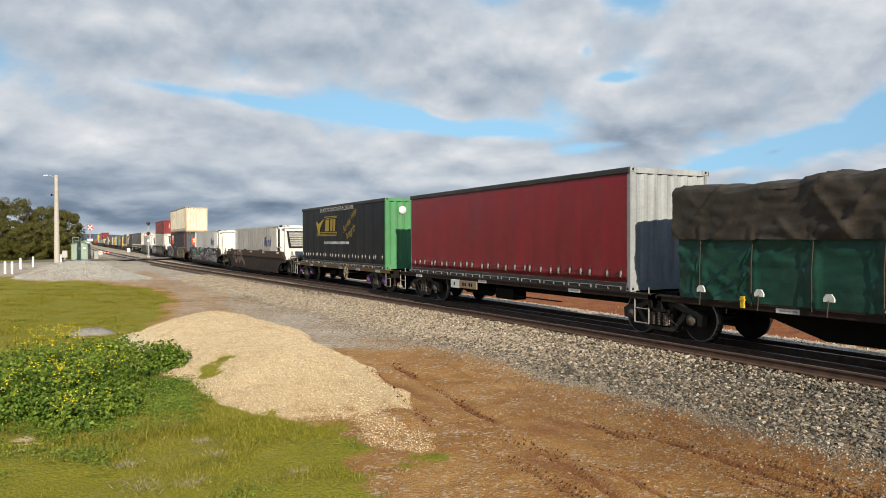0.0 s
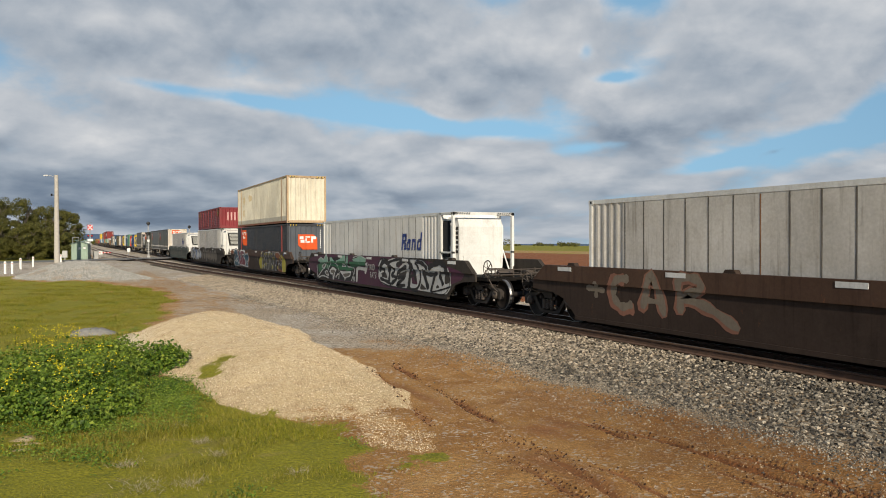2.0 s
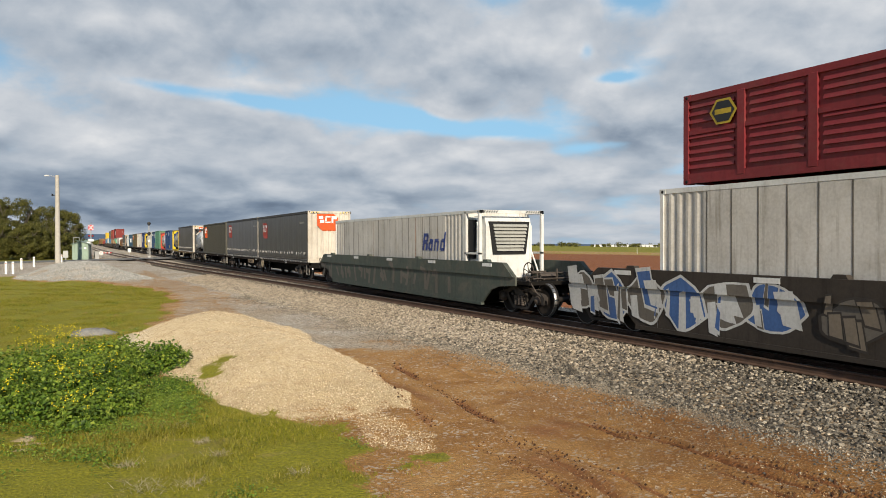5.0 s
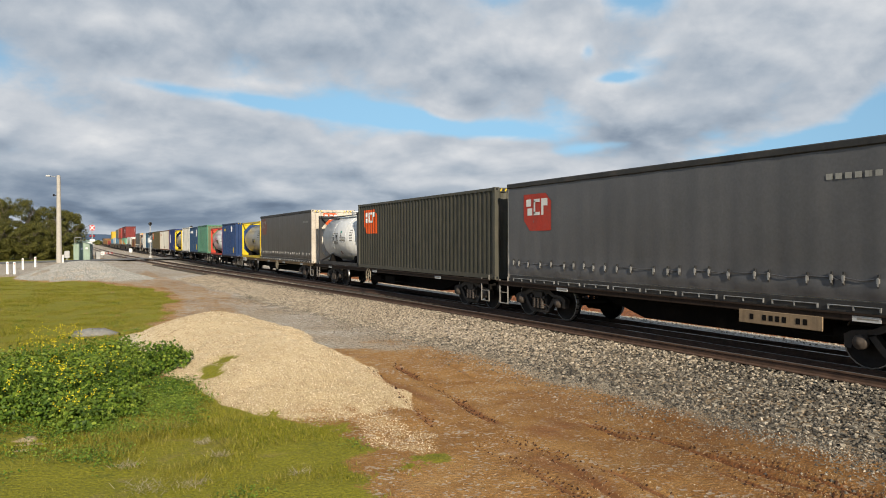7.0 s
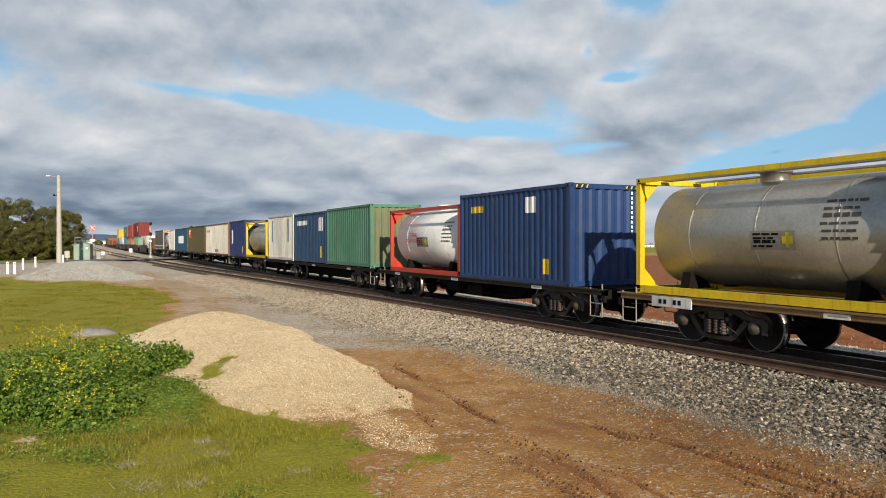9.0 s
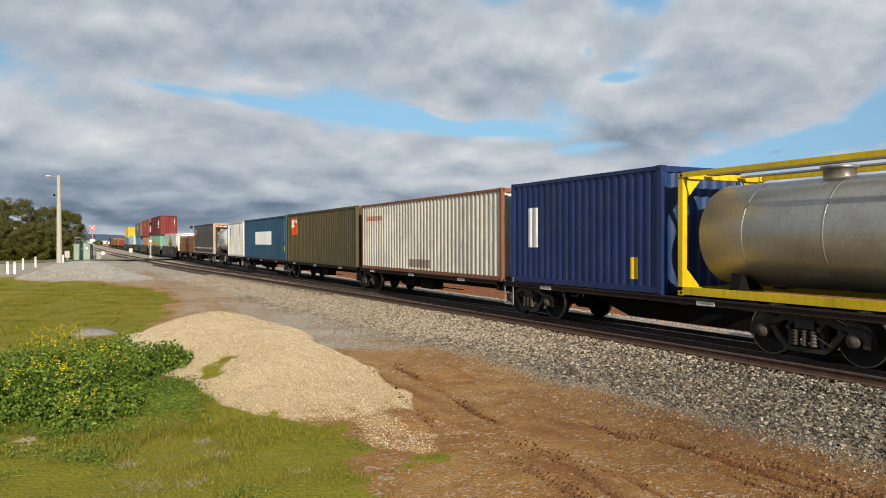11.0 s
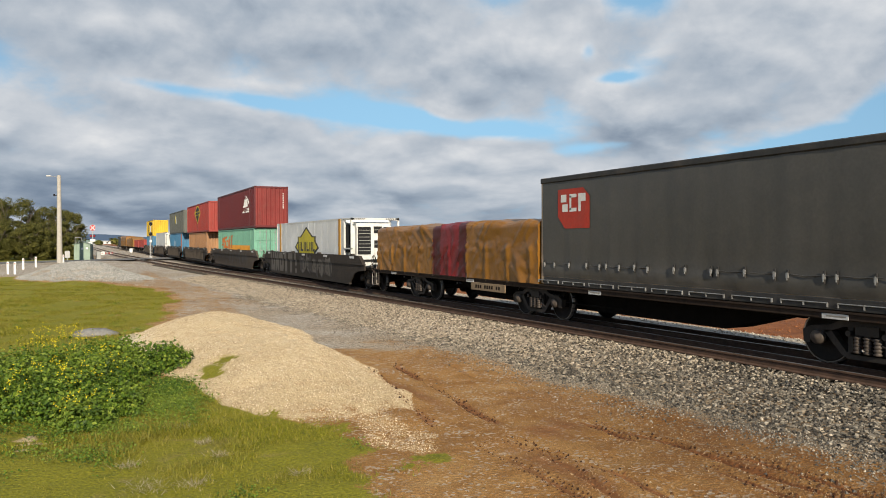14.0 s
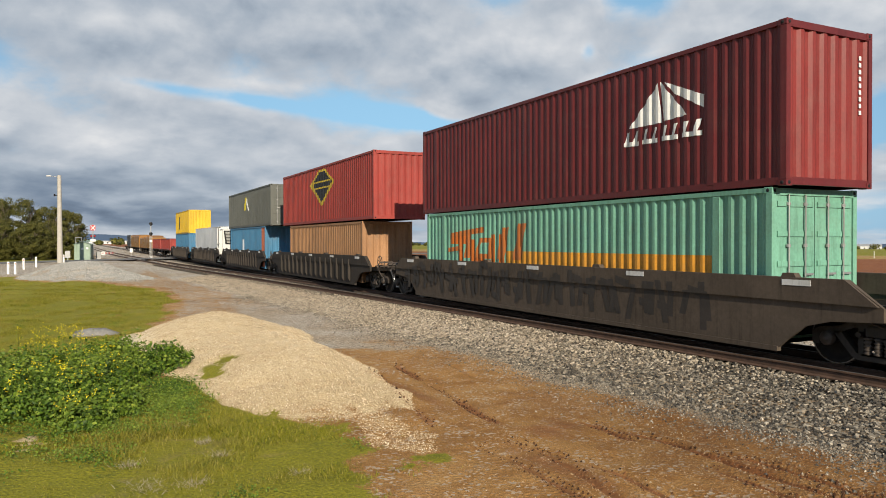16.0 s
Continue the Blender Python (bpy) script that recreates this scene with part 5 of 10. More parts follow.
def well_wagon(s0, s1, bogies, label, skin, ribbed=False, top=1.5, w=1.42):
    """Low-slung wagon: deep side girders that curve up over shared bogies."""
    L, c = s1 - s0, (s0 + s1) / 2
    e = mover(thing("well_wagon", label, "railway wagon", "wagons of the train"), c, 0)
    h = L / 2
    bot = 0.2
    out = [(-h, 0.86), (-h, 1.08), (-h + 0.55, top - 0.04), (-h + 0.65, top), (h - 0.65, top), (h - 0.55, top - 0.04), (h, 1.08), (h, 0.86), (h - 0.9, 0.80), (h - 1.35, 0.68), (h - 1.7, 0.42), (h - 1.95, bot), (-h + 1.95, bot), (-h + 1.7, 0.42), (-h + 1.35, 0.68), (-h + 0.9, 0.80)]
    for sx in (-1, 1):
        s = Shape()
        s.prism(out, "x", *sorted((sx * w, sx * (w - 0.06))))
        girder = part("side_girder", s, skin, e)
        t = Shape()
        t.prism([(-h + 0.06, top - 0.40), (-h + 0.62, top + 0.008), (h - 0.62, top + 0.008), (h - 0.06, top - 0.40)], "x", *sorted((sx * (w - 0.1), sx * (w + 0.05))))
        part("top_chord", t, M["chordrust"] if skin is M["well"] else skin, girder)
        t = Shape()
        t.box(*sorted((sx * (w - 0.08), sx * (w + 0.03))), -h + 1.9, h - 1.9, bot - 0.02, bot + 0.07)
        part("bottom_chord", t, skin, girder)
        if ribbed:
            n = int(L / 1.1)
            for i in range(n):
                r = Shape()
                y = -h + 2.6 + (L - 5.2) * i / (n - 1)
                r.prism([(w - 0.01, bot + 0.07), (w + 0.10, bot + 0.25), (w + 0.10, top - 0.2), (w - 0.01, top - 0.1)] if sx > 0 else [(-w + 0.01, bot + 0.07), (-w - 0.10, bot + 0.25), (-w - 0.10, top - 0.2), (-w + 0.01, top - 0.1)], "y", y - 0.05, y + 0.05)
                part("rib", r, skin, girder)
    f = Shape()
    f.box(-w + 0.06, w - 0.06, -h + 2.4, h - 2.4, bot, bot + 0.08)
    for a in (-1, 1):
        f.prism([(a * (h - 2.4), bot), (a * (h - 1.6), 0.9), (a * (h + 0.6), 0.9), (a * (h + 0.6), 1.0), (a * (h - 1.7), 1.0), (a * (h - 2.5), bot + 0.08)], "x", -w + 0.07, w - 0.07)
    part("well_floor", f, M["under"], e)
    for i in range(5):
        y = -h + 1.5 + (L - 3) * i / 4
        pl = Shape()
        pl.box(-w - 0.06, -w - 0.048, y - 0.28, y + 0.28, top - 0.13, top - 0.03)
        part("data_plate", pl, M["whiteplate"], e, "small worn white plate")
    for i in range(4):
        y = -h + 1.7 + (L - 3.4) * i / 3
        g = Shape()
        g.prism([(y - 0.16, top), (y + 0.16, top), (y + 0.11, top + 0.08), (y - 0.11, top + 0.08)], "x", -w + 0.0, -w + 0.14)
        part("container_guide", g, skin, e)
    for b in bogies:
        add_bogie(e, b - c, b)
    for out in (-1, 1):
        end_gear(e, out * h, out)
    return e


def end_gear(e, y, out):
    """Pipes, levers and a hand brake on the platform at a wagon's end."""
    at = lambda d: y + out * d
    s = Shape()
    for x, d, z in ((-1.1, 0.1, 1.22), (-0.95, 0.42, 1.30), (-0.7, 0.2, 1.18), (-0.3, 0.45, 1.34), (0.1, 0.25, 1.26), (0.5, 0.45, 1.3), (0.9, 0.2, 1.2)):
        s.tube((x, at(d), 0.98), (x, at(d), z), 0.022, 6)
    for z, d in ((1.12, 0.12), (1.24, 0.43), (1.08, 0.5)):
        s.tube((-1.15, at(d), z), (1.0, at(d), z), 0.018, 6)
    s.tube((-0.8, at(-0.5), 1.06), (-0.8, at(0.55), 1.06), 0.03, 6)
    s.tube((-0.6, at(0.0), 1.10), (-0.05, at(0.0), 1.10), 0.11, 10)
    s.box(0.2, 0.5, *sorted((at(0.1), at(0.4))), 0.98, 1.2)
    part("brake_rigging", s, M["gear"], e, "rusty brake pipes and levers")
    h = Shape()
    h.path([(-1.2, at(0.05), 1.05), (-1.27, at(0.3), 1.12), (-1.28, at(0.55), 1.0), (-1.22, at(0.75), 0.72), (-1.15, at(0.9), 0.6)], 0.02)
    h.path([(-1.1, at(-0.4), 0.80), (-1.2, at(0.0), 0.72), (-1.2, at(0.4), 0.80), (-1.1, at(0.8), 0.78)], 0.016)
    part("hose", h, M["gear"], e)
    if out > 0:
        wheel_brake(e, -1.32, at(0.42), 1.02, M["gear"])
    else:
        wheel_brake(e, -1.0, at(0.05), 1.26, M["gear"])


def steel_end(e, L, out):
    """End platform of a well set, with grab rails and a coupler."""
    y = out * (L / 2)
    s = Shape()
    s.box(-1.25, 1.25, *sorted((y, y + out * 1.2)), 0.86, 0.98)
    s.box(-0.9, 0.9, *sorted((y + out * 0.2, y + out * 0.6)), 0.98, 1.12)
    part("end_platform", s, M["under"], e)
    handrail(e, -1.25, y + out * 1.0, M["gear"])
    handrail(e, 1.25, y + out * 1.0, M["gear"])
    r = Shape()
    r.path([(-0.9, y + out * 0.9, 0.98), (-0.9, y + out * 0.9, 1.5), (0.9, y + out * 0.9, 1.5), (0.9, y + out * 0.9, 0.98)], 0.02)
    part("end_rail", r, M["gear"], e)
    coupler(e, y + out * 1.2, out)


def tarped_load(s0, s1, z, H, label, bands, wide=1.24, seedv=1, dip=0.12, pads=False):
    """Sheeted freight: a lumpy top, creased sides and ropes. bands: (from, to, material) along the load."""
    L = s1 - s0
    c = mover(thing("tarped_load", label, "covered freight", "loads on the train"), (s0 + s1) / 2, z)
    for y0, y1, za, zb, mat in bands:
        s = Shape()
        prof = []
        w = wide + (0.07 if za > 0.3 else 0.0)
        if zb >= 0.99:
            zt = H
            prof = [(-w, za * H), (-w - 0.01, (za + 1) / 2 * H), (-w, zt - 0.12), (-w + 0.1, zt - 0.02), (-w * 0.5, zt + 0.03), (0, zt + 0.06), (w * 0.5, zt + 0.03), (w - 0.1, zt - 0.02), (w, zt - 0.12), (w + 0.01, (za + 1) / 2 * H), (w, za * H)]
        else:
            prof = [(-w, za * H), (-w, (za + zb) / 2 * H), (-w, zb * H), (w, zb * H), (w, (za + zb) / 2 * H), (w, za * H)]
        dense = []
        for (xa, z0), (xb, z1) in zip(prof, prof[1:]):
            k = 10 if abs(xb - xa) < 0.3 and abs(z1 - z0) > 0.4 else 4
            dense += [(xa + (xb - xa) * i / k, z0 + (z1 - z0) * i / k) for i in range(k)]
        dense.append(prof[-1])
        n = max(4, int((y1 - y0) / 0.06))
        pts = []
        for i in range(n + 1):
            y = y0 + (y1 - y0) * i / n
            sag = dip * (noise.noise((y * 0.35, seedv, 0)) + 0.5 * noise.noise((y * 1.3, seedv, 4)))
            for x, zz in dense:
                p = Vector((x * 1.3, y * 1.6, zz * 1.6 + seedv))
                cr = 0.06 * noise.noise(p * 0.7)
                # slanting pulls both ways, sharp along their crests, and the pinch of each tie
                for lean, q in ((0.75, 0.0), (-0.8, 7.0)):
                    ridge = 1 - min(1.0, abs(noise.noise(Vector((y * 1.15 + zz * lean * 1.6, q + seedv, zz * 0.35)))) / 0.16)
                    cr += 0.075 * ridge * ridge * max(0.0, 0.35 + noise.noise(Vector((y * 0.5, zz * 0.9, q + seedv * 2))) * 1.4)
                pinch = abs((y / 1.25) % 1.0 - 0.5) * 1.25
                if zz < H * 0.62:
                    cr -= 0.055 * math.exp(-(pinch / 0.09) ** 2)
                cr += 0.10 * (abs(noise.noise(Vector((y * 0.9 + seedv, zz * 6.0 + 2.0 * noise.noise((y * 0.7, 0, seedv)), 2.0)))) - 0.22) * (1 - min(1, abs(zz / H - 0.5) * 2)) 
                top = 1 if zz > H - 0.15 else zz / H * 0.4
                pts.append((x + (math.copysign(cr, x) if abs(x) > 0.9 else 0), y, zz + (sag + cr) * top))
        k = len(dense)
        fs = [(i * k + j, i * k + j + 1, (i + 1) * k + j + 1, (i + 1) * k + j) for i in range(n) for j in range(k - 1)]
        s.faces(pts, [q[::-1] for q in fs], 0, True)
        for i in (0, n):
            q = [pts[i * k + j] for j in range(k)]
            s.face(q[::-1] if i else q)
        part("tarpaulin", s, mat, c)
    w = wide + (0.06 if len(bands) == 2 else 0.0)
    for i in range(int(L / 1.25)):
        y = (math.ceil(-L / 2 / 1.25) + i + 0.5) * 1.25
        if abs(y) < L / 2 - 0.2:
            s = Shape()
            s.path([(-w - 0.03, y, -0.06), (-w - 0.012, y + 0.02, H * 0.3), (-w - 0.02, y - 0.03, H * 0.6)], 0.011, 5)
            part("rope", s, M["rope"], c)
    if pads:
        # round felt pads, lashing straps and yellow stakes along the foot of the sheet
        for i in range(9):
            y = -L / 2 + 0.75 + i * (L - 1.5) / 8
            p = Shape()
            p.prism([(y - 0.1, 0.14), (y + 0.1, 0.14), (y + 0.1, 0.2), (y + 0.05, 0.27), (y - 0.05, 0.27), (y - 0.1, 0.2)], "x", -w - 0.085, -w - 0.055)
            part("edge_pad", p, M["pad"], c)
            t = Shape()
            t.path([(-w - 0.09, y, 0.16), (-w - 0.06, y + 0.05, -0.12)], 0.012, 5)
            part("lashing", t, M["rope"], c)
            if i % 2:
                k = Shape()
                k.box(-w - 0.07, -w - 0.02, y + 0.35, y + 0.43, -0.1, 0.12)
                k.box(-w - 0.08, -w - 0.015, y + 0.33, y + 0.45, 0.04, 0.07)
                part("ratchet", k, M["lashing"], c, "yellow lashing ratchet")
    return c


M["sticker_pink"] = paint("faded_pale_paint", (0.5, 0.28, 0.26), 0.55, dirt=0.4)
C = {
    "slate": (0.024, 0.026, 0.029), "brown": (0.092, 0.073, 0.031), "cream": (0.62, 0.58, 0.46), "white": (0.70, 0.70, 0.66), "blue": (0.016, 0.045, 0.135), "steelblue": (0.019, 0.070, 0.128),
    "green": (0.075, 0.20, 0.13), "red": (0.27, 0.018, 0.026), "oxide": (0.115, 0.017, 0.018), "teal": (0.16, 0.36, 0.26), "orange": (0.62, 0.085, 0.012), "yellow": (0.62, 0.43, 0.02),
}
M["yellow"] = paint("yellow_paint", C["yellow"], 0.45, dirt=0.2)
M["black"] = plain("black_paint", (0.012, 0.012, 0.013), 0.5)
M["whitepaint"] = paint("white_lettering_paint", (0.75, 0.75, 0.72), 0.5, dirt=0.12, streak=0.1)
M["orange"] = paint("orange_logo_paint", C["orange"], 0.5, dirt=0.15, streak=0.15)
M["redfaded"] = paint("faded_red_logo_paint", (0.42, 0.040, 0.022), 0.5, dirt=0.4, streak=0.1, dust=(0.13, 0.09, 0.075))
M["faintred"] = paint("worn_away_logo_paint", (0.20, 0.075, 0.05), 0.5, dirt=0.6, streak=0.1, dust=(0.11, 0.09, 0.075))
M["faintwhite"] = paint("worn_away_white_paint", (0.26, 0.235, 0.205), 0.5, dirt=0.4, streak=0.1, dust=(0.13, 0.11, 0.09))
M["boardtan"] = paint("grimy_tan_board", (0.28, 0.20, 0.12), 0.6, dirt=0.5, streak=0.3, dust=(0.12, 0.09, 0.065))
M["gold"] = paint("gold_logo_paint", (0.42, 0.30, 0.03), 0.5, dirt=0.2)
M["slat"] = paint("grey_plastic_slats", (0.33, 0.33, 0.3), 0.5, dirt=0.2)
M["rope"] = plain("rope", (0.055, 0.042, 0.03), 0.9)
M["bogie"] = paint("bogie_grime", (0.030, 0.025, 0.021), 0.65, dirt=0.6, rust=0.2, dust=(0.065, 0.05, 0.038), spec=0.35)
M["gear"] = paint("rusty_grey_gear", (0.080, 0.064, 0.052), 0.6, metal=0.2, dirt=0.5, rust=0.25, dust=(0.08, 0.06, 0.045), spec=0.35)
M["tread"] = paint("worn_wheel_rim", (0.30, 0.29, 0.28), 0.32, metal=0.8, dirt=0.35, streak=0, dust=(0.05, 0.04, 0.035), spec=0.5)
M["brakewheel"] = paint("cream_brake_wheel", (0.32, 0.275, 0.20), 0.5, dirt=0.3)
M["purplecap"] = paint("purple_bearing_paint", (0.16, 0.06, 0.22), 0.5, dirt=0.4, dust=(0.07, 0.05, 0.045))
M["paleskin"] = paint("pale_white_panel", (0.72, 0.70, 0.65), 0.5, dirt=0.28, streak=0.35, dust=(0.42, 0.38, 0.31))
M["white"] = paint("white_container_paint", C["white"], 0.5, dirt=0.3, streak=0.5, rust=0.1, dust=(0.36, 0.30, 0.23))
M["randskin"] = paint("dusty_white_panel", (0.56, 0.53, 0.48), 0.55, dirt=0.5, streak=0.6, dust=(0.33, 0.29, 0.23))
M["seam"] = plain("dark_panel_seam", (0.11, 0.10, 0.085), 0.8, 0, 0.5, 2)
M["rustseam"] = plain("rusty_panel_seam", (0.20, 0.10, 0.045), 0.85, 0, 0.5, 2)
M["unit"] = paint("white_cooling_unit", (0.64, 0.64, 0.61), 0.4, dirt=0.3, streak=0.3, dust=(0.4, 0.35, 0.3))
M["cream"] = paint("cream_container_paint", C["cream"], 0.5, dirt=0.3, streak=0.5, rust=0.3, dust=(0.36, 0.27, 0.17))
M["slate"] = paint("dark_grey_container_paint", (0.026, 0.030, 0.037), 0.45, dirt=0.2, streak=0.2, rust=0.05)
M["graycurtain"] = paint("charcoal_curtain", (0.066, 0.063, 0.056), 0.42, dirt=0.22, streak=0.06, bump=0.15, dust=(0.12, 0.105, 0.085), spec=0.45)
M["browncurtain"] = paint("brown_grey_curtain", (0.082, 0.071, 0.059), 0.42, dirt=0.3, streak=0.06, bump=0.15, dust=(0.115, 0.095, 0.075), spec=0.45)
M["palecurtain"] = paint("dusty_charcoal_curtain", (0.098, 0.098, 0.102), 0.42, dirt=0.2, streak=0.06, bump=0.15, dust=(0.13, 0.12, 0.11), spec=0.45)
M["redcurtain"] = paint("red_curtain", (0.21, 0.012, 0.018), 0.42, dirt=0.10, streak=0.04, bump=0.15)
M["blackcurtain"] = paint("black_curtain", (0.008, 0.009, 0.011), 0.5, dirt=0.06, streak=0.04, bump=0.15, spec=0.2)
M["darkrail"] = paint("dark_roof_rail", (0.035, 0.035, 0.035), 0.5, dirt=0.3)
M["pad"] = plain("white_felt_pad", (0.60, 0.60, 0.56), 0.8)
M["lashing"] = paint("yellow_lashing", (0.55, 0.38, 0.02), 0.55, dirt=0.3)
M["silverend"] = paint("silver_grey_end", (0.30, 0.32, 0.33), 0.4, dirt=0.2)
M["greenend"] = paint("bright_green_end", (0.07, 0.24, 0.10), 0.45, dirt=0.2)
M["blue"] = paint("navy_container_paint", C["blue"], 0.4, dirt=0.1, streak=0.25, rust=0.08)
M["green"] = paint("green_container_paint", C["green"], 0.5, dirt=0.25, streak=0.35, rust=0.25)
M["oxide"] = paint("maroon_container_paint", C["oxide"], 0.45, dirt=0.12, streak=0.3, rust=0.12)
M["redbox"] = paint("red_container_paint", (0.30, 0.045, 0.035), 0.5, dirt=0.2, streak=0.3, rust=0.15)
M["redhalf"] = paint("dark_red_container_paint", (0.185, 0.022, 0.026), 0.5, dirt=0.2, streak=0.3, rust=0.15)
M["rusty"] = paint("rusty_container_frame", (0.25, 0.10, 0.05), 0.6, dirt=0.3, rust=0.6)
M["tan"] = paint("tan_container_paint", (0.36, 0.19, 0.09), 0.55, dirt=0.3, streak=0.4, rust=0.2)
M["lowblue"] = paint("faded_blue_paint", (0.06, 0.19, 0.32), 0.5, dirt=0.25, streak=0.3, rust=0.1)
M["greybox"] = paint("grey_green_container_paint", (0.11, 0.115, 0.10), 0.5, dirt=0.2, streak=0.3)
M["yellowbox"] = paint("yellow_container_paint", (0.62, 0.40, 0.03), 0.45, dirt=0.15, streak=0.3)
M["steel"] = paint("dull_tank_cladding", (0.46, 0.44, 0.39), 0.38, metal=0.75, dirt=0.35, streak=0.1, bump=0.2, dust=(0.22, 0.18, 0.12))
M["tankwhite"] = paint("white_tank_paint", (0.78, 0.78, 0.76), 0.32, dirt=0.12, streak=0.12, dust=(0.35, 0.31, 0.25))
M["yframe"] = paint("yellow_tank_frame", (0.66, 0.47, 0.012), 0.4, dirt=0.15)
M["rframe"] = paint("red_tank_frame", (0.50, 0.045, 0.022), 0.45, dirt=0.25, rust=0.15)
M["bframe"] = paint("black_tank_frame", (0.03, 0.03, 0.032), 0.5, dirt=0.3)
M["browntarp"] = paint("brown_tarpaulin", (0.037, 0.031, 0.024), 0.6, dirt=0.3, streak=0.05, bump=0.4)
M["greentarp"] = paint("bottle_green_tarpaulin", (0.007, 0.051, 0.035), 0.5, dirt=0.1, streak=0.1, bump=0.5)
M["ochretarp"] = paint("ochre_tarpaulin", (0.25, 0.108, 0.012), 0.36, dirt=0.5, streak=0.08, bump=0.3, dust=(0.09, 0.038, 0.010), spec=0.5)
M["maroontarp"] = paint("dark_maroon_tarpaulin", (0.075, 0.012, 0.012), 0.45, dirt=0.3, streak=0.05, bump=0.3, dust=(0.04, 0.015, 0.012))
M["redtarp"] = paint("crimson_tarpaulin", (0.20, 0.018, 0.022), 0.42, dirt=0.3, streak=0.05, bump=0.3, dust=(0.06, 0.02, 0.015))


def scf_ribbed(c, y1, z1, k=1.0):
    """An orange panel with cut corners and three white marks, painted over the ribs; y1, z1 is its trailing upper corner."""
    y0, z0 = y1 - 1.5 * k, z1 - 1.03 * k
    o = [([(y0, z0), (y1 - 0.3 * k, z0), (y1, z0 + 0.3 * k), (y1, z1), (y0 + 0.28 * k, z1), (y0, z1 - 0.25 * k)], 0)]
    for i in range(3):
        a = y1 - 0.14 * k - i * 0.42 * k
        for r in glyph(i):
            o.append(([(a - p * 0.34 * k, z1 - 0.56 * k + q * 0.44 * k) for p, q in r], 1))
    painted(c, "logo_panel", o, [M["orange"], M["whitepaint"]], "orange logo panel with white marks")


def scf_end(c, L, x0, z1, k=0.9):
    """The same mark on a leading end; x0 is its edge on the near side."""
    y = -L / 2 - 0.002
    s = Shape()
    x1, z0 = x0 + 1.2 * k, z1 - 0.92 * k
    s.face([(x0 + 0.28 * k, y, z0), (x1, y, z0), (x1, y, z1 - 0.22 * k), (x1 - 0.25 * k, y, z1), (x0, y, z1), (x0, y, z0 + 0.28 * k)])
    for i in range(3):
        for r in glyph(i):
            s.face([(x0 + 0.1 * k + (i * 0.36 + p * 0.3) * k, y - 0.003, z1 - 0.5 * k + q * 0.38 * k) for p, q in r], 1)
    part("logo_panel", s, [M["orange"], M["whitepaint"]], c, "orange logo panel with white marks")


def scf_badge(parent, x, y1, z1, k=1.0, panel=None, mark=None):
    """The same mark laid on a smooth sheet; y1 is the trailing upper corner."""
    y0, z0 = y1 - 1.3 * k, z1 - 1.0 * k
    decal(parent, "logo_panel", x, [(y0, z0), (y1 - 0.3 * k, z0), (y1, z0 + 0.3 * k), (y1, z1), (y0 + 0.25 * k, z1), (y0, z1 - 0.22 * k)], panel or M["redfaded"], "faded red logo panel with white marks", 0.03)
    for i in range(3):
        a = y1 - 0.14 * k - i * 0.36 * k
        for r in glyph(i):
            decal(parent, "logo_mark", x, [(a - p * 0.29 * k, z1 - 0.58 * k + q * 0.44 * k) for p, q in r], mark or M["whitepaint"], "", 0.036)


def glyph(i):
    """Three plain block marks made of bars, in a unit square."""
    bar = lambda a, b, c, d: [(a, c), (b, c), (b, d), (a, d)]
    return [[bar(0, 0.8, 0.56, 1), bar(0.2, 1, 0, 0.44)],
            [bar(0, 1, 0, 0.2), bar(0, 1, 0.8, 1), bar(0, 0.27, 0.1, 0.9)],
            [bar(0, 0.36, 0, 1), bar(0.36, 1, 0.56, 1)]][i]


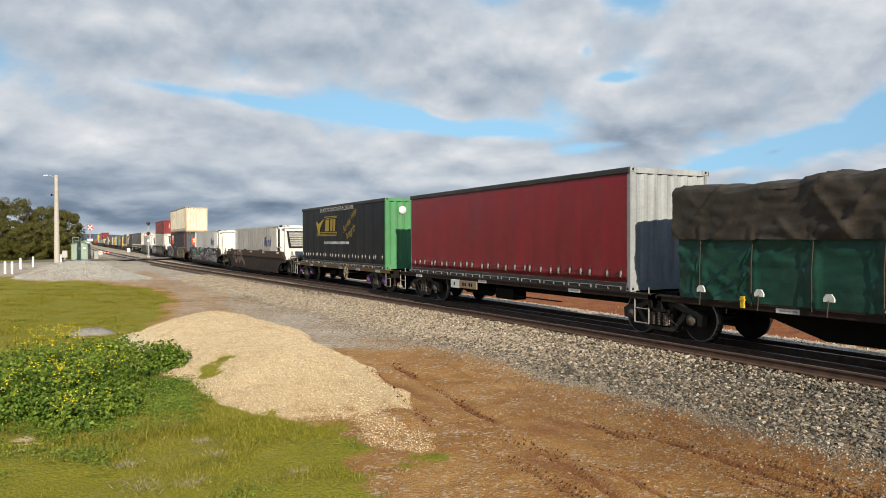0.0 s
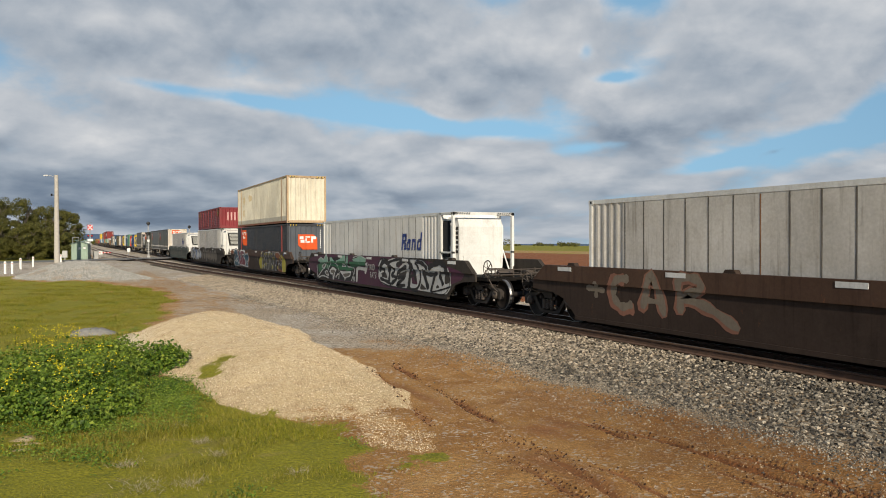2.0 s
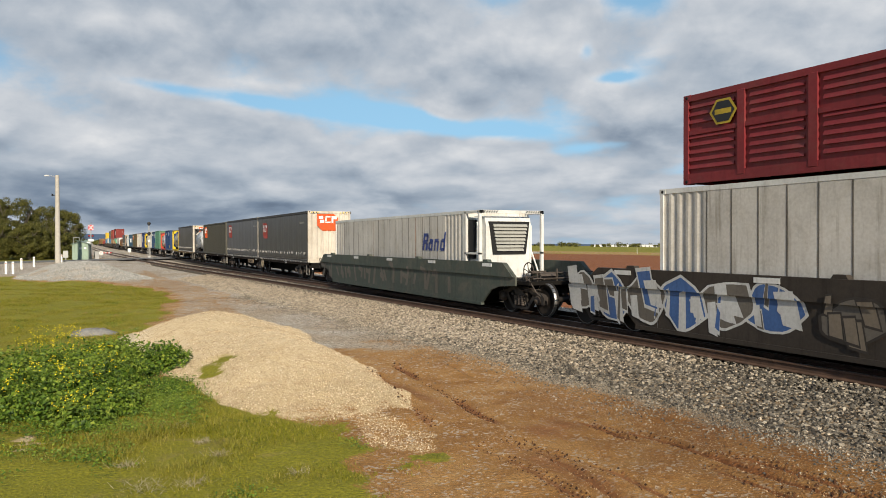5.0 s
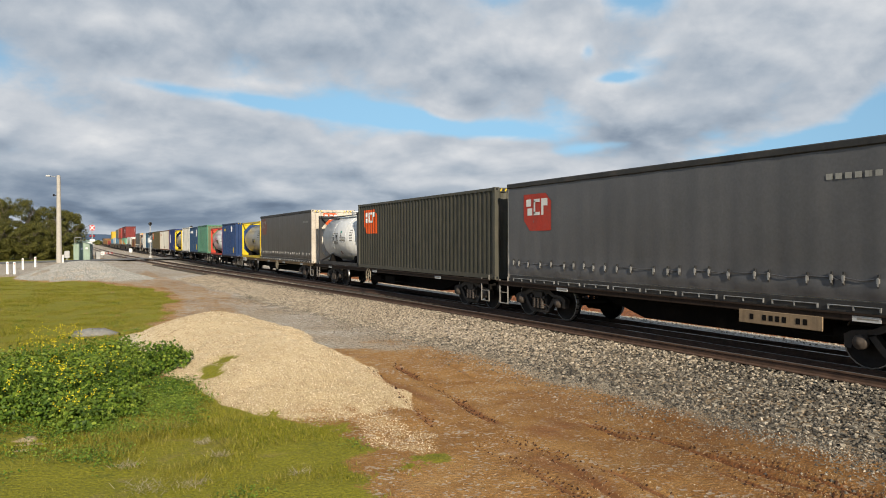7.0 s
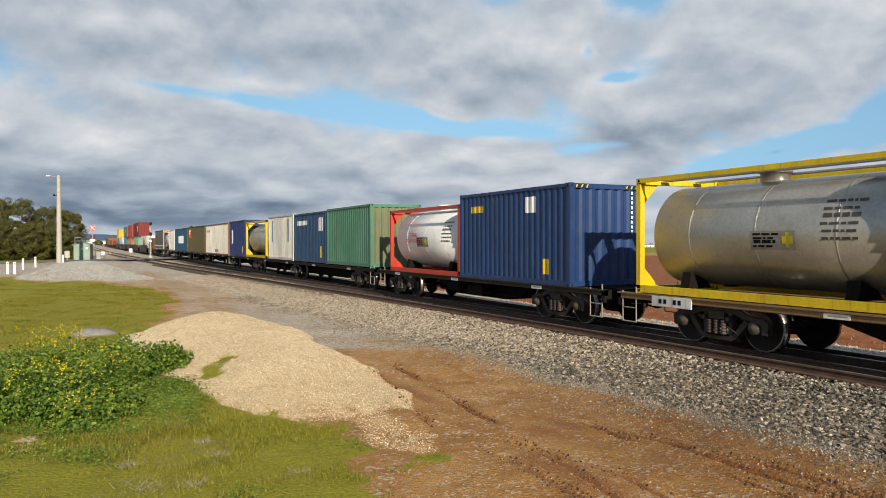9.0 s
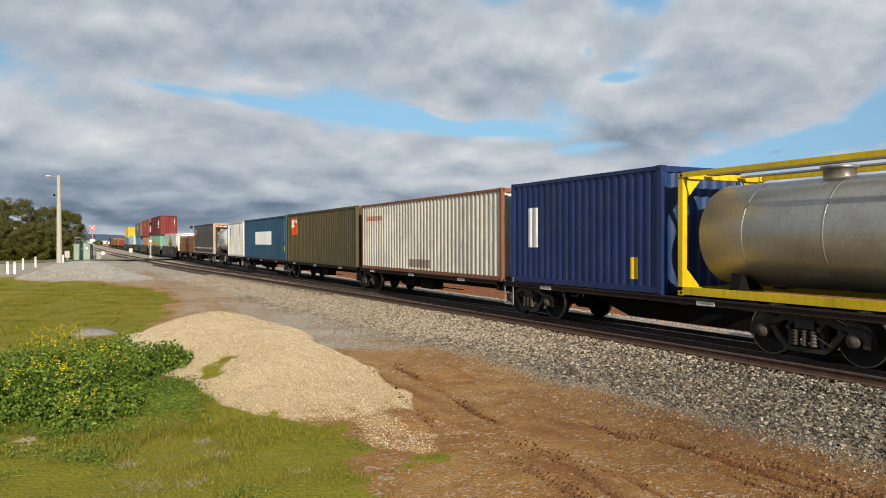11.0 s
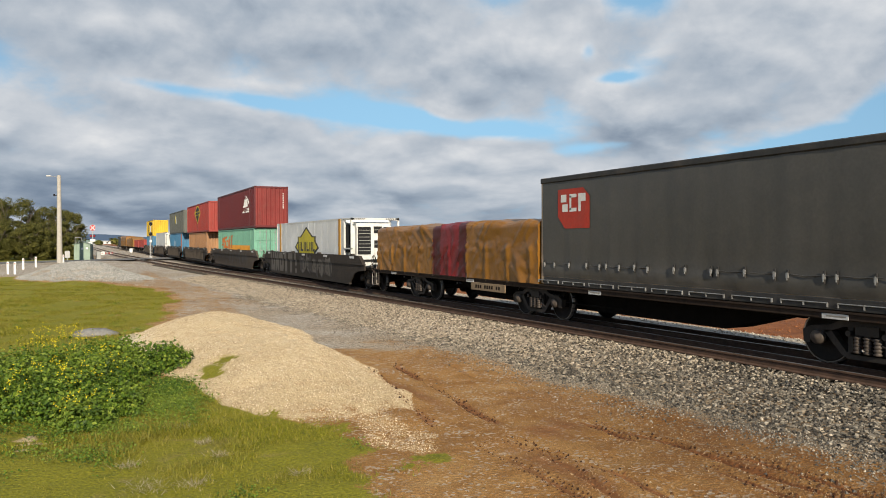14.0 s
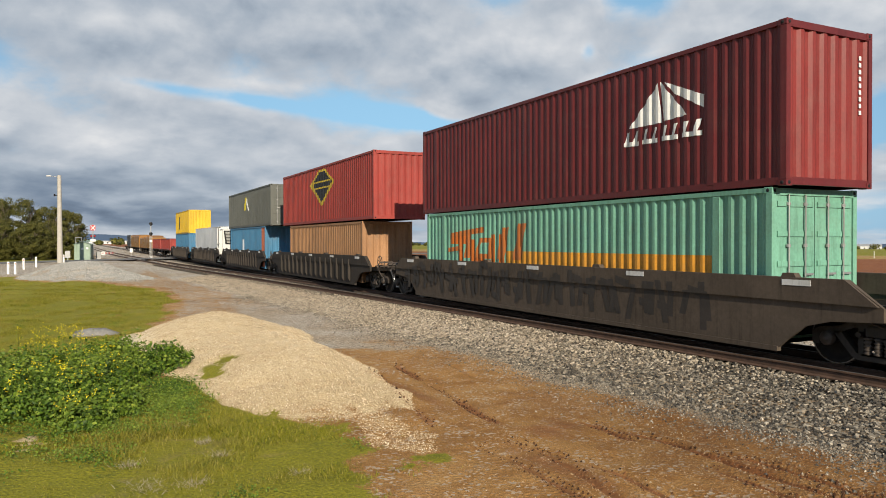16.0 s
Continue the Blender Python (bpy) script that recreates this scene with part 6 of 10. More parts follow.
def make_train():
    flat, well = flat_wagon, well_wagon
    # ---- first flats: sheeted load, red and black curtain boxes
    flat(-12.0, 12.0, [-9.5, 12.1], "dark flat wagon under a sheeted load", steps=False)
    flat(12.2, 26.2, [24.2], "dark flat wagon under a red curtain-sided box", steps=True, boards=[(19.95, 21.1, 0.60, 0.85, M["boardtan"]), (21.12, 21.7, 0.58, 0.86, M["whiteplate"])])
    flat(27.0, 41.4, [29.0, 39.4], "flat wagon with ochre sills and white brake wheel", M["yellowsill"], brake=32.35, plates=6, caps=M["purplecap"])
    tarped_load(-1.2, 11.4, 0.97, 2.28, "brown tarpaulin over bottle-green sheeted freight on a flat wagon", [(-6.25, 6.25, 0.0, 0.56, M["greentarp"]), (-6.3, 6.38, 0.52, 1.0, M["browntarp"])], seedv=3, pads=True)
    curtain_container(12.9, 25.05, 0.97, 2.87, "red curtain-sided container with a silver end", M["redcurtain"], M["silverend"], M["darkrail"], 0.42, 26)
    black = curtain_container(27.6, 39.7, 0.97, 2.95, "black curtain-sided container with gold mark and green end", M["blackcurtain"], M["greenend"], M["darkrail"], 0.5, 26)
    # ---- five-unit well set
    sk = [M["well"], M["wellgrey"], M["well"], M["wellgrey"], M["wellgreen"]]
    ends = [(42.8, 61.1), (64.3, 82.4), (85.6, 104.1), (107.05, 125.5), (128.6, 146.9)]
    lab = ["rust-brown well wagon with faint chalk marks", "dark grey well wagon covered in sprayed lettering", "dark brown well wagon with bright sprayed lettering", "grey well wagon with blue sprayed marks", "weathered green and grey well wagon"]
    wells = []
    for i, ((a, b), k, t) in enumerate(zip(ends, sk, lab)):
        wells.append(well(a, b, [a + 0.3, b - 0.25], t, k))
    steel_end(wells[0], ends[0][1] - ends[0][0], -1)
    rand1 = reefer(44.7, 58.95, 0.3, 2.83, "dusty white refrigerated container with ribbed sides and blue bars", M["randskin"], M["unit"], 0.62, 1.0, ribs=True)
    rand2 = reefer(66.2, 80.45, 0.3, 2.83, "dusty white refrigerated container with blue bars on its side", M["paleskin"], M["unit"], 0.62, 1.0, ribs=True, face="plain")
    low = box_container(87.6, 102.25, 0.3, 2.896, "dark slate container with orange logo panels", M["slate_logo"], M["slate_end_lit"], M["slate"], inset=(-6.02, 6.02))
    up = box_container(87.6, 102.25, 3.24, 2.87, "cream ribbed container stacked on a slate one", M["cream"], M["cream"], M["creamframe"], inset=(-6.02, 6.02), low_edge=0.42)
    hazard(low, -7.32, -1, 2.896)
    hazard(up, -7.32, -1, 2.87)
    rf2 = reefer(108.9, 123.1, 0.3, 2.95, "white refrigerated container in a grey well wagon", M["randskin"], M["unit"], 0.62, 1.0, ribs=True)
    hh = louvred_container(110.3, 122.4, 3.3, 1.85, "red louvred half-height container stacked on a white one", M["redhalf"])
    rand3 = reefer(131.0, 145.2, 0.3, 2.83, "dusty white refrigerated container in a green well wagon", M["randskin"], M["unit"], 0.62, 1.0, ribs=True)
    # ---- flats with curtain boxes, tanks and short boxes
    flat(149.6, 174.2, [151.9, 162.0, 172.2], "dark flat wagon under two charcoal curtain boxes", M["deck"], brake=160.6, boards=[(163.44, 165.17, 0.60, 0.85, M["boardtan"])])
    flat(174.6, 192.8, [176.1, 190.2], "dark flat wagon with white data plates", brake=184.98)
    flat(193.3, 212.8, [195.5, 210.0], "flat wagon with ochre sills and white steps", M["yellowsill"], brake=201.1, plates=5, boards=[(210.5, 211.64, 0.72, 0.95, M["whiteplate"])])
    c1 = curtain_container(149.9, 162.0, 0.93, 2.88, "charcoal curtain-sided container with white end and orange logo", M["graycurtain"], M["dirtywhite"], M["darkrail"], 0.55)
    c2 = curtain_container(162.15, 173.6, 0.97, 2.85, "charcoal curtain-sided container with orange logo", M["palecurtain"], M["dirtywhite"], M["darkrail"], 0.55)
    corr = box_container(174.35, 186.35, 0.97, 2.82, "dark olive-grey ribbed container with orange logo", M["olive_logo"], M["olive"], M["olive"])
    tk1 = tank_container(186.4, 192.35, 0.97, 2.5, "white tank container in a black frame", M["tankwhite"], M["bframe"], 1.12, False)
    c3 = curtain_container(193.65, 205.75, 0.97, 2.9, "brown-grey curtain-sided container with white end", M["browncurtain"], M["dirtywhite"], M["darkrail"], 0.5)
    y1 = tank_container(206.0, 212.2, 0.97, 2.58, "dull steel tank container in a yellow frame", M["steel"], M["yframe"], 1.08)
    flat(213.3, 227.9, [215.5, 226.0], "dark flat wagon under short boxes", plates=3)
    flat(228.4, 262.0, [230.7, 241.5, 252.0, 260.8], "long dark flat wagon with white plates", plates=6)
    b1 = box_container(214.7, 220.7, 0.94, 2.72, "navy blue short container with yellow label", M["blue_logo"], M["blue"])
    rt = tank_container(220.75, 226.75, 0.94, 2.43, "white tank container in a bright red frame", M["tankwhite"], M["rframe"], 1.08, True)
    box_container(228.95, 235.1, 1.0, 2.78, "weathered green short container", M["green"], M["greenbrown"])
    box_container(235.3, 241.3, 1.0, 2.72, "navy blue short container with white mark", M["blue2_logo"], M["blue"])
    box_container(241.6, 247.7, 1.0, 2.78, "dusty white short container with blue letters", M["white_logo"], M["white"])
    tank_container(248.5, 254.9, 1.0, 2.58, "dull steel tank container in a yellow frame", M["steel"], M["yframe"], 1.05)
    box_container(255.4, 261.5, 0.97, 2.83, "deep blue short container with white label", M["blue3_logo"], M["blue"])
    # ---- articulated flats with long boxes
    jb = [274.0, 287.1, 299.4, 310.1]
    flat(262.2, 274.3, [jb[0]], "low dark articulated flat wagon", steps=False)
    flat(274.5, 286.9, [jb[1]], "low dark articulated flat wagon", steps=False)
    flat(287.1, 299.7, [jb[2]], "low dark articulated flat wagon", steps=False)
    flat(299.9, 312.9, [jb[3]], "dark flat wagon under a tank and a white box", steps=True, brake=307.2)
    box_container(262.05, 274.0, 0.92, 2.83, "cream-white ribbed container with rusty frame", M["white40"], M["white40"], M["rusty"])
    brown = box_container(274.78, 286.8, 0.92, 2.86, "olive-brown ribbed container with orange logo", M["brown_logo"], M["brown"])
    box_container(287.25, 299.45, 0.92, 2.83, "steel-blue ribbed container with blank white rectangle", M["sblue_logo"], M["rusty"], M["sbframe"])
    w20 = box_container(300.1, 306.2, 0.95, 2.74, "off-white short container with blue letter columns", M["white20_logo"], M["white"])
    tk4 = tank_container(306.3, 312.3, 0.97, 2.5, "white tank container in a black frame", M["tankwhite"], M["bframe"], 1.12, False)
    flat(313.3, 338.6, [316.6, 326.2, 334.0], "dark flat wagon under a curtain box and sheeted freight", plates=4, boards=[(327.53, 329.58, 0.60, 0.84, M["boardtan"])])
    c4 = curtain_container(313.6, 325.7, 0.99, 2.86, "charcoal curtain-sided container with orange logo and beige end", M["graycurtain"], M["beige"], M["darkrail"], 0.55)
    tarped_load(325.85, 337.72, 0.97, 1.74, "ochre and crimson tarpaulins tied over low freight", [(-5.97, -1.85, 0, 1, M["ochretarp"]), (-1.9, -1.3, 0, 1, M["maroontarp"]), (-1.35, 0.05, 0, 1, M["redtarp"]), (0.0, 0.65, 0, 1, M["maroontarp"]), (0.6, 5.97, 0, 1, M["ochretarp"])], seedv=8)
    # ---- second well set, double stacked
    e2 = [(338.9, 357.7), (359.8, 379.1), (381.9, 399.4), (401.4, 417.4), (419.2, 436.4), (438.4, 455.6)]
    lab2 = ["grey well wagon with large grey sprayed letters", "grey well wagon with scrawled dark letters", "ribbed grey well wagon with stacked boxes", "ribbed grey well wagon with stacked boxes", "ribbed dark well wagon", "ribbed dark well wagon"]
    for i, ((a, b), t) in enumerate(zip(e2, lab2)):
        wells.append(well(a, b, [a + 0.3, b - 0.25], t, M["wellpale"] if i == 1 else M["wellgrey"], i >= 2))
    steel_end(wells[5], e2[0][1] - e2[0][0], -1)
    lf = reefer(341.2, 355.2, 0.3, 2.95, "clean white refrigerated container with yellow diamond logo", M["cleanwhite"], M["unit"], 1.2, 1.1, M["ochre"], (-5.35, 6.1), face="panels")
    toll = box_container(362.0, 376.65, 0.3, 2.83, "faded teal container with orange band", M["teal_logo"], M["teal"], M["teal"], doors="front", inset=(-6.02, 6.02))
    cv = box_container(361.7, 377.0, 3.14, 3.0, "maroon container with white sail mark, stacked on teal", M["oxide_logo"], M["oxide_lit"], M["oxide"], inset=(-5.9, 6.6))
    rl = box_container(382.0, 397.3, 3.1, 2.98, "red container with gold diamond mark, stacked on tan", M["redbox"])
    box_container(383.4, 395.7, 0.3, 2.75, "tan ribbed container in a ribbed well wagon", M["tan"])
    gr = box_container(400.6, 415.3, 3.2, 2.75, "grey-green container with yellow mark, stacked on blue", M["greybox"], M["greybox"], doors="front")
    box_container(402.3, 414.6, 0.3, 2.9, "faded blue container with white mark and orange end", M["lowblue_logo"], M["lowblue"])
    reefer(420.2, 434.6, 0.3, 3.2, "white refrigerated container with dark bars", M["cleanwhite"], M["unit"], 1.2, 1.0)
    box_container(440.0, 452.2, 3.1, 2.7, "bright yellow container with black mark, stacked on blue", M["yellow_logo"], M["yellowbox"])
    box_container(440.0, 452.2, 0.3, 2.8, "faded blue container in a dark well wagon", M["lowblue"])
    flat(458.2, 486.0, [460.6, 472.0, 483.6], "dark flat wagon under red low boxes", plates=3)
    box_container(459.0, 471.2, 0.97, 1.6, "red half-height container on a flat wagon", M["redbox"])
    box_container(472.6, 484.8, 0.97, 1.6, "dull red half-height container on a flat wagon", M["redbox"])
    flat(487.0, 513.0, [489.4, 500.0, 510.6], "dark flat wagon under sheeted freight", plates=0)
    flat(514.0, 541.0, [516.4, 527.5, 538.6], "dark flat wagon under sheeted freight", plates=0)
    tarped_load(488.0, 512.0, 0.97, 1.9, "ochre tarpaulin over freight on a flat wagon", [(-12, 12, 0, 1, M["ochretarp"])], seedv=12, dip=0.4)
    tarped_load(515.0, 540.0, 0.97, 2.4, "ochre and brown tarpaulin over freight on a flat wagon", [(-12.5, 12.5, 0, 1, M["ochretarp"])], seedv=15, dip=0.5)
    flat(542.0, 565.0, [544.4, 562.6], "dark last flat wagon of the train", plates=0)
    box_container(543.0, 555.2, 0.97, 2.8, "dark slate container near the end of the train", M["slate"], M["white"])
    return dict(wells=wells, black=black, c1=c1, c2=c2, c3=c3, c4=c4, rand1=rand1, rand2=rand2, rand3=rand3, lf=lf, y1=y1, tk1=tk1, tk4=tk4, rt=rt, cv=cv, rl=rl, corr=corr, brown=brown, toll=toll, w20=w20, b1=b1, hh=hh, rf2=rf2, up=up, low=low, gr=gr)


M["slate_logo"] = paint("slate_paint", (0.026, 0.030, 0.037), 0.45, dirt=0.2, streak=0.2)
# lighter copy of the slate side paint: sun on the ends put into colour
M["slate_end_lit"] = paint("slate_end_paint_sunlit", (0.075, 0.085, 0.10), 0.45, dirt=0.2, streak=0.2)
M["creamframe"] = paint("rusty_cream_frame", (0.42, 0.30, 0.18), 0.55, dirt=0.3, rust=0.55)
M["olive"] = paint("olive_grey_paint", (0.075, 0.072, 0.055), 0.5, dirt=0.3, rust=0.15)
M["olive_logo"] = paint("olive_grey_paint_with_panel", (0.050, 0.048, 0.036), 0.5, dirt=0.2)
M["brown"] = paint("olive_brown_paint", C["brown"], 0.5, dirt=0.3, rust=0.3)
M["brown_logo"] = paint("olive_brown_paint_with_panel", C["brown"], 0.5, dirt=0.25, rust=0.1)
M["blue_logo"] = paint("navy_paint_with_labels", C["blue"], 0.4, dirt=0.08, rust=0.05, panels=[(1.5, 2.3, 2.1, 2.3, C["yellow"]), (-2.05, -1.75, 0.3, 0.72, C["yellow"]), (-1.4, -0.85, 2.0, 2.45, (0.7, 0.7, 0.7))])
M["blue2_logo"] = paint("navy_paint_with_white_marks", (0.022, 0.06, 0.13), 0.45, dirt=0.15, rust=0.1, panels=[(0.4, 2.4, 2.05, 2.3, (0.6, 0.62, 0.62)), (-2.4, -1.6, 1.7, 2.4, (0.5, 0.5, 0.5)), (-2.3, -2.0, 0.3, 0.9, C["yellow"])])
M["blue3_logo"] = paint("deep_blue_paint_with_label", (0.014, 0.03, 0.12), 0.4, dirt=0.1, panels=[(1.75, 2.25, 1.0, 2.1, (0.72, 0.73, 0.74)), (-2.3, -2.05, 0.3, 0.8, C["yellow"])])
M["white_logo"] = paint("dusty_white_with_blue", (0.58, 0.57, 0.52), 0.5, dirt=0.35, rust=0.1, panels=[(1.9, 2.2, 1.1, 2.5, (0.12, 0.18, 0.25)), (-2.0, -1.7, 1.1, 2.5, (0.12, 0.18, 0.25))], dust=(0.36, 0.30, 0.23))
M["white20_logo"] = paint("off_white_with_blue_columns", (0.66, 0.65, 0.60), 0.5, dirt=0.25, rust=0.08, panels=[(1.85, 2.15, 1.55, 2.35, (0.05, 0.12, 0.26)), (-1.95, -1.6, 1.55, 2.5, (0.05, 0.12, 0.26)), (1.85, 2.15, 0.85, 1.45, (0.35, 0.35, 0.28)), (-1.95, -1.6, 0.85, 1.45, (0.35, 0.35, 0.28))], dust=(0.36, 0.30, 0.23))
M["white40"] = paint("cream_white_rust_runs", (0.64, 0.61, 0.53), 0.5, dirt=0.3, streak=0.5, rust=0.3, dust=(0.33, 0.26, 0.18), panels=[(3.6, 5.4, 2.1, 2.3, (0.5, 0.22, 0.14)), (-0.9, 0.9, 0.25, 0.55, (0.25, 0.2, 0.17))])
M["sblue_logo"] = paint("steel_blue_with_white_patch", C["steelblue"], 0.5, dirt=0.2, streak=0.3, rust=0.12, panels=[(-2.37, 2.55, 1.01, 1.9, (0.70, 0.72, 0.72)), (-5.75, -5.5, 0.6, 0.95, C["yellow"]), (-5.7, -5.55, 1.3, 2.5, (0.25, 0.35, 0.4))])
M["sbframe"] = paint("steel_blue_frame", (0.03, 0.07, 0.11), 0.5, dirt=0.3, rust=0.4)
M["greenbrown"] = paint("dusty_green_brown_end", (0.15, 0.17, 0.09), 0.55, dirt=0.5, rust=0.3)
M["dirtywhite"] = paint("stained_white_end", (0.55, 0.50, 0.42), 0.5, dirt=0.45, streak=0.5, rust=0.1, dust=(0.30, 0.23, 0.16))
M["beige"] = paint("beige_end", (0.48, 0.36, 0.25), 0.5, dirt=0.3)
M["cleanwhite"] = paint("clean_white_panel", (0.72, 0.73, 0.72), 0.4, dirt=0.12, streak=0.25, dust=(0.45, 0.42, 0.38))
M["ochre"] = paint("ochre_post", (0.55, 0.27, 0.02), 0.45, dirt=0.15)
M["teal"] = paint("teal_container_paint", C["teal"], 0.55, dirt=0.25, streak=0.4, rust=0.12)
M["teal_logo"] = paint("teal_paint_with_orange_band", C["teal"], 0.55, dirt=0.2, streak=0.35, rust=0.12, panels=[(-5.9, 2.0, 1.12, 1.55, (0.55, 0.25, 0.03)), (4.3, 5.6, 1.75, 2.1, (0.5, 0.13, 0.02)), (4.7, 5.0, 1.1, 1.9, (0.5, 0.13, 0.02)), (3.2, 4.2, 1.1, 1.3, (0.5, 0.13, 0.02)), (3.2, 3.5, 1.1, 1.9, (0.5, 0.13, 0.02)), (3.9, 4.2, 1.1, 1.9, (0.5, 0.13, 0.02)), (2.6, 2.85, 1.1, 2.05, (0.5, 0.13, 0.02)), (2.05, 2.35, 1.1, 2.05, (0.5, 0.13, 0.02))])
M["oxide_logo"] = M["oxide"]
# brighter copy of the maroon paint: sunlight on the ends put into the colour
M["oxide_lit"] = paint("maroon_end_sunlit", (0.20, 0.028, 0.024), 0.5, dirt=0.15, streak=0.3)
M["lowblue_logo"] = paint("faded_blue_with_white_mark", (0.06, 0.19, 0.32), 0.5, dirt=0.2, streak=0.3, panels=[(0.8, 1.5, 0.9, 2.0, (0.65, 0.68, 0.7)), (-6.1, -5.0, 0.1, 2.8, (0.42, 0.12, 0.06))])
M["yellow_logo"] = paint("yellow_paint_with_black_mark", (0.62, 0.40, 0.03), 0.45, dirt=0.1, streak=0.2, panels=[(2.2, 3.0, 0.5, 2.1, (0.02, 0.02, 0.02))])
train = make_train()
# ---------------------------------------------------------------- ballast and loose stones
def scatter_stones(name, label, xs, ys, zs, sizes, mat, seed=1, flat=0.7, small=False):
    """Many small angular stones in one mesh; small ones are four-sided chips."""
    r = np.random.default_rng(seed)
    n = len(xs)
    if small:
        a = r.random((n, 1)) * 6.283 + np.array([[0, 1.57, 3.14, 4.71]]) + 0.5 * r.random((n, 4))
        rad = sizes[:, None] * (0.6 + 0.7 * r.random((n, 4)))
        v = np.empty((n, 5, 3))
        v[:, :4, 0], v[:, :4, 1], v[:, :4, 2] = xs[:, None] + rad * np.cos(a), ys[:, None] + rad * np.sin(a), zs[:, None] - sizes[:, None] * 0.3
        v[:, 4] = np.stack([xs + sizes * 0.5 * (r.random(n) - 0.5), ys + sizes * 0.5 * (r.random(n) - 0.5), zs + sizes * (0.5 + 0.5 * r.random(n))], -1)
        f = (np.array([(0, 1, 4), (1, 2, 4), (2, 3, 4), (3, 0, 4)])[None] + (np.arange(n) * 5)[:, None, None]).reshape(-1, 3)
        return big_mesh(name, v.reshape(-1, 3), f, mat, label)
    cube = np.array([(-1, -1, -1), (1, -1, -1), (1, 1, -1), (-1, 1, -1), (-1, -1, 1), (1, -1, 1), (1, 1, 1), (-1, 1, 1)], float)
    v = cube[None] * (0.55 + 0.55 * r.random((n, 8, 1))) * (0.75 + 0.5 * r.random((n, 8, 3))) * 0.62
    v = v * np.stack([0.8 + 0.6 * r.random(n), 0.7 + 0.5 * r.random(n), flat * (0.6 + 0.5 * r.random(n))], -1)[:, None, :]
    a, b = r.random(n) * 6.283, (r.random(n) - 0.5) * 1.3
    ca, sa, cb, sb = np.cos(a), np.sin(a), np.cos(b), np.sin(b)
    x, y, z = v[..., 0], v[..., 1], v[..., 2]
    x, z = x * cb[:, None] + z * sb[:, None], -x * sb[:, None] + z * cb[:, None]
    x, y = x * ca[:, None] - y * sa[:, None], x * sa[:, None] + y * ca[:, None]
    v = np.stack([x, y, z], -1) * sizes[:, None, None] + np.stack([xs, ys, zs], -1)[:, None, :]
    q = np.array([(3, 2, 1, 0), (4, 5, 6, 7), (0, 1, 5, 4), (1, 2, 6, 5), (2, 3, 7, 6), (3, 0, 4, 7)])
    f = (q[None] + (np.arange(n) * 8)[:, None, None]).reshape(-1, 4)
    return big_mesh(name, v.reshape(-1, 3), f, mat, label)


def big_mesh(name, v, f, mat, label="", category="", kind="stuff", smooth_=False, parent=None):
    k = f.shape[1]
    me = bpy.data.meshes.new(name)
    me.vertices.add(len(v))
    me.vertices.foreach_set("co", v.astype(np.float32).ravel())
    me.loops.add(f.size)
    me.loops.foreach_set("vertex_index", f.astype(np.int32).ravel())
    me.polygons.add(len(f))
    me.polygons.foreach_set("loop_start", np.arange(0, f.size, k, dtype=np.int32))
    me.polygons.foreach_set("use_smooth", np.full(len(f), smooth_, dtype=bool))
    me.update(calc_edges=True)
    me.materials.append(mat)
    ob = new(name, me)
    if parent is not None:
        ob.parent = parent
    return tagged(ob, label, category, kind=kind)


def stone_material(name, stops, rough=0.85):
    q = Nodes(name)
    g = q.n.new("ShaderNodeNewGeometry")
    o = q.coords()
    col = q.ramp(g.outputs["Random Per Island"], stops)
    n1 = q.noise(o, 45.0, 4, 0.6)
    col = q.mix(0.35, col, q.ramp(n1, [(0.3, (0.15, 0.15, 0.15)), (0.7, (0.85, 0.85, 0.85))]), "OVERLAY")
    return q.done(col, rough, 0, 0.3)


M["stone"] = stone_material("ballast_stone", [(0.0, (0.034, 0.030, 0.025)), (0.32, (0.086, 0.075, 0.060)), (0.68, (0.165, 0.143, 0.112)), (0.9, (0.28, 0.245, 0.19)), (1.0, (0.46, 0.40, 0.31))])
# paler copy of the ballast stone; its sunlit look is in the colour
M["palestone"] = stone_material("pale_sunlit_ballast_stone", [(0.0, (0.11, 0.090, 0.066)), (0.3, (0.24, 0.197, 0.145)), (0.65, (0.36, 0.300, 0.222)), (1.0, (0.56, 0.475, 0.365))])
# near-black stones under the train: grime plus shade put into the colour
M["grime_shade_stone"] = stone_material("grimy_shaded_track_stone", [(0.0, (0.006, 0.005, 0.004)), (0.6, (0.017, 0.014, 0.011)), (1.0, (0.04, 0.034, 0.027))])
M["pebble"] = stone_material("pale_pebbles", [(0.0, (0.12, 0.065, 0.03)), (0.45, (0.27, 0.16, 0.075)), (0.85, (0.38, 0.265, 0.15)), (1.0, (0.50, 0.40, 0.27))])
M["sandstone"] = stone_material("sandy_crumbs", [(0.0, (0.17, 0.115, 0.06)), (0.3, (0.38, 0.28, 0.16)), (0.7, (0.52, 0.40, 0.245)), (1.0, (0.74, 0.63, 0.46))])
M["clod"] = stone_material("damp_clay_clods", [(0.0, (0.028, 0.011, 0.004)), (0.6, (0.075, 0.030, 0.010)), (1.0, (0.17, 0.072, 0.025))])
M["redclod"] = stone_material("orange_clods", [(0.0, (0.13, 0.042, 0.013)), (0.6, (0.22, 0.077, 0.025)), (1.0, (0.30, 0.115, 0.042))])
M["greystone"] = stone_material("crushed_grey_stone", [(0.0, (0.14, 0.135, 0.122)), (0.5, (0.27, 0.262, 0.238)), (1.0, (0.43, 0.42, 0.385))])


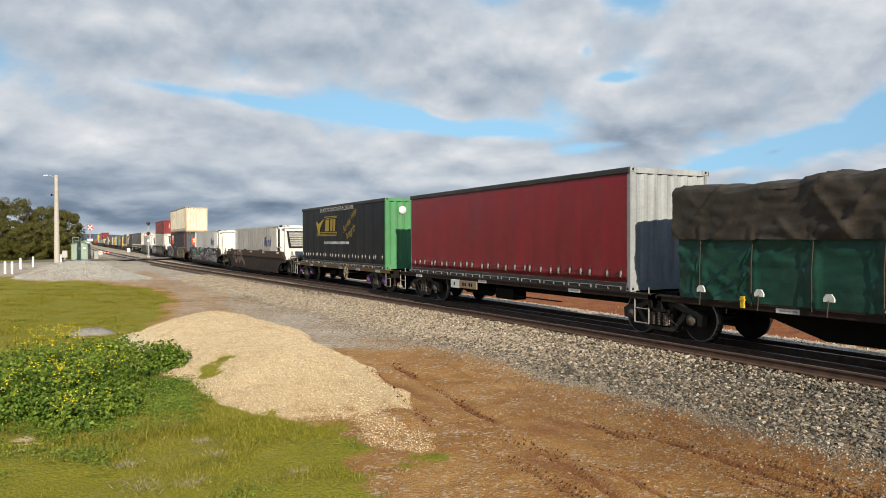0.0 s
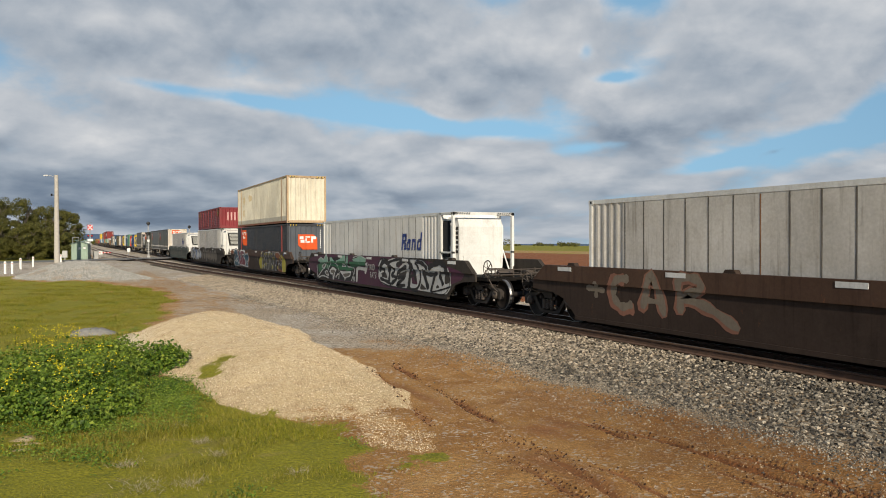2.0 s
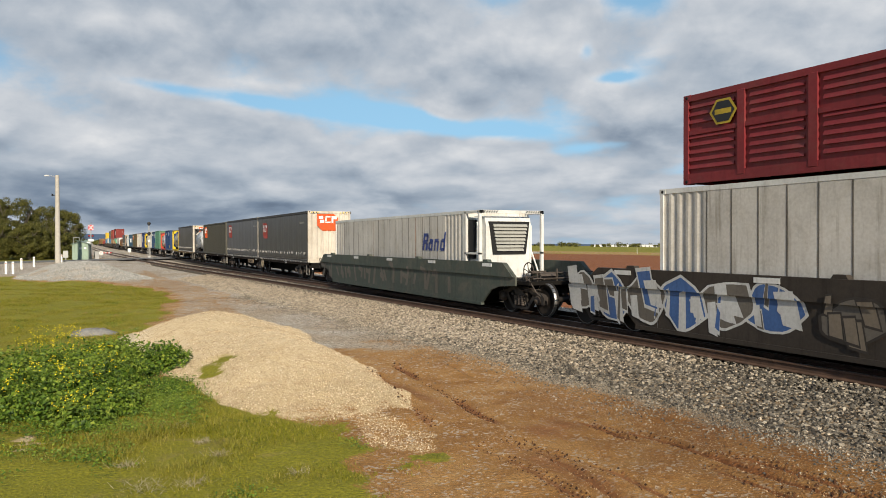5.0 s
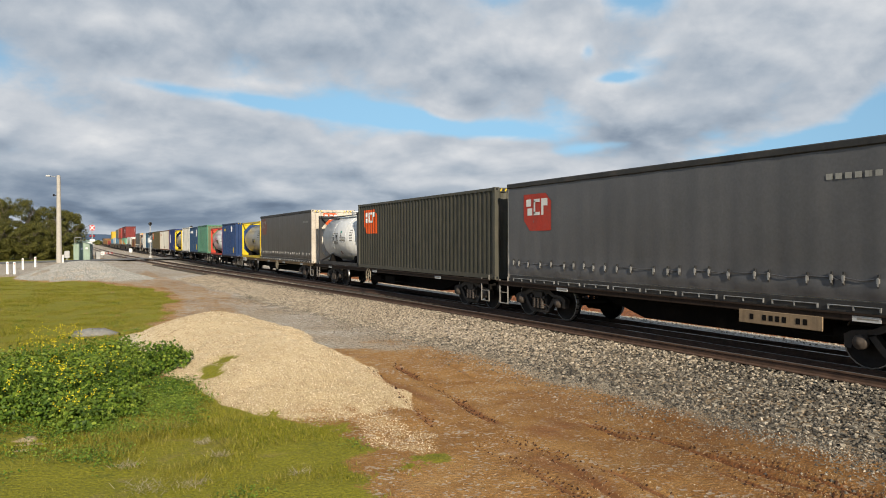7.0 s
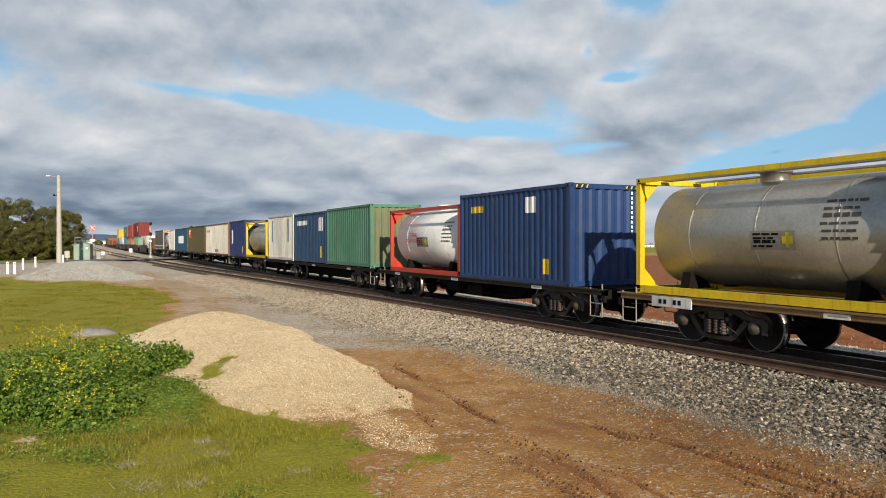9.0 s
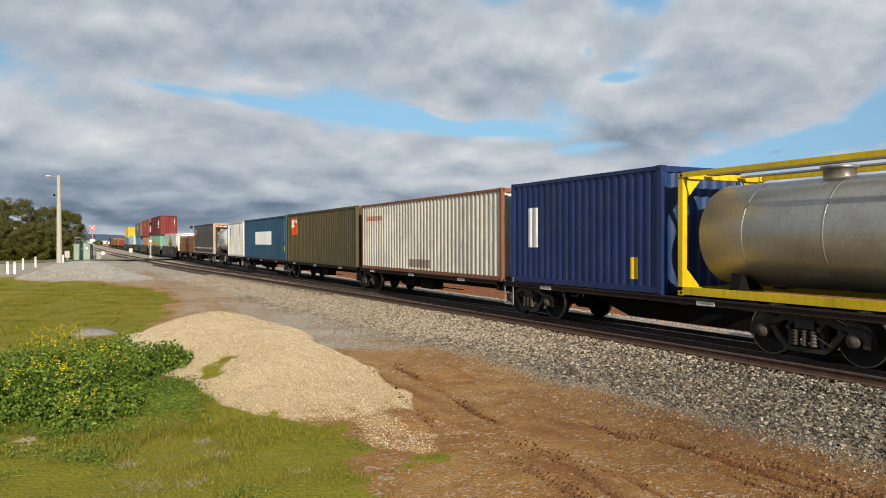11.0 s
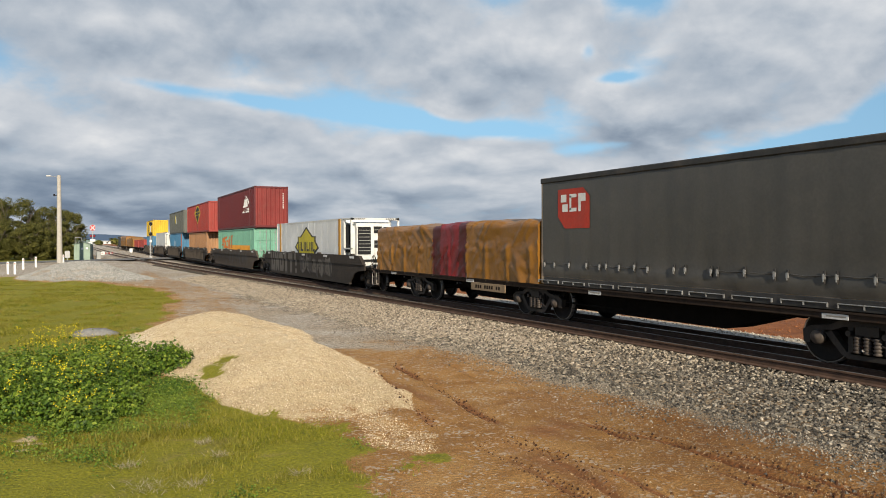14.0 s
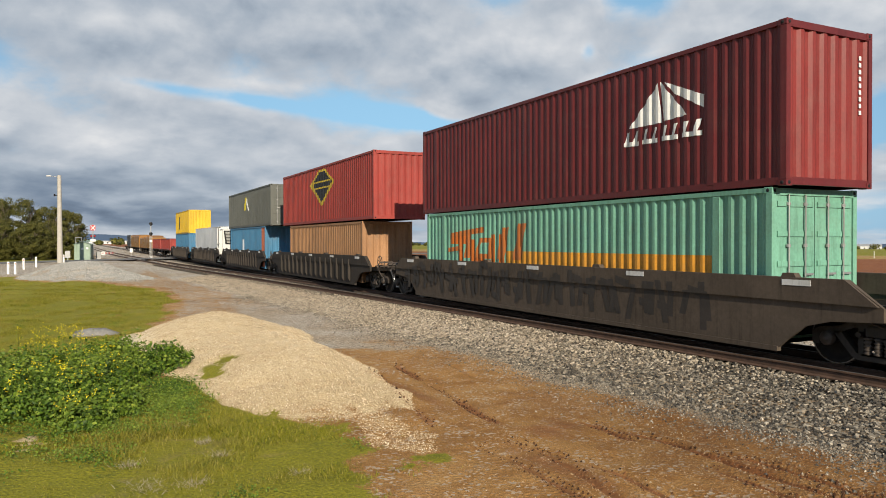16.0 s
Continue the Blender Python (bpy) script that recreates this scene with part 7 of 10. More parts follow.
def make_stones():
    r = np.random.default_rng(11)
    # shoulder of the ballast beside the rails
    y = 1.0 + 52 * r.random(68000) ** 1.75
    e = siding(y)
    x = e - 2.75 + 2.9 * r.random(len(y)) ** 0.8
    keep = (r.random(len(y)) < np.clip((x - (e - 3.0)) / 0.75, 0.05, 1)) & ((x < e - 0.06) | (x > e + 0.06))
    x, y, e = x[keep], y[keep], e[keep]
    size = (0.022 + 0.029 * r.random(len(x)) ** 1.6) * (0.9 - 0.004 * np.clip(y - 14, 0, 40))
    z = height(x, y) + size * 0.35
    top = np.clip(-0.165 - z, 0, 0.2) * smooth(x, e - 1.1, e - 0.5)
    z = z + top * r.random(len(x))
    far = r.random(len(x)) < (0.08 + 0.82 * smooth(y + 3.0 * (x - e + 1.2), 7.5, 18))
    scatter_stones("ballast", "sharp grey-brown ballast stones beside the rails", x[~far], y[~far], z[~far], size[~far], M["stone"], 2)
    scatter_stones("ballast", "pale tan ballast stones along the shoulder", x[far], y[far], z[far], size[far], M["palestone"], 22)
    # tan stones between the rails of the siding where it has left the main line
    y = 26 + 60 * r.random(22000) ** 1.3
    x = siding(y) - 0.2 + 3.0 * r.random(len(y))
    keep = x < TRACK_X - 1.7
    x, y = x[keep], y[keep]
    scatter_stones("ballast", "tan ballast stones between the siding rails", x, y, height(x, y) + 0.03 + 0.06 * r.random(len(x)), 0.03 + 0.03 * r.random(len(x)), M["palestone"], 23)
    # small chips running out over the earth at the foot
    y = 2.0 + 34 * r.random(30000) ** 1.5
    e = siding(y)
    x = e - 2.2 - 1.9 * np.abs(r.normal(size=len(y))) * 0.4
    x = x + (fbm(x, y, 1.5, 3) - 0.5) * 1.0
    scatter_stones("ballast", "small stones scattered at the foot of the ballast", x, y, height(x, y), 0.010 + 0.022 * r.random(len(x)) ** 2, M["stone"], 12, small=True)
    # lugs and clods pressed up by the tyre treads
    px_, py_, sz_ = [], [], []
    for k, pts in enumerate(RUTS[:7]):
        qy, qx = [p[1] for p in pts], [p[0] for p in pts]
        yy = np.arange(qy[0], min(qy[-1] - 0.3, 8.5), 0.085)
        cx = np.interp(yy, qy, qx) + (fbm(yy * 0 + k * 9, yy, 2.0, 2) - 0.5) * 0.25
        strength = 0.25 + 0.75 * smooth(fbm(yy * 0 + 3 * k, yy, 2.0, 2), 0.35, 0.6)
        for side in (-1, 1):
            for j in range(4):
                on = r.random(len(yy)) < strength * (0.9 if j < 3 else 0.5)
                px_.append((cx + side * (0.035 + 0.032 * j) + 0.008 * r.normal(size=len(yy)))[on])
                py_.append((yy + 0.016 * j * side + 0.008 * r.normal(size=len(yy)))[on])
                sz_.append((0.013 + 0.017 * r.random(len(yy)))[on])
    x, y, size = np.concatenate(px_), np.concatenate(py_), np.concatenate(sz_)
    scatter_stones("clods", "dark damp clods along the tyre ruts", x, y, height(x, y), size, M["clod"], 13, small=True)
    y = 9.4 + 5.4 * r.random(9000)
    x = 4.4 + 2.0 * r.random(len(y))
    keep = r.random(len(x)) < np.clip(-rut_depth(x, y) * 12 - 0.1, 0, 0.5)
    x, y = x[keep], y[keep]
    scatter_stones("clods", "broken clay along the dug edge of the mound", x, y, height(x, y), 0.012 + 0.03 * r.random(len(x)) ** 2, M["clod"], 24, small=True)
    # rough red earth and pale stones behind the track
    y = -3 + 60 * r.random(9000)
    x = TRACK_X + 4.7 + 9 * r.random(len(y)) ** 1.6
    scatter_stones("clods", "rough orange clods behind the track", x, y, height(x, y), 0.02 + 0.045 * r.random(len(x)) ** 2, M["redclod"], 14, small=True)
    y = -3 + 60 * r.random(7000)
    x = TRACK_X + 1.3 + 3.6 * r.random(len(y))
    scatter_stones("ballast", "pale sunlit stones along the far side", x, y, height(x, y), 0.02 + 0.03 * r.random(len(x)), M["palestone"], 15, small=True)
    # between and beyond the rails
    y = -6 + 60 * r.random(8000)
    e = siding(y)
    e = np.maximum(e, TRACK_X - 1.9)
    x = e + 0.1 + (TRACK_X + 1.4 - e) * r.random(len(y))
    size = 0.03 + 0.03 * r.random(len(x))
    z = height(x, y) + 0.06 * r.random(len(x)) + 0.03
    scatter_stones("ballast", "ballast stones between and behind the rails", x, y, z, size, M["grime_shade_stone"], 3)
    # pale pebbles pressed into the earth
    y = 4.2 + 28 * r.random(120000) ** 1.6
    x = 1.8 + (siding(y) - 4.2) * r.random(len(y))
    c = covers(x, y)
    keep = (c[0] < 0.4) & (r.random(len(x)) < smooth(fbm(x, y, 1.4, 3), 0.36, 0.62) + 0.25)
    x, y = x[keep], y[keep]
    scatter_stones("pebbles", "pale pebbles pressed into brown earth", x, y, height(x, y), 0.0035 + 0.011 * r.random(len(x)) ** 5, M["pebble"], 4, small=True)
    # crumbs on the sandy mound
    y = 8.2 + 15.0 * r.random(110000)
    x = 1.4 + 4.6 * r.random(len(y))
    c = covers(x, y)
    keep = (c[1] > 0.35) & (c[0] < 0.35)
    x, y = x[keep], y[keep]
    scatter_stones("sandy_gravel", "coarse sandy crumbs on the mound", x, y, height(x, y), 0.005 + 0.015 * r.random(len(x)) ** 3, M["sandstone"], 5, small=True)
    # grey crushed stone heap
    y = 49 + 12 * r.random(56000)
    x = -5 + 10.5 * r.random(len(y))
    keep = mound_height(x, y, GRAVEL, 0.5) > 0.05 + 0.06 * r.random(len(x))
    x, y = x[keep], y[keep]
    scatter_stones("crushed_stone", "light grey crushed stone heaped beside the track", x, y, height(x, y), 0.035 + 0.045 * r.random(len(x)) ** 2, M["greystone"], 6, small=True)


make_stones()


# ---------------------------------------------------------------- plants
def leaf_material(name, stops, rough=0.55, through=0.25):
    q = Nodes(name)
    g = q.n.new("ShaderNodeNewGeometry")
    o = q.coords()
    col = q.ramp(g.outputs["Random Per Island"], stops)
    big = q.noise(o, 0.9, 3, 0.5)
    col = q.mix(q.math("MULTIPLY", q.step(big, 0.4, 0.65), 0.35), col, stops[-1][1])
    m = q.done(col, rough, 0, 0.3)
    t = q.n.new("ShaderNodeBsdfTranslucent")
    q.put(t.inputs[0], col)
    mx = q.n.new("ShaderNodeMixShader")
    mx.inputs[0].default_value = through
    q.l.new(q.b.outputs[0], mx.inputs[1])
    q.l.new(t.outputs[0], mx.inputs[2])
    for node in q.n:
        if node.type == "OUTPUT_MATERIAL":
            q.l.new(mx.outputs[0], node.inputs[0])
    return m


M["mallow"] = leaf_material("broad_green_leaves", [(0.0, (0.028, 0.062, 0.006)), (0.45, (0.078, 0.145, 0.012)), (0.8, (0.15, 0.225, 0.022)), (1.0, (0.28, 0.34, 0.045))])
M["blade"] = leaf_material("grass_blades", [(0.0, (0.085, 0.105, 0.006)), (0.5, (0.20, 0.20, 0.011)), (0.85, (0.30, 0.265, 0.020)), (1.0, (0.38, 0.30, 0.08))])
M["straw"] = leaf_material("dry_straw", [(0.0, (0.26, 0.21, 0.11)), (1.0, (0.52, 0.45, 0.29))])
M["petal"] = leaf_material("yellow_petals", [(0.0, (0.55, 0.42, 0.01)), (1.0, (0.80, 0.66, 0.02))])
M["gumleaf"] = leaf_material("dull_tree_leaves", [(0.0, (0.022, 0.028, 0.006)), (0.5, (0.068, 0.072, 0.013)), (1.0, (0.165, 0.150, 0.032))], 0.6, 0.15)
M["bark"] = plain("grey_bark", (0.13, 0.105, 0.08), 0.9, 0, 0.35, 6, 0.4)


def leaves(centres, normals, sizes, r, fold=0.25):
    """Six-sided folded leaves: two quads each."""
    n = len(centres)
    nn = normals / np.linalg.norm(normals, axis=1, keepdims=True)
    t = np.cross(nn, r.normal(size=(n, 3)))
    t /= np.linalg.norm(t, axis=1, keepdims=True)
    b = np.cross(nn, t)
    s = sizes[:, None]
    p = [centres - t * s, centres - t * s * 0.1 + b * s * 0.8 + nn * s * fold, centres + t * s, centres - t * s * 0.1 - b * s * 0.8 + nn * s * fold]
    v = np.stack(p, 1).reshape(-1, 3)
    i = np.arange(n)[:, None] * 4
    f = np.concatenate([i + np.array([[0, 2, 1]]), i + np.array([[0, 3, 2]])], 1).reshape(-1, 3)
    return v, f


def make_bush():
    r = np.random.default_rng(21)
    clumps = [(-1.6, 13.6, 0.42, 0.75, 1.0), (-0.9, 13.2, 0.40, 0.6, 0.75), (-0.25, 13.0, 0.40, 0.65, 0.9), (0.3, 13.6, 0.42, 0.6, 1.0), (0.2, 12.5, 0.26, 0.5, 0.5), (0.55, 14.8, 0.40, 0.6, 1.0), (1.15, 15.9, 0.36, 0.5, 0.6), (1.6, 16.0, 0.28, 0.35, 0.5),
              (0.8, 17.2, 0.42, 0.45, 1.0), (-0.2, 15.2, 0.46, 0.8, 1.3), (-1.0, 15.2, 0.44, 0.8, 1.3), (-2.4, 14.6, 0.45, 0.9, 1.5), (0.35, 16.6, 0.44, 0.5, 1.0), (-1.5, 12.5, 0.28, 0.5, 0.5), (0.65, 12.6, 0.22, 0.28, 0.5), (0.05, 11.9, 0.22, 0.36, 0.4), (0.4, 12.3, 0.2, 0.3, 0.4), (1.75, 15.6, 0.22, 0.3, 0.4), (1.4, 15.5, 0.25, 0.4, 0.4)]
    bush = thing("wild_mallow_bush", "dense broad-leaved green weeds with small yellow flowers", "bush")
    bush.location = (0, 0, 0)
    vs, fs, off = [], [], 0
    for cx, cy, h, wx, wy in clumps:
        n = int(8600 * wx * wy)
        d = r.normal(size=(n, 3))
        d[:, 2] = np.abs(d[:, 2])
        d /= np.linalg.norm(d, axis=1, keepdims=True)
        lump = 1 + 0.22 * np.sin(d[:, 0] * 7 + cx * 5) * np.cos(d[:, 1] * 6 + cy) + 0.12 * r.normal(size=n)
        tuft = vnoise(d[:, 0] * wx * 6 + cx * 7 + 50, d[:, 1] * wy * 6 + d[:, 2] * 4 + cy * 5 + 50, 1.0)
        rad = (0.50 + 0.30 * r.random(n) ** 0.5 + 0.46 * tuft) * lump
        g = height(np.full(n, cx) + d[:, 0] * rad * wx, np.full(n, cy) + d[:, 1] * rad * wy)
        c = np.stack([cx + d[:, 0] * rad * wx, cy + d[:, 1] * rad * wy, g + 0.03 + d[:, 2] * rad * (h + 0.10)], -1)
        v, f = leaves(c, d + np.array([0, -0.1, 0.6]) + 0.85 * r.normal(size=(n, 3)), 0.010 + 0.036 * r.random(n) ** 1.8, r)
        vs.append(v)
        fs.append(f + off)
        off += len(v)
    big_mesh("foliage", np.concatenate(vs), np.concatenate(fs), M["mallow"], "", "", "stuff", False, bush)
    # yellow flower heads on thin stalks
    s = Shape()
    pv, pf, po = [], [], 0
    spots = [(-0.62, 17.2, 0.72, 26, 0.40), (-0.15, 17.6, 0.72, 34, 0.32), (-1.0, 17.0, 0.7, 10, 0.35), (0.0, 13.0, 0.55, 26, 0.35), (-1.0, 12.7, 0.55, 14, 0.22), (-0.35, 13.4, 0.6, 16, 0.5), (0.4, 14.2, 0.62, 14, 0.5), (-0.1, 15.0, 0.66, 16, 0.6), (-0.2, 11.9, 0.36, 10, 0.3), (0.45, 16.2, 0.6, 8, 0.5), (0.2, 12.2, 0.34, 6, 0.3), (-1.4, 14.0, 0.62, 14, 0.5)]
    for cx, cy, h, n, w in spots:
        for _ in range(n):
            x, y = cx + r.normal() * w * 0.6, cy + r.normal() * w
            g = gz(x, y)
            top = g + h * (0.8 + 0.5 * r.random())
            s.tube((x, y, g + 0.2), (x + r.normal() * 0.05, y, top), 0.004, 3, 0, 0.002, False)
            m = 5
            c = np.array([x, y, top]) + r.normal(size=(m, 3)) * np.array([0.025, 0.025, 0.03])
            v, f = leaves(c, r.normal(size=(m, 3)) + np.array([0, -0.5, 1.0]), np.full(m, 0.014), r)
            pv.append(v)
            pf.append(f + po)
            po += len(v)
    tagged(part("stalk", s, M["mallow"], bush), kind="stuff")
    big_mesh("flower", np.concatenate(pv), np.concatenate(pf), M["petal"], "small yellow flowers", "", "stuff", False, bush)


def blades(x, y, h, r, lean=0.5, wide=0.006):
    n = len(x)
    z = height(x, y)
    a = r.random(n) * 6.283
    dx, dy = np.cos(a), np.sin(a)
    l = lean * (0.3 + r.random(n)) * h
    w = wide * (0.7 + 0.6 * r.random(n)) * (1 + 0.03 * np.clip(y - 8, 0, 60))
    b = r.random(n) * 6.283
    p0 = np.stack([x - dy * w, y + dx * w, z - 0.01], -1)
    p1 = np.stack([x + dy * w, y - dx * w, z - 0.01], -1)
    p2 = np.stack([x + dx * l, y + dy * l, z + h], -1)
    v = np.stack([p0, p1, p2], 1).reshape(-1, 3)
    return v, np.arange(3 * n).reshape(-1, 3)


def make_grass():
    r = np.random.default_rng(31)
    y = 4.2 + 50 * r.random(640000) ** 1.9
    x = -5.5 - 0.12 * y + (10.0 + 0.12 * y) * r.random(len(y))
    c = covers(x, y)
    lush = smooth(fbm(x + 60, y, 0.9, 4), 0.38, 0.62)
    keep = r.random(len(x)) < c[0] * (0.25 + 0.75 * lush)
    x, y, lush = x[keep], y[keep], lush[keep]
    h = (0.014 + 0.034 * lush) * (1 + 0.02 * np.clip(y - 12, 0, 30)) * (0.5 + r.random(len(x)))
    # taller round the bush
    near = np.exp(-(((x - 1.1) / 0.5) ** 2 + ((y - 10.2) / 0.9) ** 2)) + 0.5 * np.exp(-(((x - 0.4) / 0.8) ** 2 + ((y - 10.6) / 0.7) ** 2))
    h = h * (1 + 1.5 * near)
    v, f = blades(x, y, h, r, 1.3, 0.0045)
    big_mesh("grass", v, f, M["blade"], "short olive-green grass with bare patches", "grass")
    # creeping weeds: low leaf clusters
    k = 60
    cx, cy = -3 + 6.2 * r.random(k), 5 + 30 * r.random(k) ** 1.3
    cx, cy = np.concatenate([cx, 1.35 + 0.28 * r.normal(size=150), 0.0 + 0.3 * r.normal(size=14)]), np.concatenate([cy, 13.0 + 0.9 * r.normal(size=150), 10.2 + 0.35 * r.normal(size=14)])
    cx, cy = np.concatenate([cx, -0.1 + 0.6 * r.normal(size=60)]), np.concatenate([cy, 11.7 + 0.35 * r.normal(size=60)])
    ok = covers(cx, cy)[0] > 0.3
    cx, cy = cx[ok], cy[ok]
    m = 60
    px = np.repeat(cx, m) + r.normal(size=len(cx) * m) * 0.12
    py = np.repeat(cy, m) + r.normal(size=len(cx) * m) * 0.14
    cen = np.stack([px, py, height(px, py) + 0.02 + 0.09 * r.random(len(px)) ** 1.5], -1)
    v, f = leaves(cen, np.array([[0, -0.2, 1.0]]) + 0.5 * r.normal(size=cen.shape), 0.009 + 0.012 * r.random(len(px)), r)
    big_mesh("low_weeds", v, f, M["mallow"], "low green weeds creeping through the grass", "weeds")
    for cx, cy, w, hh in ((0.66, 8.55, 0.11, 0.09), (1.14, 8.4, 0.08, 0.08), (0.52, 9.45, 0.08, 0.08), (1.58, 9.4, 0.05, 0.07), (1.5, 10.15, 0.05, 0.07), (1.36, 11.1, 0.10, 0.07), (2.27, 8.2, 0.06, 0.06)):
        n = 150
        bx, by = cx + r.normal(size=n) * w, cy + r.normal(size=n) * w * 1.1
        v, f = blades(bx, by, hh * (0.2 + 0.6 * r.random(n)), r, 3.0, 0.004)
        ob = big_mesh("dry_grass_tuft", v, f, M["straw"], "bleached dry grass tuft on the green", "grass tuft")
        tagged(ob, group="dry grass tufts")


def make_tree(x, y, h, w, seed, lab, dense=1.0, lean=0.0, bare=False):
    r = np.random.default_rng(seed)
    g = gz(x, y)
    t = thing("tree", lab, "tree", "trees beyond the road")
    t.location = (x, y, g)
    s = Shape()
    fork = h * 0.22
    s.tube((0, 0, -0.2), (lean * 0.3, 0, fork), 0.24, 9, 0, 0.18)
    tips = []
    for i in range(9):
        a = i * 2.4 + r.random()
        rr = w * (0.25 + 0.3 * r.random())
        p = Vector((lean * 0.3, 0, fork))
        mid = Vector((lean * 0.6 + rr * 0.5 * math.cos(a), rr * 0.5 * math.sin(a), h * (0.42 + 0.1 * r.random())))
        tip = Vector((lean + rr * math.cos(a), rr * math.sin(a), h * (0.6 + 0.33 * r.random())))
        s.tube(p, mid, 0.13, 7, 0, 0.08)
        s.tube(mid, tip, 0.08, 6, 0, 0.025)
        tips += [tip, mid.lerp(tip, 0.5)]
        for _ in range(3):
            e = tip + Vector(r.normal(size=3) * 0.5)
            s.tube(mid.lerp(tip, 0.6), e, 0.03, 5, 0, 0.008)
            tips.append(e)
    part("trunk", s, M["bark"], t)
    cs, ns = [], []
    for k in range(int(120 * dense)):
        u = r.random() ** 1.15
        a = r.random() * 6.283
        zz = h * (0.07 + 0.88 * u)
        prof = min(1.0, 0.72 + u) if u < 0.5 else math.sqrt(max(0.0, 1 - ((u - 0.45) / 0.6) ** 2))
        rad = w * 0.5 * prof * (0.35 + 0.65 * r.random() ** 0.5)
        c = np.array([lean * u + rad * math.cos(a), rad * math.sin(a), zz])
        m = 220
        cr = (0.35 + 0.35 * r.random()) * (0.75 + 0.06 * w)
        d = r.normal(size=(m, 3))
        d /= np.linalg.norm(d, axis=1, keepdims=True)
        cs.append(c + d * cr * (0.55 + 0.5 * r.random((m, 1))) * np.array([1, 1, 0.75]))
        ns.append(d + 0.5 * r.normal(size=(m, 3)))
    cs, ns = np.concatenate(cs), np.concatenate(ns)
    v, f = leaves(cs, ns, 0.04 + 0.055 * r.random(len(cs)), r)
    big_mesh("crown", v, f, M["gumleaf"], "", "", "stuff", False, t)


def field_stone(x, y, size):
    """A weathered rock half sunk in the grass."""
    r = random.Random(5)
    rock = thing("field_stone", "weathered grey stone lying in the grass behind the weeds", "stone")
    rock.location = (x, y, gz(x, y))
    s = Shape()
    n, rings = 12, ((0.0, 1.0), (0.35, 0.98), (0.75, 0.72), (0.95, 0.35))
    pts = []
    for h, k in rings:
        for i in range(n):
            a = 2 * math.pi * i / n
            u = k * (0.85 + 0.3 * r.random())
            pts.append((size * 1.5 * u * math.cos(a), size * 0.8 * u * math.sin(a), size * (h * 0.55 - 0.08) * (0.9 + 0.2 * r.random())))
    fs = [(j * n + i, j * n + (i + 1) % n, (j + 1) * n + (i + 1) % n, (j + 1) * n + i) for j in range(len(rings) - 1) for i in range(n)]
    s.faces(pts, fs + [tuple((len(rings) - 1) * n + i for i in range(n))], 0, True)
    part("rock", s, plain("lichened_grey_stone", (0.21, 0.20, 0.18), 0.9, 0, 0.35, 9, 0.5), rock)


make_bush()
make_grass()
field_stone(0.42, 22.8, 0.42)
make_tree(-10.5, 112, 8.2, 6.5, 1, "tall dark olive tree with a dense crown")
make_tree(-7.0, 108, 7.9, 6.0, 2, "rounded dark olive tree beside the road")
make_tree(-3.6, 110, 7.0, 5.2, 3, "thin-topped tree with grey twigs", 0.75)
make_tree(-1.3, 114, 6.6, 5.0, 4, "rounded olive tree next to the signal hut")
make_tree(-14.5, 116, 8.4, 7.0, 5, "tall dark olive tree with a dense crown")
make_tree(-5.2, 105, 4.6, 4.6, 6, "low dark shrubby tree at the roadside")
make_tree(-9.0, 104, 4.8, 4.6, 7, "low dark shrubby tree at the roadside")
make_tree(-2.4, 107, 4.2, 4.0, 8, "low dark shrubby tree at the roadside")


# ---------------------------------------------------------------- road, crossing, poles and signals
M["asphalt"] = plain("worn_grey_asphalt", (0.15, 0.145, 0.135), 0.9, 0, 0.25, 3)
M["concrete"] = plain("pale_concrete_pole", (0.42, 0.39, 0.34), 0.85, 0, 0.15, 4, 0.1)
M["hutgreen"] = paint("pale_green_cladding", (0.25, 0.33, 0.255), 0.5, dirt=0.2, streak=0.3)
M["hutroof"] = paint("green_roof_sheet", (0.20, 0.28, 0.22), 0.45, dirt=0.2)
M["postwhite"] = paint("white_guide_post", (0.78, 0.78, 0.75), 0.5, dirt=0.12)
M["mast"] = paint("galvanised_mast", (0.42, 0.42, 0.41), 0.5, metal=0.3, dirt=0.2)
M["redsign"] = paint("red_reflective_sign", (0.55, 0.02, 0.02), 0.4, dirt=0.1)
# blue base stands for distance haze over the hills, put into the colour
M["hill"] = plain("distant_haze_blue_range", (0.045, 0.075, 0.13), 0.95, 0, 0.2, 0.004)
M["farwhite"] = paint("white_shed_cladding", (0.72, 0.72, 0.70), 0.6, dirt=0.1)
M["farred"] = paint("red_roof_tiles", (0.22, 0.045, 0.035), 0.7, dirt=0.2)


def make_road():
    pts = [(-220, 62), (-60, 77), (-14, 87), (0, 96.5), (5.5, 100.5), (14.5, 106), (30, 118), (120, 200)]
    s = Shape()
    for (xa, ya), (xb, yb) in zip(pts, pts[1:]):
        n = max(1, int(math.hypot(xb - xa, yb - ya) / 3))
        for i in range(n):
            u, v = i / n, (i + 1) / n
            a, b = Vector((xa + (xb - xa) * u, ya + (yb - ya) * u)), Vector((xa + (xb - xa) * v, ya + (yb - ya) * v))
            nn = Vector((-(yb - ya), xb - xa)).normalized() * 3.4
            q = []
            for p in (a - nn, b - nn, b + nn, a + nn):
                z = max(gz(p.x, p.y) + 0.05, -0.045 if 2.5 < p.x < 17 else -9)
                q.append((p.x, p.y, z))
            s.face(q)
    tagged(part("road", s, M["asphalt"]), "narrow grey sealed road crossing the railway", "road", kind="structure")


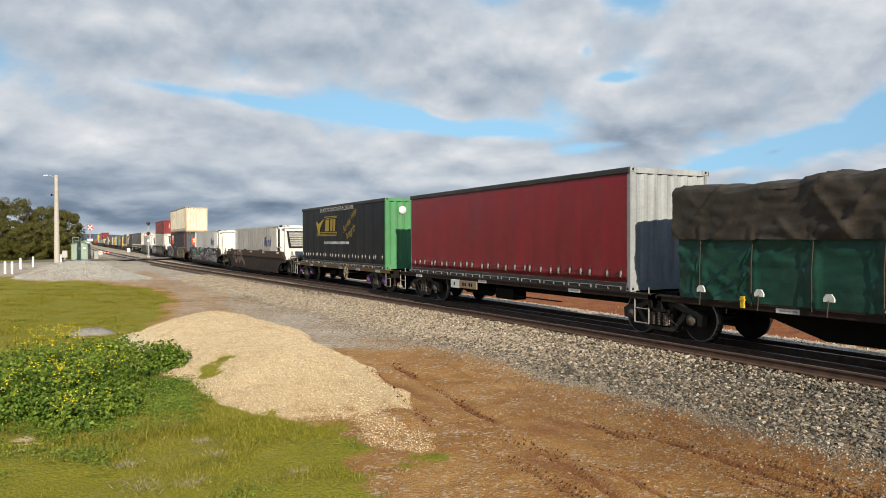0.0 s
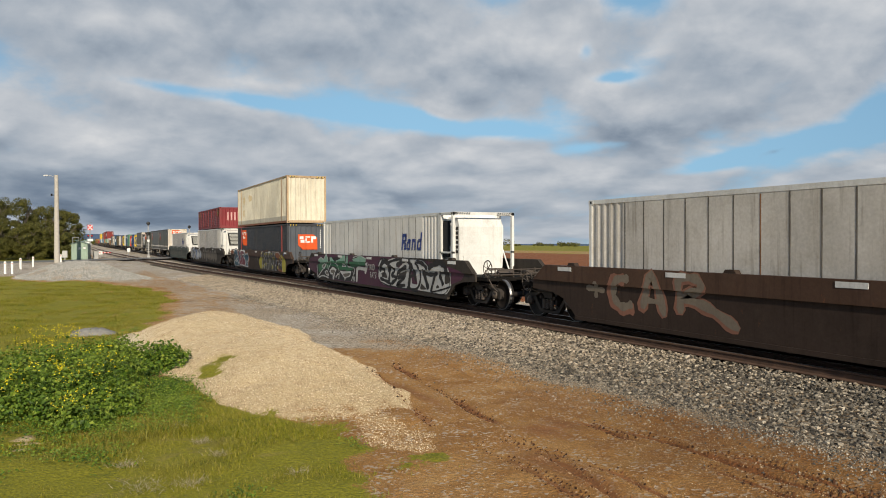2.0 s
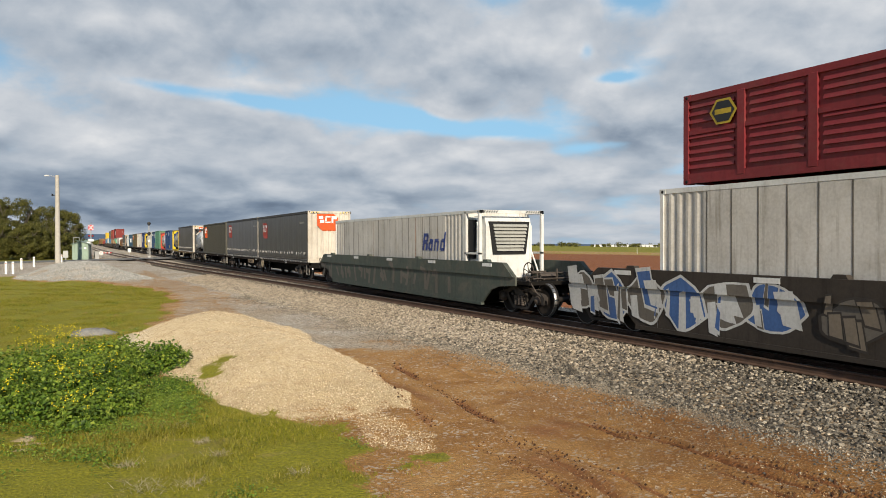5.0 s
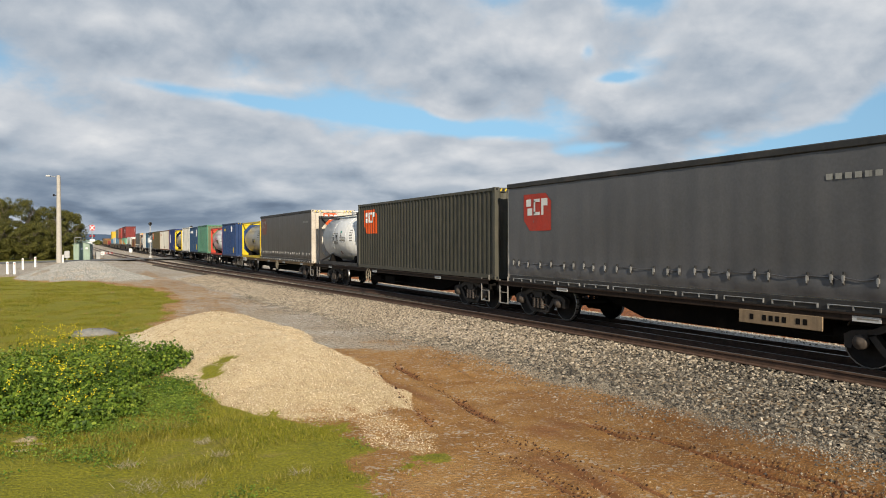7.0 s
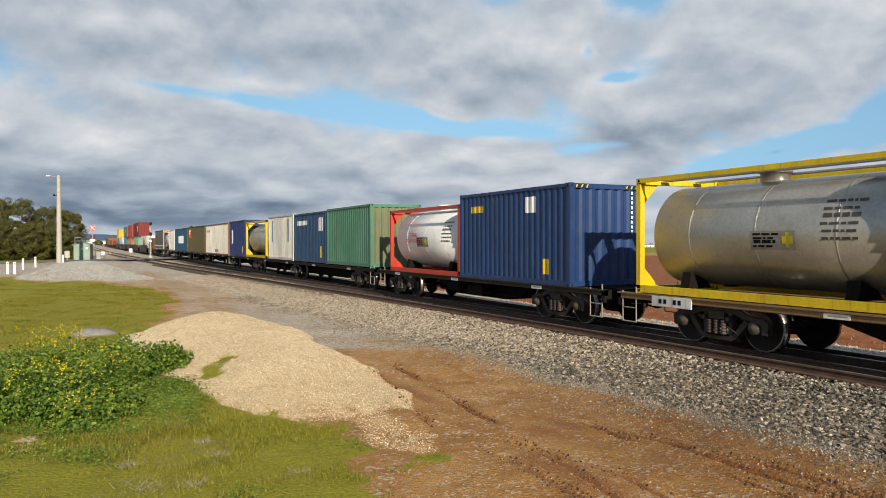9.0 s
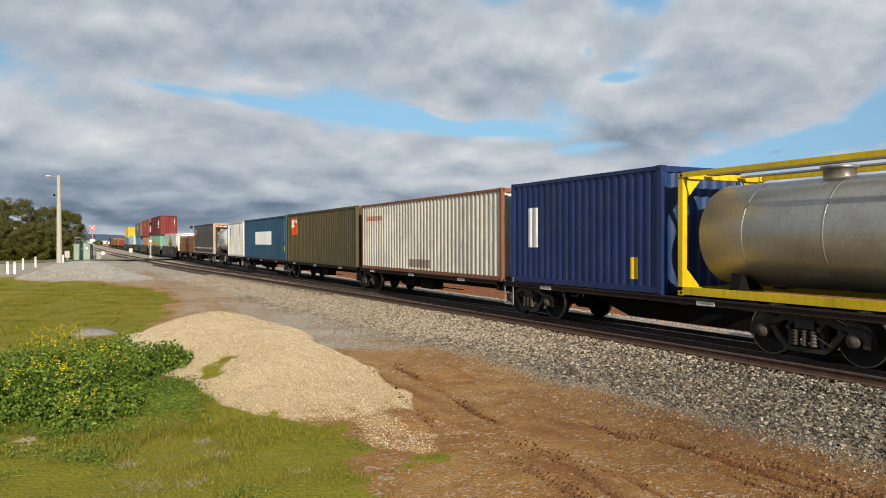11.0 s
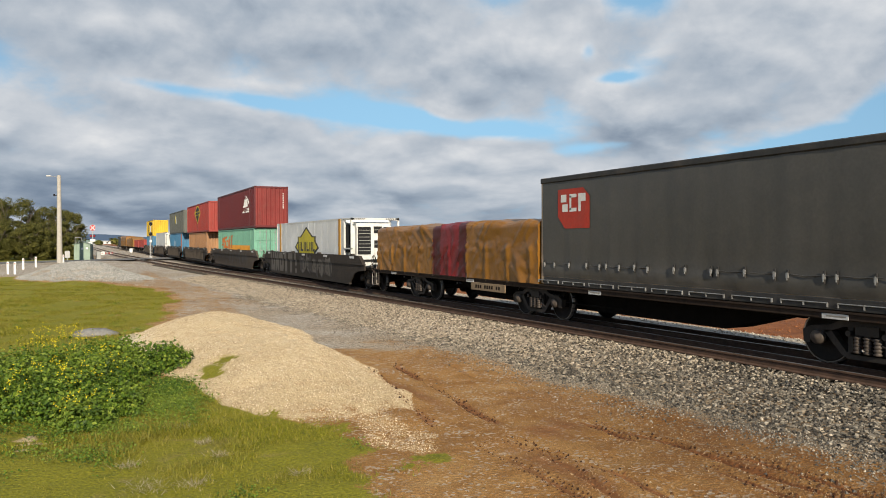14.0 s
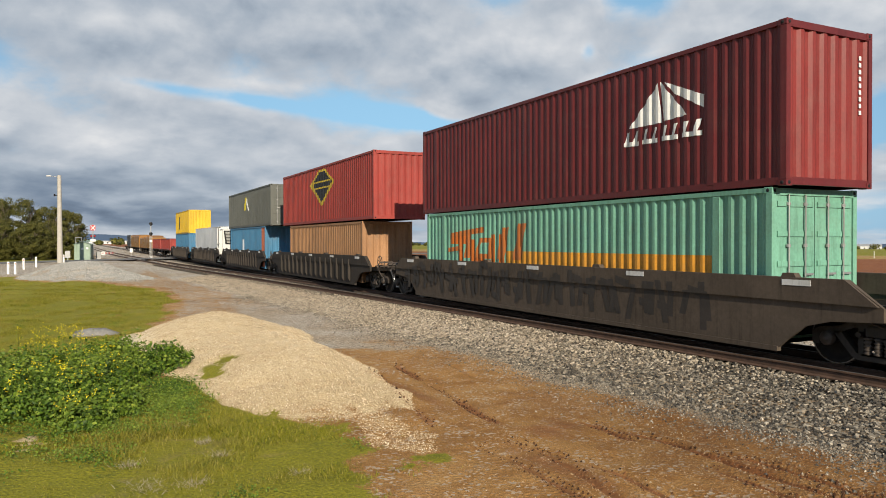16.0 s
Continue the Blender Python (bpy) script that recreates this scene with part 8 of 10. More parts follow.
def guide_post(x, y, h=0.95):
    p = thing("guide_post", "white timber guide post at the roadside", "guide post", "guide posts")
    p.location = (x, y, gz(x, y))
    s = Shape()
    s.prism([(-0.075, -0.1), (0.075, -0.1), (0.075, h - 0.04), (0.03, h), (-0.03, h), (-0.075, h - 0.04)], "y", -0.06, 0.06)
    part("post", s, M["postwhite"], p)
    s = Shape()
    s.box(-0.03, 0.03, -0.064, -0.06, h - 0.2, h - 0.1)
    part("reflector", s, M["redsign"], p)


def make_pole():
    x, y = -1.72, 88.9
    p = thing("utility_pole", "tall pale concrete pole with a lamp arm near its top", "pole")
    p.location = (x, y, gz(x, y))
    s = Shape()
    s.tube((0, 0, -0.3), (0, 0, 9.45), 0.30, 12, 0, 0.19)
    part("shaft", s, M["concrete"], p)
    s = Shape()
    s.path([(-0.1, 0, 9.2), (-0.5, 0, 9.35), (-0.85, 0, 9.35)], 0.03)
    a = part("lamp_arm", s, M["mast"], p)
    s = Shape()
    s.prism([(-1.25, 9.30), (-0.8, 9.30), (-0.75, 9.38), (-0.85, 9.45), (-1.2, 9.42)], "y", -0.12, 0.12)
    part("lamp_head", s, M["mast"], a)
    s = Shape()
    s.box(-0.5, -0.1, -0.06, 0.06, 7.25, 7.32)
    s.box(-0.55, -0.38, -0.1, 0.1, 7.2, 7.42)
    part("bracket", s, M["under"], p)


def make_hut():
    x, y = 0.65, 101.3
    h = thing("signal_hut", "small pale green metal signalling hut", "hut")
    h.location, h.rotation_euler = (x, y, gz(x, y) + 0.05), (0, 0, radians(-6))
    s = Shape()
    s.prism([(-0.9, -0.1), (0.9, -0.1), (0.9, 1.9), (0, 2.22), (-0.9, 1.9)], "y", -1.3, 1.3)
    part("wall", s, M["hutgreen"], h)
    for sx in (-1, 1):
        s = Shape()
        s.prism([(sx * 0.0, 2.29), (sx * 1.05, 1.91), (sx * 1.05, 1.87), (sx * 0.0, 2.24)], "y", -1.45, 1.45)
        part("roof", s, M["hutroof"], h)
    s = Shape()
    s.box(0.1, 0.75, -1.34, -1.3, 0.1, 1.75)
    d = part("door", s, M["hutgreen"], h)
    for z0, x0 in ((1.25, -0.1), (1.3, 0.45)):
        s = Shape()
        s.box(x0, x0 + 0.22, -1.355, -1.341, z0, z0 + 0.24)
        part("notice", s, M["postwhite"], d if x0 > 0 else h)
    s = Shape()
    s.path([(-1.0, 1.0, 2.0), (-1.0, 1.0, 2.75), (-0.3, 1.0, 2.75), (-0.3, 1.0, 2.3)], 0.03)
    part("roof_rail", s, M["mast"], h)
    c = thing("equipment_cabinet", "small grey trackside cabinet next to the hut", "cabinet")
    c.location = (-1.1, 100.6, gz(-1.1, 100.6))
    s = Shape()
    s.box(-0.28, 0.28, -0.2, 0.2, 0.3, 1.15, 0, 0.03)
    part("case", s, M["mast"], c)
    s = Shape()
    s.box(-0.06, 0.06, -0.06, 0.06, -0.1, 0.32)
    part("leg", s, M["mast"], c)


def crossing_mast(x, y, face=1):
    m = thing("crossing_signal", "level crossing mast with red-edged white cross boards and lamps", "crossing signal", "level crossing signals")
    m.location = (x, y, gz(x, y))
    s = Shape()
    s.tube((0, 0, -0.2), (0, 0, 4.55), 0.06, 10)
    s.tube((0, 0, -0.1), (0, 0, 0.4), 0.14, 10)
    part("mast", s, M["mast"], m)
    back = Shape()
    back.box(-0.29, 0.29, -0.11, -0.09, 3.72, 4.38)
    cross = part("backing_board", back, M["redsign"], m)
    for a in (-1, 1):
        s = Shape()
        s.prism([(-0.29, 4.05 - a * 0.26), (-0.22, 4.05 - a * 0.33), (0.29, 4.05 + a * 0.26), (0.22, 4.05 + a * 0.33)], "y", -0.13, -0.112 - 0.004 * (a > 0))
        part("cross_board", s, M["postwhite"], cross)
    for dx in (-0.2, 0.2):
        s = Shape()
        s.lathe((dx, -0.1, 3.0), "y", [(0.05, 0.0), (0.05, 0.14), (-0.02, 0.14), (-0.02, 0.07)], 14)
        l = part("lamp", s, M["black"], m)
        s = Shape()
        s.lathe((dx, -0.13, 3.0), "y", [(0, 0.09), (-0.02, 0.07), (-0.03, 0)], 12)
        part("lens", s, M["redsign"], l)
    s = Shape()
    s.box(-0.3, 0.3, -0.1, -0.08, 2.3, 2.6)
    part("sign_plate", s, M["postwhite"], m)


def boom_gate(x, y):
    b = thing("boom_barrier", "lowered red and white striped crossing boom", "barrier", "level crossing signals")
    b.location, b.rotation_euler = (x, y, gz(x, y)), (0, 0, radians(12))
    s = Shape()
    s.box(-0.25, 0.25, -0.2, 0.2, -0.05, 1.0, 0, 0.03)
    part("drive_case", s, M["mast"], b)
    for i in range(8):
        s = Shape()
        s.box(0.2 + i * 0.2, 0.4 + i * 0.2, -0.03, 0.03, 0.75, 0.85)
        part("boom_section", s, M["redsign"] if i % 2 else M["postwhite"], b)


def rail_signal(x, y, h, lab, two=True):
    m = thing("rail_signal", lab, "railway signal", "railway signals")
    m.location = (x, y, gz(x, y))
    s = Shape()
    s.tube((0, 0, -0.2), (0, 0, h), 0.07, 10)
    s.box(-0.18, 0.18, -0.18, 0.18, -0.1, 0.3)
    part("mast", s, M["mast"], m)
    for z in ((h - 0.1, h - 1.55) if two else (h - 0.1,)):
        s = Shape()
        s.lathe((0, -0.12, z), "y", [(0.03, 0.0), (0.03, 0.25), (0.0, 0.25), (0.0, 0.1)], 18)
        s.prism([(-0.1, z - 0.3), (0.1, z - 0.3), (0.1, z + 0.12), (-0.1, z + 0.12)], "y", -0.16, -0.09)
        head = part("signal_head", s, M["black"], m)
        s = Shape()
        s.tube((0, -0.1, z + 0.02), (0, -0.34, z + 0.01), 0.09, 10, 0, 0.09, False)
        part("hood", s, M["black"], head)
    s = Shape()
    s.box(-0.16, 0.16, -0.1, -0.07, h * 0.46, h * 0.46 + 0.32)
    part("plate", s, M["postwhite"], m)
    s = Shape()
    for i in range(9):
        s.box(-0.2, 0.2, 0.07, 0.1, 0.5 + i * 0.36, 0.53 + i * 0.36)
    for a in (-0.2, 0.18):
        s.box(a, a + 0.02, 0.07, 0.1, 0.2, 3.6)
    part("ladder", s, M["mast"], m)


def marker(x, y, h, lab):
    p = thing("trackside_marker", lab, "marker post")
    p.location = (x, y, gz(x, y))
    s = Shape()
    s.tube((0, 0, 0), (0, 0, h * 0.5), 0.05, 8)
    part("foot", s, M["mast"], p)
    s = Shape()
    s.box(-0.24, 0.24, -0.12, 0.12, h * 0.5, h, 0, 0.04)
    part("case", s, M["postwhite"], p)


make_road()
for gx_, gy_ in ((-4.7, 63.8), (-4.25, 63.9), (-4.1, 70.9), (-3.4, 75.9), (-1.3, 85.0)):
    guide_post(gx_, gy_)
make_pole()
make_hut()
crossing_mast(1.75, 103.0)
boom_gate(2.4, 103.6)
rail_signal(9.45, 112.6, 5.1, "tall grey mast signal with two black round heads")
rail_signal(17.4, 130.0, 4.9, "mast signal behind the main line", False)
marker(7.9, 130.0, 1.3, "white trackside case on a short foot")
marker(3.2, 112.0, 0.9, "white trackside case on a short foot")


# ---------------------------------------------------------------- distance
def shed(x, y, w, d, h, wall, roof, lab, cat="shed", rise=0.18):
    b = thing("farm_shed" if cat == "shed" else "house", lab, cat, "far buildings")
    b.location = (x, y, gz(x, y))
    b.rotation_euler = (0, 0, -math.atan2(x, y))
    s = Shape()
    s.box(-w / 2, w / 2, -d / 2, d / 2, -0.5, h)
    wl = part("wall", s, wall, b)
    s = Shape()
    s.prism([(-d / 2 - 0.4, h - 0.05), (d / 2 + 0.4, h - 0.05), (0, h + d * rise)], "x", -w / 2 - 0.4, w / 2 + 0.4)
    part("roof", s, roof, b)
    n = max(2, int(w / 7))
    for i in range(n):
        s = Shape()
        a = -w / 2 + w * (i + 0.5) / n
        s.box(a - 0.8, a + 0.8, -d / 2 - 0.05, -d / 2, 0.6 if i % 2 else 0.0, min(h - 0.4, 2.4))
        part("door" if i % 2 == 0 else "window", s, M["hole"], wl)


shed(38, 820, 70, 10, 3.0, M["farwhite"], M["farwhite"], "long low white shed on the plain", "shed", 0.06)
shed(112, 860, 60, 10, 3.0, M["farwhite"], M["farwhite"], "long low white shed on the plain", "shed", 0.06)
shed(8, 700, 18, 9, 2.4, M["farwhite"], M["hutroof"], "white shed beyond the crossing")
shed(960, 1100, 130, 20, 3.6, M["farwhite"], M["farwhite"], "long low white shed on the plain", "shed", 0.06)
shed(1180, 1040, 80, 20, 3.6, M["farwhite"], M["mast"], "long low pale shed on the plain", "shed", 0.06)
shed(1100, 800, 52, 20, 4.6, M["farwhite"], M["farwhite"], "white farm shed across the field")
shed(1190, 770, 36, 20, 5.0, M["farwhite"], M["mast"], "white farm shed across the field")
shed(1180, 655, 26, 18, 5.6, M["farred"], M["farred"], "house with a red roof across the field", "house", 0.4)
shed(1210, 575, 34, 18, 5.6, M["farred"], M["farred"], "house with a red roof across the field", "house", 0.35)
shed(1150, 880, 40, 20, 4.0, M["farwhite"], M["mast"], "pale farm shed across the field")


def fence_post(x, y):
    p = thing("fence_post", "thin pale fence post at the edge of the field", "fence post", "fence posts")
    p.location = (x, y, gz(x, y))
    s = Shape()
    s.tube((0, 0, -0.2), (0, 0, 1.5), 0.07, 6, 0, 0.06)
    part("post", s, M["postwhite"], p)


for k_ in range(16):
    fence_post(134 + 1.6 * k_, 150 - 7.0 * k_)


def far_trees():
    r = np.random.default_rng(41)
    cs, ns = [], []
    for i in range(330):
        a = radians(-6 + 72 * r.random())
        d = (520 + 500 * r.random()) * (2.0 if a > 0.38 else 1.0)
        x, y = d * math.sin(a), d * math.cos(a)
        h = (2.0 + 3.5 * r.random() ** 2) * (1.6 if a > 0.38 else 1.0)
        if i % 41 == 0:
            h *= 2.2
        m = 90
        q = r.normal(size=(m, 3))
        q /= np.linalg.norm(q, axis=1, keepdims=True)
        cs.append(np.array([x, y, gz(x, y) + 0.5 + h * 0.45]) + q * np.array([h * 0.9, h * 0.6, h * 0.5]) * (0.6 + 0.5 * r.random((m, 1))))
        ns.append(q + 0.4 * r.normal(size=(m, 3)))
    cs, ns = np.concatenate(cs), np.concatenate(ns)
    v, f = leaves(cs, ns, 0.6 + 0.8 * r.random(len(cs)), r)
    big_mesh("distant_trees", v, f, M["gumleaf"], "far scattered trees along the horizon", "trees")


far_trees()


def make_hills():
    s = Shape()
    n = 90
    for i in range(n):
        def rim(k):
            a = radians(-25 + 100 * k / n)
            d = 3900
            h = 58 * (0.55 + 0.45 * math.sin(k * 0.11 + 0.6)) * (1.0 - 0.75 * smooth(k, 26, 62)) + 14 * noise.noise((k * 0.23, 3, 1)) + 4
            low = float(smooth(k, 34, 52))
            return (d * math.sin(a), d * math.cos(a)), max(2.0, float(h)) * (1 - low) + (4 * noise.noise((k * 0.31, 7, 1)) - 17) * low
        (xa, ya), ha = rim(i)
        (xb, yb), hb = rim(i + 1)
        s.face([(xa, ya, -70), (xb, yb, -70), (xb * 1.03, yb * 1.03, hb), (xa * 1.03, ya * 1.03, ha)], 0, True)
    tagged(part("backdrop", s, M["hill"]), "low hills on the horizon, coloured haze blue", "hills", kind="structure")


make_hills()
# ---------------------------------------------------------------- paint marks, lettering and stickers on the train
SPRAY = {k: paint("spray_" + k, c, 0.55, dirt=0.3, streak=0.25, dust=(0.08, 0.06, 0.05)) for k, c in {
    "white": (0.50, 0.50, 0.48), "black": (0.012, 0.012, 0.014), "yellow": (0.36, 0.31, 0.03), "mint": (0.22, 0.38, 0.29), "green": (0.025, 0.12, 0.055), "purple": (0.065, 0.016, 0.04),
    "blue": (0.05, 0.11, 0.27), "teal": (0.018, 0.075, 0.105), "red": (0.13, 0.018, 0.03), "grey": (0.12, 0.106, 0.088), "dark": (0.035, 0.03, 0.026), "orange": (0.21, 0.062, 0.018), "bright": (0.62, 0.62, 0.60), "chalk": (0.17, 0.14, 0.105), "rustline": (0.22, 0.10, 0.065)}.items()}
M["navy"] = paint("navy_lettering", (0.02, 0.05, 0.24), 0.5, dirt=0.35, dust=(0.3, 0.27, 0.22))
M["logoyellow"] = paint("logo_yellow", (0.60, 0.50, 0.02), 0.45, dirt=0.08)
M["redink"] = paint("red_lettering", (0.5, 0.03, 0.03), 0.5, dirt=0.1)
M["hutgreen_ink"] = paint("teal_ink", (0.10, 0.36, 0.30), 0.5, dirt=0.1)
M["sticker"] = paint("sticker_white", (0.68, 0.68, 0.64), 0.5, dirt=0.3)


def local(well, s):
    """Wagon metres of a place along the train."""
    return s - next(y for ob, _, y, _ in MOVERS if ob == well)


class Piece:
    """Spray paint on a wagon side, in metres along the train and above the rail."""

    def __init__(self, well):
        self.well, self.shape, self.layer, self.slots = well, Shape(), 0, []

    def slot(self, m):
        if m not in self.slots:
            self.slots.append(m)
        return self.slots.index(m)

    def quad(self, poly, m, w=1.42, chord=1.1):
        lift = 0.003 + 0.0004 * self.layer
        for keep, out in ((True, 0.0), (False, 0.05)):
            q = clip(poly, 1, chord, keep)
            if len(q) > 2:
                self.shape.face(facing_near([(-w - out - lift, y, z) for y, z in q]), self.slot(m))

    def fill(self, m, *pts):
        """A blob with softly rounded corners."""
        self.layer += 1
        p = [(local(self.well, s), z) for s, z in pts]
        c = []
        for i, b in enumerate(p):
            a, d = p[i - 1], p[(i + 1) % len(p)]
            near = lambda o: tuple(b[k] + (o[k] - b[k]) * min(0.3, 0.09 / (math.dist(b, o) + 1e-6)) for k in (0, 1))
            u, v = near(a), near(d)
            c += [u, tuple(0.25 * u[k] + 0.5 * b[k] + 0.25 * v[k] for k in (0, 1)), v]
        self.quad(c, m)

    def blob(self, m, *pts, edge="bright"):
        """A letter: filled, with a thick pale outline."""
        self.line(edge, 0.10, *pts, pts[0])
        self.fill(m, *pts)
        self.line(edge, 0.03, *pts, pts[0])

    def line(self, m, width, *pts):
        self.layer += 1
        p = [(local(self.well, s), z) for s, z in pts]
        p = [p[0]] + p + [p[-1]]
        c = []
        for a, b, d, e in zip(p, p[1:], p[2:], p[3:]):
            for k in range(5):
                t = k / 5
                c.append(tuple(0.5 * (2 * b[i] + (d[i] - a[i]) * t + (2 * a[i] - 5 * b[i] + 4 * d[i] - e[i]) * t * t + (3 * b[i] - a[i] - 3 * d[i] + e[i]) * t ** 3) for i in (0, 1)))
        c.append(p[-1])
        left, right = [], []
        for i, (y, z) in enumerate(c):
            a, b = c[max(0, i - 1)], c[min(len(c) - 1, i + 1)]
            dy, dz = b[0] - a[0], b[1] - a[1]
            n = math.hypot(dy, dz) or 1.0
            w = width * 0.5 * (0.62 if i in (0, len(c) - 1) else 1.0) * (0.9 + 0.2 * math.sin(i * 1.7))
            left.append((y - dz / n * w, z + dy / n * w))
            right.append((y + dz / n * w, z - dy / n * w))
        for i in range(len(c) - 1):
            self.quad([left[i], left[i + 1], right[i + 1], right[i]], m)

    def done(self, label):
        tagged(part("sprayed_lettering", self.shape, [SPRAY[m] for m in self.slots], self.well, label), kind="stuff")


def spray(well, draw, label):
    p = Piece(well)
    draw(p)
    p.done(label)


def spray_mint(p):
    p.fill("black", (80.79, 0.29), (80.89, 0.92), (80.49, 1.23), (79.21, 1.41), (78.17, 1.34), (76.91, 1.47), (76.17, 1.45), (76.05, 1.17), (75.13, 1), (74.98, 0.34), (76.29, 0.3), (77.59, 0.31), (79.13, 0.32))
    p.fill("mint", (80.54, 1.17), (80.01, 1.33), (79.65, 1.24), (79.21, 1.5), (78.96, 1.24), (79, 1.07), (80.39, 1.02))
    p.fill("mint", (78.63, 1.34), (78.4, 1.37), (77.95, 1.16), (78.64, 1.12))
    p.fill("mint", (77.59, 1.23), (77.17, 1.29), (76.91, 1.45), (76.38, 1.49), (76.35, 1.22), (77.52, 1.15))
    p.fill("mint", (76.29, 1.13), (76.2, 1.48), (76.02, 1.48), (76.02, 1.1))
    p.fill("green", (80.69, 0.97), (79, 1.13), (78.64, 1.17), (77.59, 1.17), (76.35, 1.24), (76.11, 1.02), (76.47, 0.82), (77.45, 0.79), (78.02, 0.93), (78.64, 0.95), (78.96, 0.78), (79.65, 0.79), (80.59, 0.53))
    p.fill("green", (76.11, 1.02), (75.94, 0.98), (75.44, 0.97), (75.49, 0.85), (76.29, 0.75), (76.53, 0.81))
    p.fill("white", (80.11, 0.91), (79.65, 1.05), (79.32, 0.99), (79.47, 0.86), (79.92, 0.77))
    p.fill("grey", (79.99, 0.9), (79.65, 1), (79.42, 0.96), (79.56, 0.88), (79.9, 0.82))
    p.fill("white", (79.65, 0.61), (79.21, 0.73), (78.88, 0.44), (79.3, 0.44))
    p.fill("grey", (79.52, 0.61), (79.23, 0.67), (79, 0.48), (79.28, 0.5))
    p.fill("white", (78.8, 0.73), (78.32, 0.9), (77.73, 0.79), (78.02, 0.59), (78.17, 0.28), (78.32, 0.28), (78.35, 0.56), (78.64, 0.49))
    p.fill("grey", (78.65, 0.72), (78.28, 0.77), (77.91, 0.71), (78.13, 0.58), (78.23, 0.41), (78.29, 0.61), (78.54, 0.57))
    p.fill("white", (77.34, 0.74), (76.72, 0.73), (75.66, 0.78), (75.85, 0.53), (76.47, 0.44), (76.56, 0.26), (76.62, 0.43))
    p.fill("grey", (76.91, 0.61), (75.77, 0.7), (76, 0.55), (76.59, 0.47))
    p.fill("white", (77.01, 0.93), (76.69, 1.14), (76.35, 0.95))
    p.fill("grey", (76.88, 0.96), (76.67, 1.08), (76.48, 0.98))
    p.line("white", 0.062, (80.77, 0.29), (80.01, 0.67), (79.52, 0.83))
    p.line("white", 0.077, (80.87, 0.93), (80.81, 0.29))
    p.line("white", 0.054, (80.49, 1.2), (80.01, 1.31), (79.6, 1.24), (79.21, 1.48), (78.94, 1.27), (78.96, 1.04))
    p.line("white", 0.052, (79.3, 1.08), (79.04, 0.8), (78.8, 0.62))
    p.line("white", 0.051, (78.63, 1.34), (78.56, 1.12), (78.96, 0.81))
    p.line("white", 0.048, (78.02, 1.1), (77.59, 0.96), (77.38, 0.71), (77.34, 0.51))
    p.line("white", 0.048, (77.59, 1.24), (77.59, 1.12))
    p.line("white", 0.039, (76.38, 1.47), (76.35, 1.15), (76.17, 0.99))
    p.line("white", 0.085, (77.87, 0.4), (77.59, 0.56), (77.38, 0.55), (77.45, 0.34))
    p.line("white", 0.047, (75.49, 0.78), (75.39, 0.65), (75.66, 0.34))
    p.line("white", 0.065, (75.44, 0.3), (75.39, 0.47), (75.28, 0.53), (75.26, 0.32))
    p.line("white", 0.056, (76.11, 0.97), (75.44, 0.95), (75.26, 0.87), (75.26, 0.67))
    p.line("white", 0.073, (78.96, 0.33), (79.83, 0.41), (80.59, 0.28))
    p.fill("mint", (75.39, 1.34), (74.86, 1.4), (74.52, 1.5), (74.11, 1.48), (73.68, 1.38), (73.71, 1.24), (74.52, 1.23), (75.3, 1.24))
    p.fill("green", (75.85, 1.21), (74.52, 1.24), (73.71, 1.24), (73.79, 1.08), (74.94, 0.99), (75.3, 0.99), (75.48, 0.92), (75.85, 1.05))
    p.fill("white", (75.08, 0.32), (75.01, 0.95), (74.77, 1.03), (73.88, 1.01), (73.71, 1.21), (73.47, 1.24), (73.81, 0.72), (73.96, 0.74), (73.96, 0.86), (74.77, 0.88), (74.86, 0.34))
    p.line("white", 0.046, (75.3, 1.39), (74.52, 1.5), (73.68, 1.38))
    p.line("white", 0.035, (74.56, 1.44), (74.52, 0.98))
    p.line("grey", 0.023, (74.77, 0.64), (74.52, 0.65))
    p.line("grey", 0.023, (74.76, 0.53), (74.5, 0.52))


